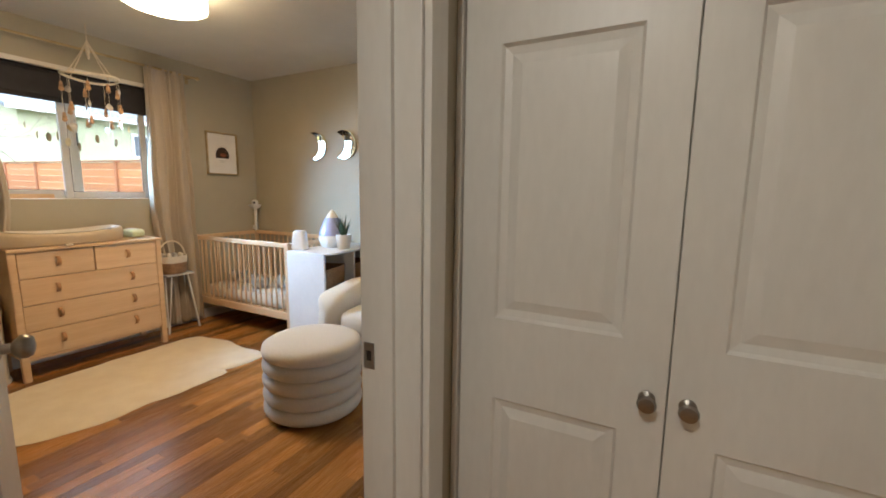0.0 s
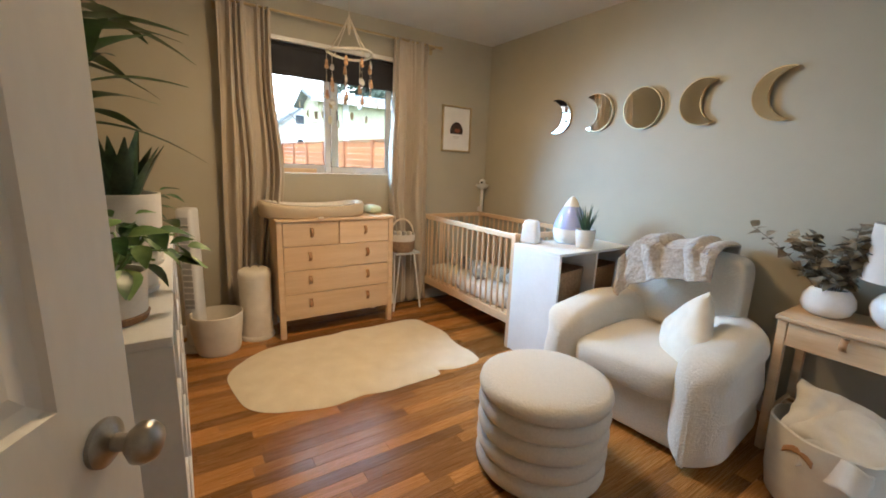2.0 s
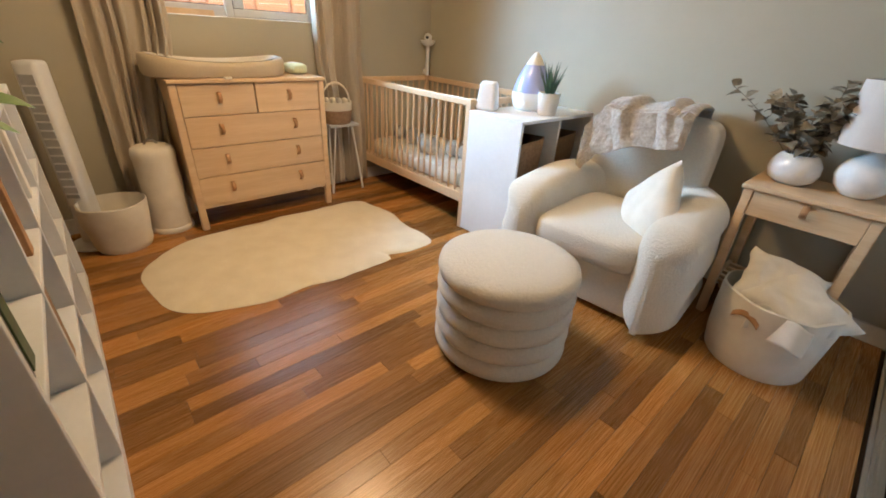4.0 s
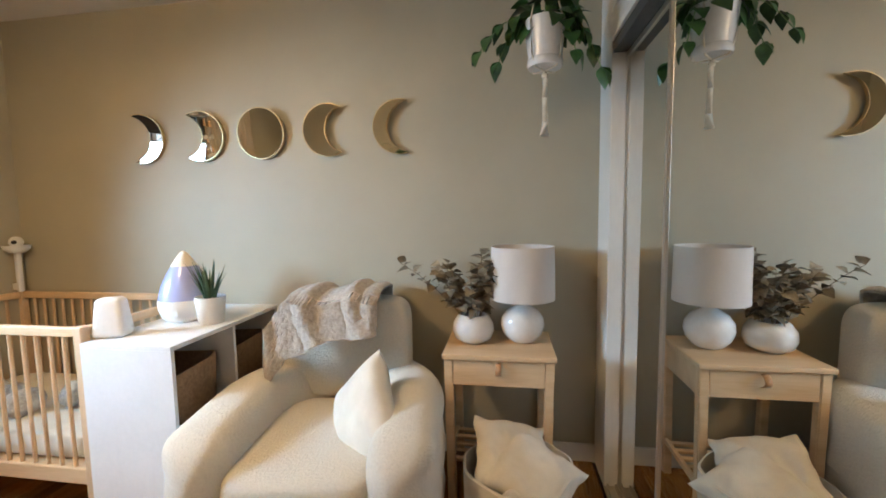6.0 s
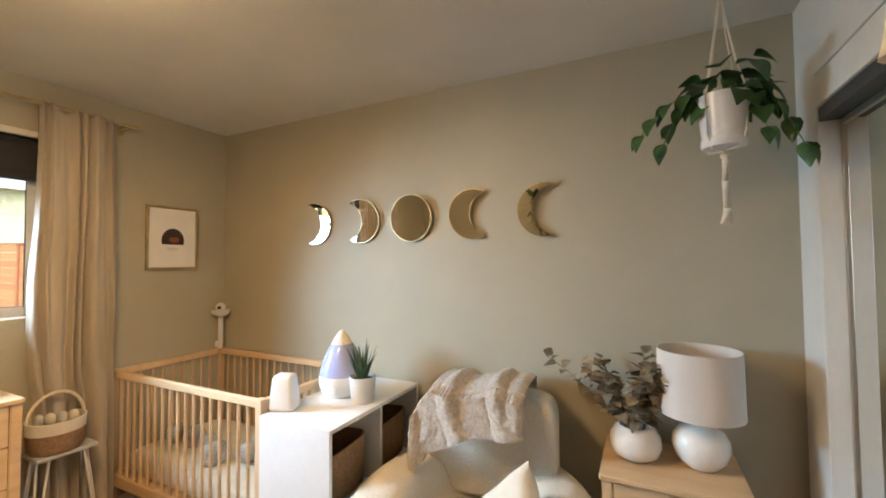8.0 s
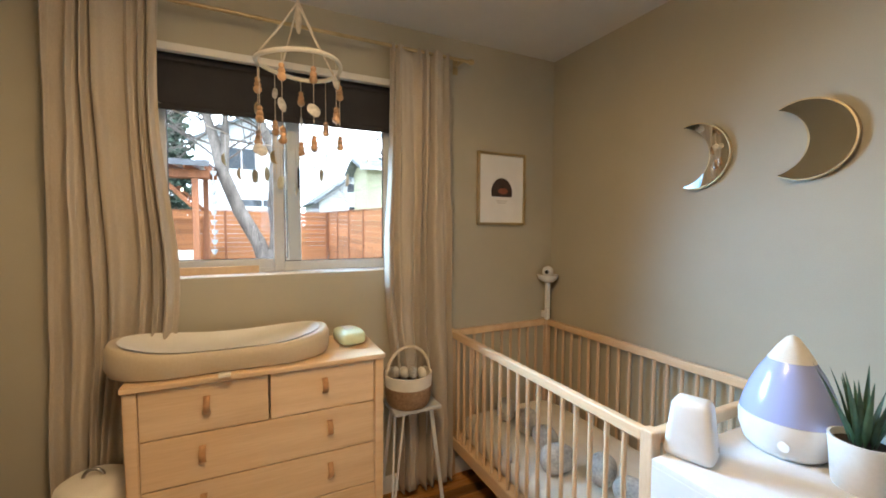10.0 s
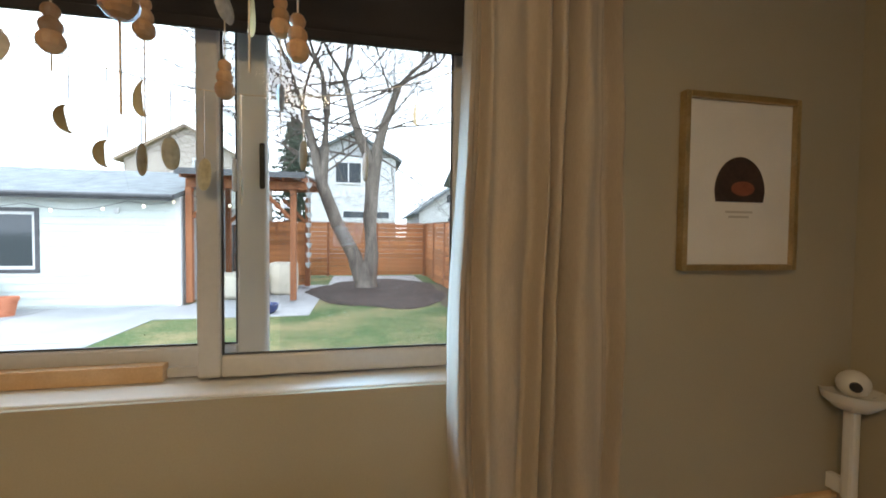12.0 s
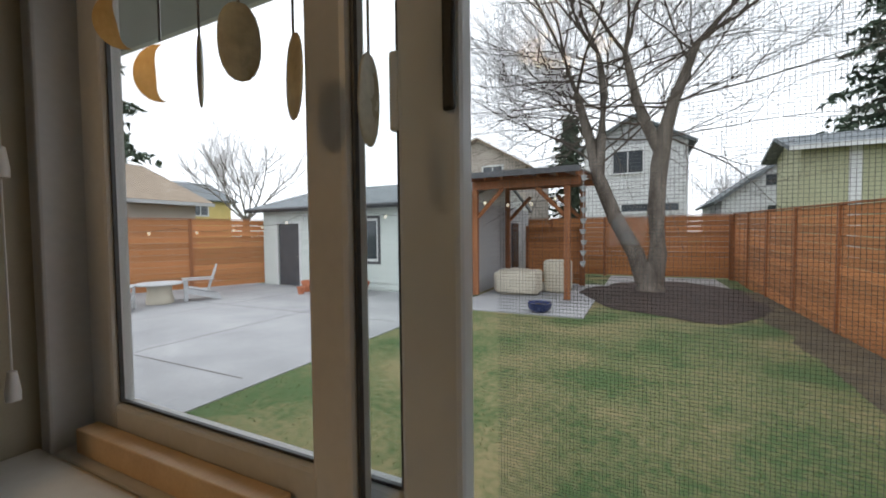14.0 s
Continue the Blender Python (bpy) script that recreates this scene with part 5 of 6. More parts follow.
# picture
pic = thing("framed_print", "brass framed white print with a dark half circle drawing", "picture", (WX, 4.2535, 1.6675))
hw, hh = 0.1685, 0.2125
for a in ((-hw, -hw + 0.014, -hh, hh), (hw - 0.014, hw, -hh, hh), (-hw + 0.014, hw - 0.014, -hh, -hh + 0.014), (-hw + 0.014, hw - 0.014, hh - 0.014, hh)):
    part("frame_side", cbox(0.001, a[0], a[2], 0.022, a[1], a[3], 0.002), GOLD, pic, "thin brass moulding")
part("paper", cbox(0.001, -hw + 0.0145, -hh + 0.0145, 0.010, hw - 0.0145, hh - 0.0145), PAPER, pic, "white paper")
bm = bmesh.new()
vs2 = [bm.verts.new((0.0112, 0.074 * math.cos(a), -0.02 + 0.085 * math.sin(a))) for a in (math.pi * k / 24 for k in range(25))]
vs2 += [bm.verts.new((0.0112, y, -0.045)) for y in (-0.07, 0.07)]
bm.faces.new(vs2)
part("drawing", bm, INK, pic, "dark brown half circle", thick=0.001)
part("drawing_detail", puff((0.0122, 0.008, -0.012), (0.0006, 0.035, 0.018), 1, 1, 20, 8), RUST, pic, "rust coloured curled shape")
for k in range(2):
    part("text_bar", cbox(0.0101, -0.04 + 0.01 * k, -0.072 - 0.012 * k, 0.0108, 0.04 - 0.01 * k, -0.067 - 0.012 * k), BARGREY, pic, "faint grey line of writing")


# moon mirrors
def moon(x, r_in, shift, flip, phase, tilt=4.0, yaw=0.0):
    """Crescent: circle of radius 0.14 less a circle of radius r_in shifted along x; flip turns it over."""
    m = thing("moon_mirror", phase, "mirror", (x, NY - 0.012, 1.7475), group="moon phase mirrors")
    m.matrix_basis = m.matrix_basis @ pose(0, 0, 0, tilt, 0, yaw)
    R, n = 0.139, 40
    outer, inner = [], []
    if r_in:
        cx = shift
        xi = (R * R - r_in * r_in + cx * cx) / (2 * cx)
        yi = math.sqrt(max(0, R * R - xi * xi))
        a0 = math.atan2(yi, xi)
        b0 = math.atan2(yi, xi - cx)
        for k in range(n + 1):
            a = a0 + (2 * math.pi - 2 * a0) * k / n
            outer.append((R * math.cos(a), R * math.sin(a)))
            b = b0 + (2 * math.pi - 2 * b0) * k / n
            inner.append((cx + r_in * math.cos(b), r_in * math.sin(b)))
    fx = -1 if flip else 1

    def band(sc, y0, y1, mat, nm, lab=""):
        bm = bmesh.new()
        if r_in:
            q = []
            for y in (y0, y1):
                mid = [((o[0] + i[0]) / 2, (o[1] + i[1]) / 2) for o, i in zip(outer, inner)]
                q.append([[bm.verts.new((fx * (c[0] + (p[0] - c[0]) * sc), -y, c[1] * (1 if sc == 1 else 0.97) + (p[1] - c[1]) * sc)) for p, c in zip(ring, mid)] for ring in (outer, inner)])
            for k in range(n):
                bm.faces.new((q[1][0][k], q[1][0][k + 1], q[1][1][k + 1], q[1][1][k]))
                bm.faces.new((q[0][0][k], q[0][1][k], q[0][1][k + 1], q[0][0][k + 1]))
                for s in (0, 1):
                    bm.faces.new((q[0][s][k], q[0][s][k + 1], q[1][s][k + 1], q[1][s][k]))
            bmesh.ops.remove_doubles(bm, verts=bm.verts[:], dist=1e-5)
        else:
            rod(bm, (0, -y0, 0), (0, -y1, 0), R * sc, seg=56)
        return part(nm, bm, mat, m, lab)
    band(1.0, 0.001, 0.020, GOLD, "frame", "thin gilt frame")
    band(0.90 if r_in else 0.955, 0.0205, 0.0215, MOONMIRROR, "mirror", "mirror glass")


moon(-3.285, 0.135, 0.075 + 0.0, True, "thin waning crescent wall mirror with gilt rim", 3.0, 4.0)
moon(-2.905, 0.125, 0.115, True, "thick crescent wall mirror with gilt rim", 3.0, 3.0)
moon(-2.54, 0, 0, False, "round full moon wall mirror with gilt rim")
moon(-2.155, 0.125, 0.115, False, "thick crescent wall mirror with gilt rim, opening east")
moon(-1.765, 0.135, 0.075, False, "thin crescent wall mirror with gilt rim, opening east")


# hanging plants
HP = leaf_mesh("heart_leaf", LEAF, 0.095, 0.075, 0.45, 0.25)


def hanging_plant(at, tail, seed, label):
    r2 = random.Random(seed)
    p = thing("hanging_plant", label, "hanging plant", at)
    part("pot", lathe([(0, 0), (0.068, 0), (0.072, 0.008), (0.072, 0.03), (0.068, 0.034), (0.084, 0.185), (0.079, 0.185), (0.066, 0.16), (0, 0.16)], 36), CERAMIC, p, "white glazed ceramic pot", True)
    part("soil", lathe([(0, 0.166), (0.077, 0.164)], 20), SOIL, p)
    top = CZ - at[2] - 0.03
    for k in range(4):
        a = math.pi / 4 + k * math.pi / 2
        part("cord", tube(bmesh.new(), [(0, 0, -0.012), (0.06 * math.cos(a), 0.06 * math.sin(a), -0.006), (0.078 * math.cos(a), 0.078 * math.sin(a), 0.04), (0.088 * math.cos(a), 0.088 * math.sin(a), 0.17), (0.05 * math.cos(a), 0.05 * math.sin(a), 0.30 if top > 0.35 else top * 0.8), (0, 0, top)], 0.0035, 6), ROPE, p, "cotton macrame cord", True)
    part("tassel", tube(bmesh.new(), [(0, 0, -0.01), (0.003, 0, -0.05), (0, 0.002, -0.12), (0.004, 0, -tail * 0.8), (0, 0, -tail)], [0.008, 0.012, 0.011, 0.013, 0.02], 12), ROPE, p, "knotted cotton tassel", True)
    part("tassel_knot", puff((0, 0, -0.03), (0.014, 0.014, 0.012), 1, 1, 14, 8), ROPE, p, "", True)
    part("ceiling_hook", tube(bmesh.new(), [(0, 0, top + 0.03), (0, 0, top + 0.01), (0.008, 0, top), (0, 0, top - 0.008)], 0.002, 6), NICKEL, p, "", True)
    for i in range(36):
        a = r2.random() * 6.28
        rr = 0.02 + 0.10 * r2.random()
        z = 0.17 + 0.12 * r2.random()
        sc = 0.65 + 0.45 * r2.random()
        piece("leaf", HP, p, (rr * math.cos(a), rr * math.sin(a), z), (sc, sc, sc), (radians(35 - 75 * r2.random()), radians(50 * r2.random() - 25), a - 1.57 + r2.random() - 0.5))
    for a, L, d in ((3.3, 0.24, 0.08), (3.0, 0.16, 0.10), (0.15, 0.20, 0.13), (5.5, 0.13, 0.10), (0.5, 0.13, 0.02)):
        pts = [(0.05 * math.cos(a), 0.05 * math.sin(a), 0.17)]
        for t in (0.35, 0.6, 0.8, 1.0):
            pts.append((L * t * math.cos(a) + 0.03 * math.cos(a), L * t * math.sin(a) * 0.6, 0.20 + 0.03 * math.sin(3 * t) - d * 1.6 * t * t))
        part("vine", tube(bmesh.new(), pts, 0.0022, 5), LEAFPALE, p)
        for q in pts[1:]:
            for s in (-1, 1):
                sc = 0.6 + 0.4 * r2.random()
                piece("leaf", HP, p, q, (sc, sc, sc), (radians(-20 - 35 * r2.random()), 0, a - 1.57 + s * 0.8))
    return p


hanging_plant((-1.06, 4.33, 1.89), 0.275, 3, "white hanging pot of green pothos in cotton macrame")
hanging_plant((-1.11, 3.12, 2.12), 0.44, 8, "hanging pothos in a macrame holder near the closet")


# baby mobile
mb = thing("baby_mobile", "white ring baby mobile with bead and shell strings", "baby mobile", (-3.97, 3.09, 0))
part("ring", tube(bmesh.new(), [(0.165 * math.cos(a), 0.165 * math.sin(a), 2.105 + 0.008 * math.sin(a * 2)) for a in (2 * math.pi * k / 40 for k in range(41))], 0.009, 10), CREAM, mb, "cream wrapped ring", True)
part("hanger", tube(bmesh.new(), [(0, 0, CZ), (0, 0, 2.36)], 0.003, 6), ROPE, mb)
part("knot", puff((0, 0, 2.30), (0.013, 0.013, 0.07), 1, 1, 12, 10), ROPE, mb, "", True)
for k in range(4):
    a = 0.4 + k * math.pi / 2
    part("cord", tube(bmesh.new(), [(0, 0, 2.36), (0.08 * math.cos(a), 0.08 * math.sin(a), 2.23), (0.165 * math.cos(a), 0.165 * math.sin(a), 2.11)], 0.004, 6), ROPE, mb, "", True)
mr = random.Random(21)
SHELL = bpy.data.meshes.new("shell_disc")
bm = puff((0, 0, 0), (0.021, 0.0035, 0.036), 0.9, 1, 20, 10)
bm.to_mesh(SHELL)
bm.free()
SHELL.materials.append(CAPIZ)
BEAD = bpy.data.meshes.new("wooden_bead")
bm = puff((0, 0, 0), (0.011, 0.011, 0.011), 1, 1, 12, 8)
bm.to_mesh(BEAD)
bm.free()
BEAD.materials.append(BEADS)
STAR = bpy.data.meshes.new("felt_star")
bm = puff((0, 0, 0), (0.028, 0.006, 0.022), 0.8, 1.6, 16, 8)
bm.to_mesh(STAR)
bm.free()
STAR.materials.append(PLUSH)
MOONC = bpy.data.meshes.new("brass_crescent")
bm = sheet(lambda u, v: ((0.030 - 0.013 * math.sin(math.pi * u) * v) * math.cos(math.pi * (0.5 + 1.1 * u)) + 0.012 * v * math.sin(math.pi * u), 0, (0.030 - 0.010 * math.sin(math.pi * u) * v) * math.sin(math.pi * (0.5 + 1.1 * u))), 20, 3)
bmesh.ops.solidify(bm, geom=bm.faces[:], thickness=0.003)
bm.to_mesh(MOONC)
bm.free()
MOONC.materials.append(GOLD)
for k in range(9):
    a = 2 * math.pi * k / 9 + 0.2
    x, y = 0.165 * math.cos(a), 0.165 * math.sin(a)
    low = 1.64 + 0.16 * ((k * 4) % 9) / 9
    part("string", tube(bmesh.new(), [(x, y, 2.10), (x, y, low)], 0.0013, 5), ROPE, mb)
    z = 2.04
    j = 0
    while z > low + 0.03:
        kind = (k + j) % 4
        rz = mr.random() * 3
        if kind in (0, 2):
            for q in range(3):
                piece("bead", BEAD, mb, (x, y, z - 0.02 * q), (1 + 0.25 * q,) * 3)
        elif kind == 1:
            piece("felt_star", STAR, mb, (x, y, z - 0.02), (1, 1, 1), (0, 0.4, rz))
        else:
            piece("crescent", MOONC, mb, (x, y, z - 0.02), (1, 1, 1), (0, 0, rz))
        z -= 0.10 + 0.05 * mr.random()
        j += 1
# shell garland in front of the panes
ch = thing("shell_garland", "garland of capiz shell discs and brass crescents across the window", "window ornament", (-4.275, 0, 0))


def swag(y):
    return 1.815 + 0.16 * ((y - 3.12) / 0.58) ** 2


part("cord", tube(bmesh.new(), [(0, 2.46 + 1.2 * k / 24, swag(2.46 + 1.2 * k / 24)) for k in range(25)], 0.0012, 5), ROPE, ch)
for yy, zz, kind, rz in ((2.801, 1.745, 1, 2.4), (2.864, 1.683, 1, 2.2), (2.922, 1.675, 0, 1.0), (2.973, 1.689, 0, 2.3), (3.033, 1.650, 0, 1.15), (3.102, 1.622, 0, 0.2),
                         (3.223, 1.698, 0, 0.62), (3.351, 1.680, 0, 0.35), (3.464, 1.803, 1, 0.3)):
    part("chain", tube(bmesh.new(), [(0, yy, swag(yy)), (0, yy, zz + 0.03)], 0.0011, 5), NICKEL, ch)
    piece("shell" if kind == 0 else "crescent", SHELL if kind == 0 else MOONC, ch, (0, yy, zz), (0.8, 0.85, 0.9), (0, 0.08 * math.sin(40 * yy), rz))

# ---- the yard ----
GZ = -0.16
structure("ground", sheet(lambda u, v: (-600 + 1200 * u, -600 + 1200 * v, GZ), 8, 8), GRASS, "patchy green and straw coloured winter lawn", "ground")
structure("patio", cbox(-13.9, -11.5, GZ - 0.1, OUT - 0.02, -0.62, GZ + 0.012, 0.004), CONCRETE, "grey concrete patio with stained joints", "pavement")
structure("pavement_pergola", cbox(-17.6, -0.615, GZ - 0.1, -12.2, 2.3, GZ + 0.014, 0.004), CONCRETE, "pale concrete slab under the pergola", "pavement")
structure("pavement_back", cbox(-20.4, 2.31, GZ - 0.1, -17.2, 5.6, GZ + 0.03, 0.004), CONCRETE, "pale flagstone strip near the back fence", "pavement")


def mulch_fn(u, v):
    a = 2 * math.pi * u
    r = (1 - v)
    k = 1 + 0.06 * math.sin(3 * a) + 0.04 * math.sin(7 * a)
    return (-16.0 + 3.2 * r * k * math.cos(a), 4.0 + 2.05 * r * k * math.sin(a), GZ + 0.012 + 0.16 * (1 - r ** 2) + 0.03 * noise.noise(Vector((r * 9 * math.cos(a), r * 9 * math.sin(a), 0))))


structure("mulch_strip", sheet(lambda u, v: (-17.2 + 12.6 * u, 6.30 - (0.76 + 0.80 * u * u + 0.08 * math.sin(7 * u) + 0.14 * noise.noise(Vector((u * 14, 0, 5))) + 0.07 * noise.noise(Vector((u * 60, 0, 2)))) * v, GZ + 0.006 + 0.035 * (1 - v ** 4) + 0.012 * noise.noise(Vector((u * 40, v * 5, 2)))), 120, 12), BARESOIL, "strip of dark bare soil along the fence", "ground", True)
structure("mulch_bed", sheet(mulch_fn, 72, 24), MULCH, "low mound of dark bark mulch round the tree", "ground", True)
bm = bmesh.new()
for y in (-3.3, -5.8, -8.3):
    box(bm, -13.8, y - 0.008, GZ + 0.0125, -4.6, y + 0.008, GZ + 0.0135)
for x in (-7.2, -10.5):
    box(bm, x - 0.008, -11.4, GZ + 0.0138, x + 0.008, -0.9, GZ + 0.0146)
structure("patio_joints", bm, MULCH, "dark expansion joints in the patio", "pavement")
# lawn blades near the window
gr = random.Random(9)
bm = bmesh.new()
for i in range(9000):
    x, y = -12.1 + 7.5 * gr.random(), -0.8 + 6.8 * gr.random()
    a, hgt, w = gr.random() * 6.28, 0.010 + 0.014 * gr.random(), 0.006
    dx, dy = math.cos(a) * w, math.sin(a) * w
    lx, ly = 0.07 * (gr.random() - 0.5), 0.07 * (gr.random() - 0.5)
    bm.faces.new([bm.verts.new(p) for p in ((x - dx, y - dy, GZ), (x + dx, y + dy, GZ), (x + lx, y + ly, GZ + hgt))])
tagged(part("grass_blades", bm, BLADE, None, fix=False), "short green blades of the winter lawn", "grass", kind="stuff")

# fences
FBOARD = unit_mesh("fence_board", CEDAR)
FPOST = unit_mesh("fence_post", CEDARPOST)


def fence(p0, p1, z_top, panels, label, n=12, rise=0.0, sunk=0.0):
    p0, p1 = Vector((*p0, 0)), Vector((*p1, 0))
    f = thing("fence", label, "fence", (p0.x, p0.y, GZ), math.degrees(math.atan2(p1.y - p0.y, p1.x - p0.x)), group="cedar fences")
    f.matrix_basis = f.matrix_basis @ pose(0, 0, -sunk, 0, -rise)
    L = (p1 - p0).length
    step = L / panels
    hh = z_top - GZ + sunk
    for k in range(panels + 1):
        piece("post", FPOST, f, (k * step, 0, hh / 2), (0.09, 0.09, hh))
    bh = (hh - 0.06) / n
    for k in range(panels):
        for j in range(n):
            w = 0.018 * noise.noise(Vector((k * 3.1, j * 1.7, L)))
            piece("board", FBOARD, f, ((k + 0.5) * step, 0.0 + 0.004 * (j % 2), 0.05 + (j + 0.5) * bh + 0.1 * w), (step - 0.092, 0.022, bh - 0.009 - abs(w) * 0.15))
    part("cap", cbox(0, -0.06, hh + 0.001, L, 0.06, hh + 0.03, 0.003), CEDARPOST, f)
    return f


fence((-4.47, 6.08), (-20.47, 6.12), 1.76, 8, "long orange cedar fence of horizontal boards along the lawn", 14, 1.1, 0.32)
fence((-20.6, 6.05), (-20.6, -1.9), 2.06, 4, "orange cedar back fence of horizontal boards")
fence((-13.95, -8.42), (-5.6, -11.8), 2.04, 4, "orange cedar fence of horizontal boards beside the patio")
scr2 = thing("privacy_screen", "dark brown slatted privacy screen behind the pergola", "screen", (-17.4, 0, GZ))
for j in range(11):
    piece("slat", FBOARD, scr2, (0, 0.75, 0.12 + 0.165 * j), (0.02, 1.75, 0.15))
for y in (-0.1, 1.6):
    piece("post", FPOST, scr2, (0.03, y, 0.95), (0.08, 0.08, 1.9))

# garage
ga = thing("garage", "pale green sided garage with shingle roof", "garage", (0, 0, GZ))
GX0, GX1, GY0, GY1, GE = -20.2, -13.85, -8.38, -0.78, 2.55
bm = box(bmesh.new(), GX1 - 0.12, GY0, 0, GX1, -7.70, GE)
box(bm, GX1 - 0.12, -7.70, 2.06, GX1, -6.74, GE)
box(bm, GX1 - 0.12, -6.74, 0, GX1, -5.40, GE)
box(bm, GX1 - 0.12, -5.40, 0, GX1, -3.62, 0.88)
box(bm, GX1 - 0.12, -5.40, 2.15, GX1, -3.62, GE)
box(bm, GX1 - 0.12, -3.62, 0, GX1, GY1, GE)
part("wall", bm, SIDING, ga)
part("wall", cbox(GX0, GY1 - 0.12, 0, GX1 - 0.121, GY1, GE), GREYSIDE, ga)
part("wall", cbox(GX0, GY0, 0, GX1 - 0.121, GY0 + 0.12, GE), SIDING, ga)
part("wall", cbox(GX0, GY0 + 0.121, 0, GX0 + 0.12, GY1 - 0.121, GE), SIDING, ga)
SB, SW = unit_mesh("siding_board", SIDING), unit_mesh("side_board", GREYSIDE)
nb = 15
for j in range(nb):
    z = 0.06 + j * 0.166
    for a, b in ((GY0, -7.78), (-6.66, -5.48), (-5.48, -3.54), (-3.54, GY1 - 0.09)):
        if a == -5.48 and 0.75 < z < 2.2:
            continue
        piece("board", SB, ga, (GX1 + 0.007, (a + b) / 2, z + 0.08), (0.012, b - a, 0.158), (0, radians(-4), 0))
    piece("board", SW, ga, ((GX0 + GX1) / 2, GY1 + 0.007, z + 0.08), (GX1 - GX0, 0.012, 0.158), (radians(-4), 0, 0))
part("corner_trim", cbox(GX1 - 0.09, GY1 - 0.088, 0, GX1 + 0.03, GY1 + 0.03, GE, 0.004), SIDEWHITE, ga)
gd = part("door", cbox(GX1 - 0.08, -7.68, 0.02, GX1 - 0.03, -6.76, 2.05, 0.004), CHARDOOR, ga, "charcoal panelled side door")
part("door_handle", puff((GX1 - 0.01, -6.84, 0.98), (0.03, 0.03, 0.03), 1, 1, 12, 8), NICKEL, gd)
for a in ((-7.78, -7.70, 0, 2.14), (-6.74, -6.66, 0, 2.14), (-7.70, -6.74, 2.06, 2.14)):
    part("door_casing", cbox(GX1 + 0.001, a[0], a[2], GX1 + 0.03, a[1], a[3], 0.003), SIDEWHITE, ga)
gw = part("window", cbox(GX1 - 0.06, -5.34, 0.94, GX1 - 0.05, -3.68, 2.09), DARKGLASS, ga, "dark window panes")
for a in ((-5.48, -5.40, 0.80, 2.23), (-3.62, -3.54, 0.80, 2.23), (-5.40, -3.62, 0.80, 0.88), (-5.40, -3.62, 2.15, 2.23)):
    part("window_casing", cbox(GX1 + 0.001, a[0], a[2], GX1 + 0.035, a[1], a[3], 0.003), CHARDOOR, gw)
for a in ((-5.40, -5.33, 0.88, 2.15), (-3.69, -3.62, 0.88, 2.15), (-5.33, -3.69, 0.88, 0.95), (-5.33, -3.69, 2.08, 2.15), (-4.54, -4.48, 0.95, 2.08)):
    part("window_frame", cbox(GX1 - 0.045, a[0], a[2], GX1 - 0.005, a[1], a[3], 0.003), SIDEWHITE, gw)
part("roller_shade", cbox(GX1 - 0.075, -5.33, 1.75, GX1 - 0.065, -3.69, 2.08), TARP, gw)
xm = (GX0 + GX1) / 2
bm = bmesh.new()
for s, xe in ((1, GX1 + 0.4), (-1, GX0 - 0.4)):
    v = [bm.verts.new(p) for p in ((xe, GY0 - 0.35, GE - 0.02), (xe, GY1 + 0.06, GE - 0.02), (xm, GY1 + 0.06, GE + 0.95), (xm, GY0 - 0.35, GE + 0.95))]
    bm.faces.new(v)
roof = part("roof", bm, ROOF, ga, "grey asphalt shingle roof", thick=0.09)
part("fascia", cbox(GX1 + 0.39, GY0 - 0.35, GE - 0.12, GX1 + 0.43, GY1 + 0.06, GE + 0.02, 0.003), CHARDOOR, ga)
part("gutter", rod(bmesh.new(), (GX1 + 0.47, GY0 - 0.35, GE - 0.03), (GX1 + 0.47, GY1 + 0.06, GE - 0.03), 0.05, seg=10), CHARDOOR, ga)
for y in (GY0, GY1):
    bm = bmesh.new()
    bm.faces.new([bm.verts.new(p) for p in ((GX1, y, GE), (GX0, y, GE), (xm, y, GE + 0.87))])
    part("gable", bm, SIDING, ga, thick=0.05)
for y in (-7.2, -5.6, -2.7):
    part("sconce", cbox(GX1 + 0.014, y + 0.62, 2.14, GX1 + 0.08, y + 0.70, 2.26, 0.01), SIDEWHITE, ga, "small outdoor light")

# pergola
pe = thing("pergola", "cedar post pergola with pale metal roof", "pergola", (0, 0, GZ + 0.05))
for x in (-14.0, -16.9):
    for y in (-0.62, 1.72):
        part("post", cbox(x - 0.07, y - 0.07, 0.01, x + 0.07, y + 0.07, 2.75 + (0.25 if x < -15 else 0), 0.006), CEDARPOST, pe)
    part("beam", cbox(x - 0.04, -0.695, 2.76 + (0.25 if x < -15 else 0), x + 0.04, 2.04, 2.96 + (0.25 if x < -15 else 0), 0.006), CEDARPOST, pe)
    for y, s in ((-0.62, 1), (1.72, -1)):
        bm = tube(bmesh.new(), [(x, y + s * 0.07, 2.05), (x, y + s * 0.75, 2.76)], 0.055, 4)
        part("brace", bm, CEDARPOST, pe)
for k in range(7):
    y = -0.66 + 0.44 * k
    bm = box(bmesh.new(), -17.2, y - 0.025, 2.97, -13.6, y + 0.025, 3.10)
    for v in bm.verts:
        v.co.z += -0.075 * (v.co.x + 14.0)
    part("rafter", bm, CEDARPOST, pe)
bm = box(bmesh.new(), -17.4, -0.70, 3.105, -13.4, 2.08, 3.13)
for k in range(9):
    box(bm, -17.4, -0.68 + 0.3 * k, 3.13, -13.4, -0.64 + 0.3 * k, 3.155)
for v in bm.verts:
    v.co.z += -0.075 * (v.co.x + 14.0)
part("roof", bm, METALROOF, pe, "pale ribbed metal roof")
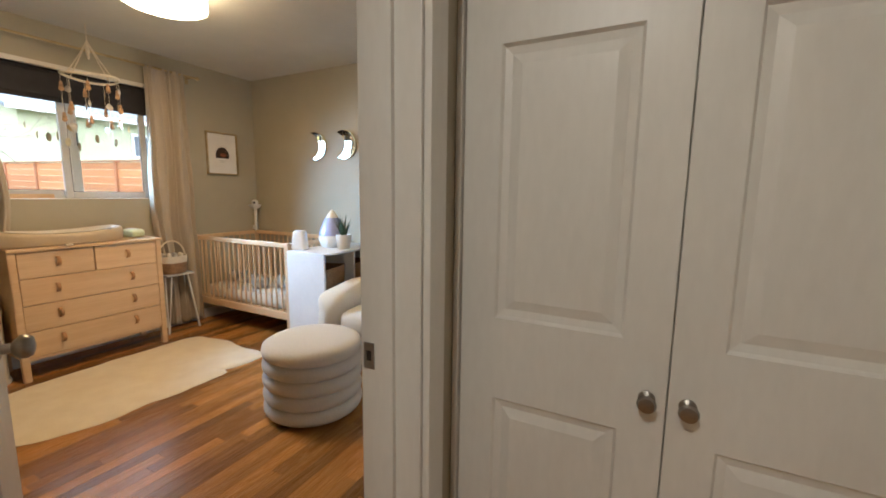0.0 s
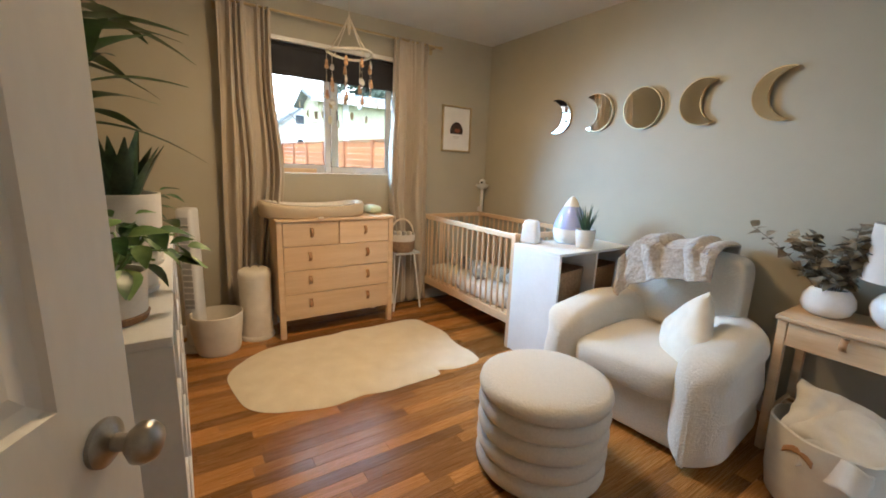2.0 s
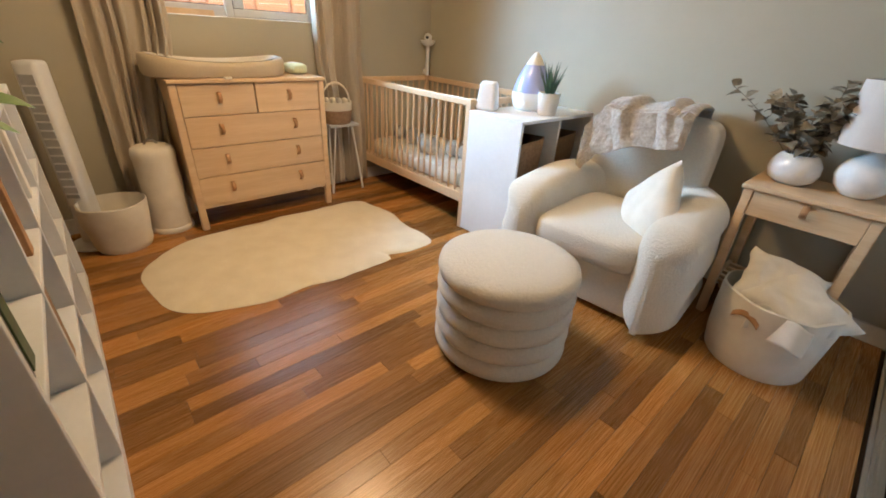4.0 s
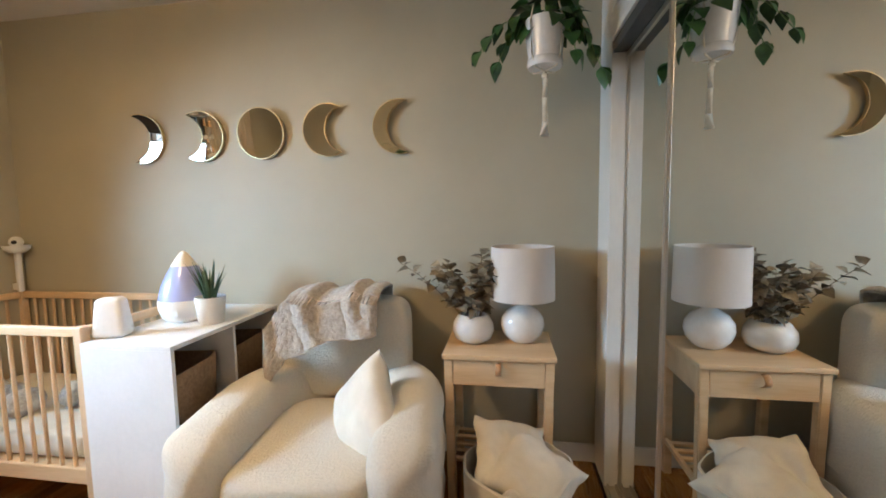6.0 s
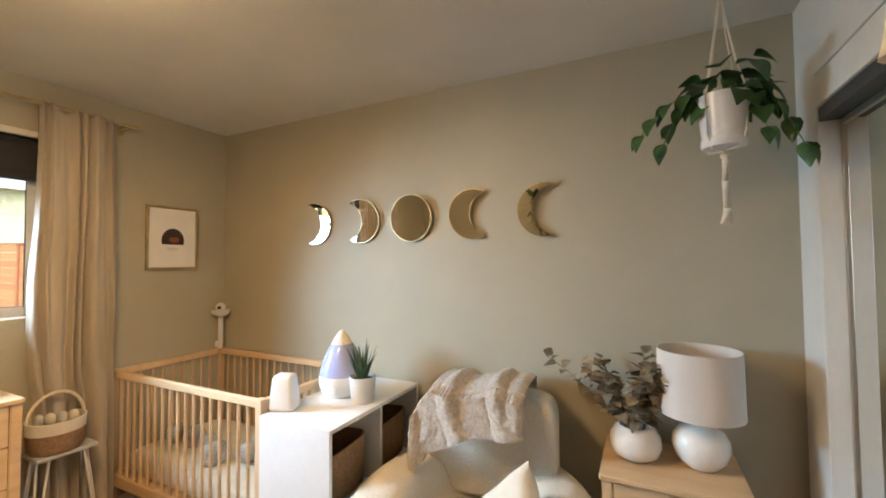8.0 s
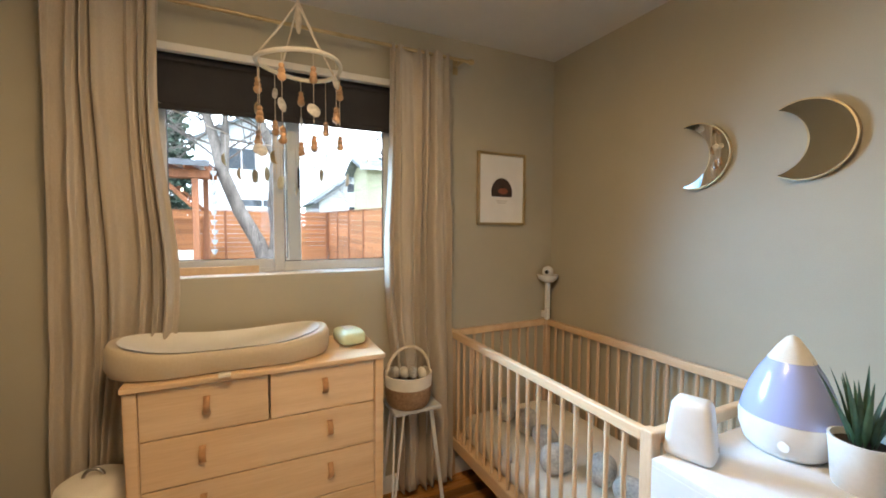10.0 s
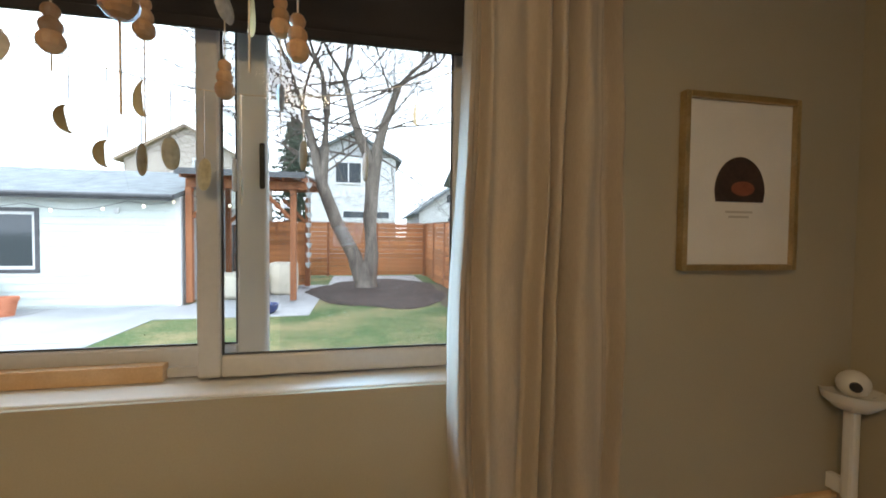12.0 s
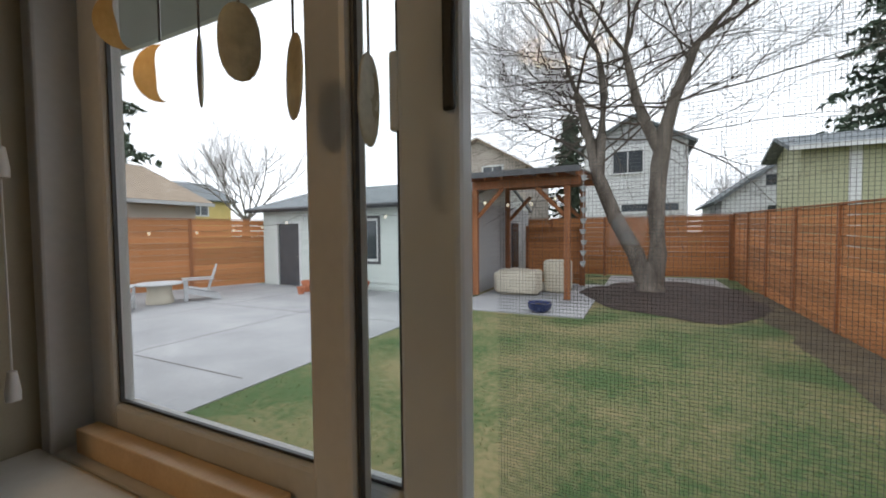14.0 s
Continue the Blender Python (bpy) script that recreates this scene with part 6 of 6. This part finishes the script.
part("fascia", cbox(-13.40, -0.70, 2.98, -13.36, 2.08, 3.12, 0.003), CHARDOOR, pe)

rc = thing("rain_chain", "pale metal cup rain chain hanging from the pergola gutter", "rain chain", (-13.36, 2.16, GZ + 0.05))
part("chain", tube(bmesh.new(), [(0, 0, 3.02), (0, 0, 2.0), (0, 0, 0.85)], 0.008, 6), GREYPLAST, rc)
for k in range(9):
    part("cup", lathe([(0.02, -0.06), (0.035, -0.055), (0.075, 0.05), (0.065, 0.05), (0.028, -0.045), (0.02, -0.045)], 14), METALROOF, rc, "", True).location = (0.01 * math.sin(3 * k), 0.012 * math.cos(2 * k), 2.82 - 0.235 * k)

# things on the slab
cv = thing("covered_sofa", "garden sofa under a cream weather cover", "covered furniture", (-14.9, 0.28, GZ + 0.015))
part("cover", puff((0, 0, 0.33), (0.42, 0.62, 0.33), 0.35, 0.4, 40, 16, None, 0.12, 1.0), TARP, cv, "", True)
cb = thing("covered_chair", "upright garden chair under a cream cover", "covered furniture", (-15.6, 1.22, GZ + 0.015))
part("cover", puff((0, 0, 0.45), (0.36, 0.36, 0.45), 0.25, 0.35, 32, 16, None, 0.06, 4.0), TARP, cb, "", True)
bw = thing("glazed_pot", "low blue glazed garden pot on the slab edge", "pot", (-12.55, 1.38, GZ + 0.015))
part("bowl", lathe([(0, 0), (0.16, 0), (0.24, 0.08), (0.26, 0.2), (0.23, 0.2), (0.2, 0.06), (0, 0.04)], 32), BLUEGLAZE, bw, "", True)
part("soil", lathe([(0, 0.15), (0.225, 0.14)], 20), SOIL, bw)
heat = thing("wall_panel", "tall dark slim glass panel on the garage wall", "panel", (-18.2, GY1 + 0.02, GZ + 0.42))
part("pane", cbox(-0.42, 0.001, 0, 0.42, 0.03, 1.60, 0.004), DARKGLASS, heat)
part("frame", cbox(-0.52, 0.0005, -0.05, -0.425, 0.04, 1.66, 0.004), SIDEWHITE, heat)

# planter and terracotta pots by the garage
pt = thing("planter_trough", "galvanised planter trough by the garage wall", "planter", (-13.3, -4.65, GZ + 0.012))
part("trough", cbox(-0.22, -0.55, 0.18, 0.22, 0.55, 0.62, 0.02), METALROOF, pt)
for y in (-0.45, 0.45):
    part("leg", cbox(-0.2, y - 0.03, 0, 0.2, y + 0.03, 0.1795), CEDARPOST, pt)
part("soil", cbox(-0.2, -0.53, 0.62, 0.2, 0.53, 0.628), SOIL, pt)
GP = leaf_mesh("herb_leaf", LEAF, 0.12, 0.06, 0.3, 0.3)
for i in range(26):
    piece("leaf", GP, pt, (0.1 * (gr.random() - 0.5), 0.1 + 0.5 * (gr.random() - 0.5), 0.62 + 0.15 * gr.random()), (1, 1, 1), (radians(60 * gr.random() - 10), 0, 6.28 * gr.random()))
for i, (x, y, r) in enumerate(((-12.95, -5.55, 0.17), (-12.75, -5.1, 0.15), (-12.6, -4.7, 0.13), (-12.8, -4.3, 0.16), (-12.7, -3.95, 0.12), (-13.0, -3.6, 0.2), (-12.5, -5.35, 0.11), (-12.4, -4.2, 0.12))):
    tp = thing("terracotta_pot", "empty weathered terracotta flower pot on the patio", "pot", (x, y, GZ + 0.012), group="terracotta pots")
    part("pot", lathe([(0, 0), (r * 0.68, 0), (r * 0.95, r * 1.5), (r * 1.05, r * 1.5), (r * 1.08, r * 1.9), (r * 0.97, r * 1.9), (r * 0.88, r * 1.4), (0, r * 1.4)], 24), TERRA, tp, "", True)
    part("soil", lathe([(0, r * 1.5), (r * 0.9, r * 1.48)], 16), SOIL, tp)


def adirondack(at, rz):
    c = thing("garden_chair", "grey resin adirondack garden chair", "chair", at, rz, group="patio chairs")
    for x in (-0.27, 0.27):
        part("arm", cbox(x - 0.06, -0.40, 0.54, x + 0.06, 0.32, 0.565, 0.01), GREYPLAST, c)
        part("front_leg", cbox(x - 0.025, -0.36, 0, x + 0.025, -0.27, 0.54, 0.006), GREYPLAST, c)
        bm = box(bmesh.new(), x - 0.02, -0.36, 0.24, x + 0.02, 0.46, 0.36)
        for v in bm.verts:
            if v.co.y > 0:
                v.co.z -= 0.24
        part("side_rail", bm, GREYPLAST, c)
    for k in range(5):
        part("seat_slat", cbox(-0.25, -0.36 + 0.11 * k, 0.355 - 0.03 * k, 0.25, -0.26 + 0.11 * k, 0.375 - 0.03 * k, 0.004), GREYPLAST, c)
    for k in range(5):
        x = -0.22 + 0.11 * k
        hgt = 0.80 + 0.13 * math.cos((k - 2) * 0.7)
        bm = box(bmesh.new(), x - 0.05, 0.16, 0.2, x + 0.05, 0.18, hgt)
        for v in bm.verts:
            v.co.y += 0.32 * (v.co.z - 0.2)
        bmesh.ops.bevel(bm, geom=bm.edges[:], offset=0.006, segments=2, affect="EDGES")
        part("back_slat", bm, GREYPLAST, c)
    return c


c1 = adirondack((-10.75, -7.15, GZ + 0.013), 60)
copy_thing(c1, pose(-8.85, -7.15, GZ + 0.013, 0, 0, -35))
ft = thing("fire_table", "round patio table with pale top and wooden base", "table", (-9.95, -7.5, GZ + 0.013))
part("base", lathe([(0, 0), (0.28, 0), (0.3, 0.05), (0.26, 0.28), (0.27, 0.47), (0, 0.47)], 28), TARP, ft, "", True)
part("top", lathe([(0, 0.471), (0.5, 0.471), (0.52, 0.49), (0.5, 0.515), (0, 0.515)], 36), GREYPLAST, ft, "", True)

# string lights
sl = thing("string_lights", "string of small warm bulbs over the patio", "string lights", (0, 0, 0.14))
route = [(-13.5, -8.6, 1.75), (-13.36, -6.2, 2.0), (-13.36, -3.5, 2.0), (-13.38, -1.6, 2.1), (-13.85, -0.6, 2.35), (-13.85, 0.6, 2.2), (-13.85, 1.75, 2.4)]
route2 = [(-13.5, -8.55, 1.75), (-11.5, -9.36, 1.62), (-9.0, -10.38, 1.66), (-6.8, -11.25, 1.62)]
BULBM = bpy.data.meshes.new("bulb")
bm = puff((0, 0, 0), (0.028, 0.028, 0.038), 1, 1, 10, 6)
bm.to_mesh(BULBM)
bm.free()
BULBM.materials.append(BULB)
for r in (route, route2):
    pts = []
    for a, b in zip(r, r[1:]):
        a, b = Vector(a), Vector(b)
        for k in range(8):
            t = k / 8
            pts.append(a.lerp(b, t) - Vector((0, 0, 0.16 * math.sin(math.pi * t))))
    pts.append(Vector(r[-1]))
    part("wire", tube(bmesh.new(), pts, 0.006, 5), BLACK, sl)
    for k, p in enumerate(pts):
        if k % 4 == 2:
            piece("bulb", BULBM, sl, p - Vector((0, 0, 0.05)))


# trees
def grow(bm, p, d, L, r, depth, rnd, up=0.15, seg=5, spread=0.55, kids=3):
    pts, rad = [p.copy()], [r]
    n = 4 if depth > 1 else 2
    for i in range(n):
        d = (d + Vector((rnd.uniform(-1, 1), rnd.uniform(-1, 1), rnd.uniform(-1, 1) + up)) * 0.16).normalized()
        p = p + d * (L / n)
        pts.append(p.copy())
        rad.append(r * (1 - 0.45 * (i + 1) / n))
    s = seg if depth > 2 else 3
    rings = []
    for i, q in enumerate(pts):
        dd = (pts[min(i + 1, n)] - pts[max(i - 1, 0)]).normalized()
        m = dd.to_track_quat("Z", "Y").to_matrix()
        rings.append([bm.verts.new(q + m @ Vector((rad[i] * math.cos(6.2832 * k / s), rad[i] * math.sin(6.2832 * k / s), 0))) for k in range(s)])
    for a, b in zip(rings, rings[1:]):
        for k in range(s):
            bm.faces.new((a[k], a[(k + 1) % s], b[(k + 1) % s], b[k]))
    if depth == 0:
        return
    for i in range(kids):
        t = 0.35 + 0.65 * (i + 0.5 + 0.4 * rnd.uniform(-1, 1)) / kids
        j = min(n - 1, int(t * n))
        q = pts[j].lerp(pts[j + 1], t * n - j)
        side = Vector((rnd.uniform(-1, 1), rnd.uniform(-1, 1), rnd.uniform(-0.3, 0.9))).normalized()
        grow(bm, q, (d + side * spread * 1.8).normalized(), L * rnd.uniform(0.55, 0.8), r * 0.5, depth - 1, rnd, up, seg, spread, kids)
    grow(bm, pts[-1], d, L * 0.75, rad[-1], depth - 1, rnd, up, seg, spread, kids)


tr = thing("yard_tree", "bare many stemmed deciduous tree in the mulch bed", "tree", (-15.75, 3.54, GZ + 0.05))
rnd = random.Random(17)
part("trunk", tube(bmesh.new(), [(0.0, 0.0, -0.1), (0, 0, 0.06), (0, -0.02, 0.3), (0, -0.05, 0.6), (0.0, -0.07, 0.85)], [0.52, 0.38, 0.29, 0.27, 0.14], 16), BARK, tr, "gnarled split trunk", True)
limbs = [([(0, -0.14, 0.35), (0, -0.36, 1.05), (0.0, -0.86, 2.0), (0.05, -1.28, 3.1), (0, -1.47, 4.0), (0, -1.85, 5.4)], [0.24, 0.21, 0.19, 0.17, 0.145, 0.10]),
         ([(0, 0.06, 0.3), (0.02, 0.16, 1.1), (0, 0.1, 2.1), (0.0, 0.17, 3.3), (0, 0.3, 4.2), (-0.05, 0.48, 4.9), (0, 0.95, 6.2)], [0.25, 0.21, 0.205, 0.21, 0.18, 0.14, 0.09]),
         ([(0, 0.2, 3.6), (0.05, -0.1, 4.3), (0.0, -0.36, 5.0), (0, -0.65, 6.3)], [0.15, 0.14, 0.12, 0.08]),
         ([(0.05, -1.25, 3.0), (0.1, -1.2, 4.2), (0.05, -1.15, 5.3), (0, -1.3, 6.4)], [0.13, 0.125, 0.11, 0.07])]
for pts, rad in limbs:
    part("limb", tube(bmesh.new(), pts, rad, 12), BARK, tr, "", True)
bm = bmesh.new()
for pts, rad in limbs:
    for k in range(max(2, len(pts) - 2), len(pts)):
        a, b = Vector(pts[k - 1]), Vector(pts[k])
        for _ in range(5):
            d0 = (Vector((rnd.uniform(-0.8, 0.8), rnd.uniform(-1.2, 1.2), rnd.uniform(-0.2, 0.6)))).normalized()
            grow(bm, a.lerp(b, rnd.random()), d0, 2.3, 0.030, 4, rnd, -0.03, 4, 0.6, 3)
    d1 = (Vector(pts[-1]) - Vector(pts[-2])).normalized()
    for _ in range(3):
        grow(bm, Vector(pts[-1]), (d1 + Vector((rnd.uniform(-0.8, 0.8), rnd.uniform(-1.2, 1.2), 0.1))).normalized(), 2.3, 0.055, 4, rnd, 0.08, 5, 0.65, 3)
part("crown", bm, TWIG, tr, "dense bare branches and twigs", fix=False)


def bare_tree(at, hgt, seed, label):
    t = thing("bare_tree", label, "tree", at)
    r2 = random.Random(seed)
    part("trunk", tube(bmesh.new(), [(0, 0, -0.2), (0, 0, hgt * 0.12), (0.05, 0.1, hgt * 0.25)], [hgt * 0.035, hgt * 0.028, hgt * 0.024], 10), BARK, t, "", True)
    bm = bmesh.new()
    for k in range(7):
        a = 2 * math.pi * k / 7
        grow(bm, Vector((0.05, 0.1, hgt * 0.24)), Vector((0.8 * math.cos(a), 0.8 * math.sin(a), 0.75)).normalized(), hgt * 0.27, hgt * 0.009, 4, r2, 0.3)
    part("crown", bm, HAZETWIG, t, "bare twigs", fix=False)


bare_tree((-23.8, -22, GZ + 0.3), 10.0, 3, "bare deciduous tree behind the patio fence")
bare_tree((-44, 10.5, GZ + 0.3), 8.0, 6, "bare deciduous tree far behind the houses")


def conifer(at, hgt, rad, seed, label, dens=1.0):
    t = thing("conifer", label, "tree", at)
    r2 = random.Random(seed)
    part("trunk", rod(bmesh.new(), (0, 0, -0.2), (0, 0, hgt * 0.97), hgt * 0.022, hgt * 0.003, 8), BARK, t, "", True)
    verts, faces = [], []
    n = int(150 * dens)
    for i in range(n):
        z = hgt * (0.06 + 0.92 * (i / n))
        a = 2.399 * i + r2.uniform(-0.5, 0.5)
        L = rad * (1.05 - z / hgt) ** 0.75 * r2.uniform(0.45, 1.25) + 0.2
        for k in range(22):
            s = L * (0.12 + 0.88 * k / 21)
            side = 0.22 * s * r2.uniform(-1, 1)
            c = Vector((s * math.cos(a) - side * math.sin(a), s * math.sin(a) + side * math.cos(a), z + 0.10 * s - 0.06 * s * s + 0.12 * r2.uniform(-1, 1)))
            for _ in range(3):
                u = Vector((r2.uniform(-1, 1), r2.uniform(-1, 1), r2.uniform(-1.3, 0.1))).normalized() * (0.22 + 0.022 * hgt * r2.random())
                w = u.cross(Vector((r2.uniform(-1, 1), r2.uniform(-1, 1), 0.4))).normalized() * (0.04 + 0.0045 * hgt)
                j = len(verts)
                verts += [c - w, c + w, c + u]
                faces.append((j, j + 1, j + 2))
    me = bpy.data.meshes.new("crown")
    me.from_pydata([tuple(v) for v in verts], [], faces)
    me.materials.append(NEEDLES)
    ob = new("crown", me)
    ob.parent = t
    tagged(ob, "dark drooping needle sprays")


conifer((-38, 18.5, GZ + 0.3), 24, 5.5, 1, "tall dark conifer behind the green house", 2.2)
conifer((-37, 24.5, GZ + 0.3), 26, 5.5, 2, "tall dark conifer behind the green house", 2.2)
conifer((-36, 32, GZ + 0.3), 24, 5.5, 4, "tall dark conifer behind the green house", 1.8)
conifer((-14.8, -22.5, GZ), 16, 3.4, 5, "tall dark conifer beyond the patio fence", 1.6)
conifer((-42, -2.4, GZ + 0.3), 12, 2.6, 7, "conifer behind the far houses")
conifer((-27, -19, GZ), 4.6, 1.6, 8, "rounded evergreen beyond the garage", 0.7)


# neighbouring houses
def house(name, label, x0, x1, y0, y1, eave, ridge, along, mat, roofmat, over=0.4):
    hs = thing(name, label, "house", (0, 0, GZ + 0.24))
    part("wall", cbox(x0, y0, -0.4, x1, y1, eave), mat, hs)
    bm, gb = bmesh.new(), bmesh.new()
    if along == "x":
        ym = (y0 + y1) / 2
        sl = (ridge - eave) / (ym - y0)
        for ye, s in ((y0, -1), (y1, 1)):
            bm.faces.new([bm.verts.new(p) for p in ((x0 - over, ye + s * over, eave - sl * over), (x1 + over, ye + s * over, eave - sl * over), (x1 + over, ym, ridge), (x0 - over, ym, ridge))])
        for x in (x0 + 0.01, x1 - 0.01):
            gb.faces.new([gb.verts.new(p) for p in ((x, y0, eave), (x, y1, eave), (x, ym, ridge - 0.06))])
    else:
        xm2 = (x0 + x1) / 2
        sl = (ridge - eave) / (xm2 - x0)
        for xe, s in ((x0, -1), (x1, 1)):
            bm.faces.new([bm.verts.new(p) for p in ((xe + s * over, y0 - over, eave - sl * over), (xe + s * over, y1 + over, eave - sl * over), (xm2, y1 + over, ridge), (xm2, y0 - over, ridge))])
        for y in (y0 + 0.01, y1 - 0.01):
            gb.faces.new([gb.verts.new(p) for p in ((x0, y, eave), (x1, y, eave), (xm2, y, ridge - 0.06))])
    part("gable", gb, mat, hs, thick=0.02)
    part("roof", bm, roofmat, hs, thick=0.16)
    return hs


def house_window(hs, axis, at, a0, a1, z0, z1, s=1, bars=1):
    """A framed window on the face x=at or y=at, a0 to a1 along it; s: which way it faces."""
    def b(p, q, d0, d1, za, zb):
        if axis == "x":
            return cbox(at + s * d0, p, za, at + s * d1, q, zb)
        return cbox(p, at + s * d0, za, q, at + s * d1, zb)
    w = part("window", b(a0, a1, 0.005, 0.03, z0, z1), DARKGLASS, hs)
    for p, q, za, zb in ((a0 - 0.12, a0, z0 - 0.12, z1 + 0.12), (a1, a1 + 0.12, z0 - 0.12, z1 + 0.12), (a0, a1, z0 - 0.12, z0), (a0, a1, z1, z1 + 0.12)):
        part("window_frame", b(p, q, 0.005, 0.08, za, zb), SIDEWHITE, w)
    for k in range(bars):
        c = a0 + (a1 - a0) * (k + 1) / (bars + 1)
        part("window_bar", b(c - 0.035, c + 0.035, 0.031, 0.06, z0, z1), SIDEWHITE, w)


def lap_siding(hs, axis, at, a0, a1, z0, z1, mat, s=1, pitch=0.22):
    bm = bmesh.new()
    z = z0
    while z < z1:
        zz = min(z + pitch - 0.015, z1)
        if axis == "x":
            box(bm, min(at, at + s * 0.004), a0, z, max(at, at + s * 0.004) + 0.0, a1, zz)
        else:
            box(bm, a0, min(at, at + s * 0.004), z, a1, max(at, at + s * 0.004), zz)
        z += pitch
    tagged(part("siding", bm, mat, hs), kind="stuff")


g = house("grey_house", "grey two storey house with a front gable", -38, -30, 0.2, 5.65, 6.5, 8.05, "x", GREYSIDE, ROOF)
lap_siding(g, "x", -30, 0.2, 5.65, 0.2, 6.5, SIDEWHITE)
house_window(g, "x", -30, 1.85, 3.4, 4.85, 6.1)
house_window(g, "x", -30, 2.3, 5.2, 2.6, 3.0)
t = house("tan_house", "tan house gable beyond the garage", -40, -32, -11.0, -3.9, 6.2, 8.3, "x", TANSIDE, TANROOF)
house_window(t, "x", -32, -7.0, -5.6, 5.0, 6.2)
w = house("white_house", "white gabled house beyond the back fence", -40, -32, 7.5, 13.1, 3.3, 5.35, "x", SIDEWHITE, ROOF)
house_window(w, "x", -32, 9.5, 10.2, 3.9, 4.5, bars=0)
house_window(w, "x", -32, 9.6, 10.5, 2.2, 2.8)
gh = house("green_house", "lime green single storey house beyond the fence", -27.4, -24.4, 8.9, 24.0, 4.75, 5.3, "y", GREENSIDE, ROOF, 0.5)
lap_siding(gh, "x", -24.4, 8.9, 24.0, 0.2, 4.7, GREENSIDE, 1)
house_window(gh, "x", -24.4, 13.2, 15.3, 2.95, 3.95)
house_window(gh, "x", -24.4, 19.0, 20.5, 2.95, 3.95)
part("corner_trim", cbox(-24.39, 10.3, 0.2, -24.33, 10.65, 4.75), SIDEWHITE, gh)
part("fascia", cbox(-23.86, 8.4, 4.48, -23.80, 24.5, 4.66), SIDEWHITE, gh)
lh = house("brown_roof_house", "low house with tan shingle roof behind the fence", -15.2, -5.0, -24, -14.2, 3.0, 4.9, "x", TANSIDE, TANROOF, 0.5)
part("gutter", cbox(-15.7, -13.72, 2.72, -4.5, -13.6, 2.86), GREYPLAST, lh)
yh = house("yellow_house", "distant yellow house with dark roof", -31.5, -23.5, -42, -34, 5.0, 6.8, "x", YELLOWSIDE, ROOF, 0.5)
house_window(yh, "y", -34, -29, -27.6, 3.4, 4.4, 1)

# the eave of this house over the window
structure("eave_soffit", cbox(-5.05, -2.0, 2.34, OUT - 0.02, 8.0, 2.38), GREYSIDE, "grey painted roof eave over the window", "eave")
structure("roof_edge", cbox(-5.10, -2.0, 2.36, -5.051, 8.0, 2.52, 0.003), SIDEWHITE, "pale fascia board of the roof edge", "roof")
structure("wall_outer", cbox(OUT - 0.014, -2.0, -0.3, OUT - 0.002, 2.44, 2.5), OUTERWALL, "outer house wall beside the window", "wall")
structure("wall_outer_north", cbox(OUT - 0.014, 3.76, -0.3, OUT - 0.002, 8.0, 2.5), OUTERWALL, "outer house wall beside the window", "wall")
structure("roof", cbox(-4.44, -0.5, 2.61, 2.0, 5.2, 2.75), ROOF, "flat closing roof over the rooms", "roof")

# ---- floor boards ----
PLANK = unit_mesh("floor_plank", FLOOR)
fr = random.Random(2)
PW = 0.066
x = WX + PW / 2
row = 0
while x < EX - 0.005:
    y = SY - 0.5 * fr.random()
    while y < NY:
        L = 0.40 + 0.80 * fr.random()
        y0, y1 = max(SY, y), min(NY, y + L)
        if y1 - y0 > 0.05:
            piece("plank", PLANK, floor_ob, (x, (y0 + y1) / 2, -0.006), (PW - 0.0012, y1 - y0 - 0.0012, 0.012))
        y += L
    x += PW
HALLPLANK = bmesh.new()
while x < 1.5:
    y = 0.4 - 0.5 * fr.random()
    while y < HALL_Y:
        L = 0.5 + 0.7 * fr.random()
        y0, y1 = max(0.4, y), min(HALL_Y + (0.0 if x > EX + 0.13 else -0.18), y + L)
        if y1 - y0 > 0.05:
            box(HALLPLANK, x - PW / 2 + 0.0006, y0, -0.012, x + PW / 2 - 0.0006, y1 - 0.0012, 0)
        y += L
    x += PW
tagged(part("hall_planks", HALLPLANK, FLOOR, floor_ob), kind="stuff")
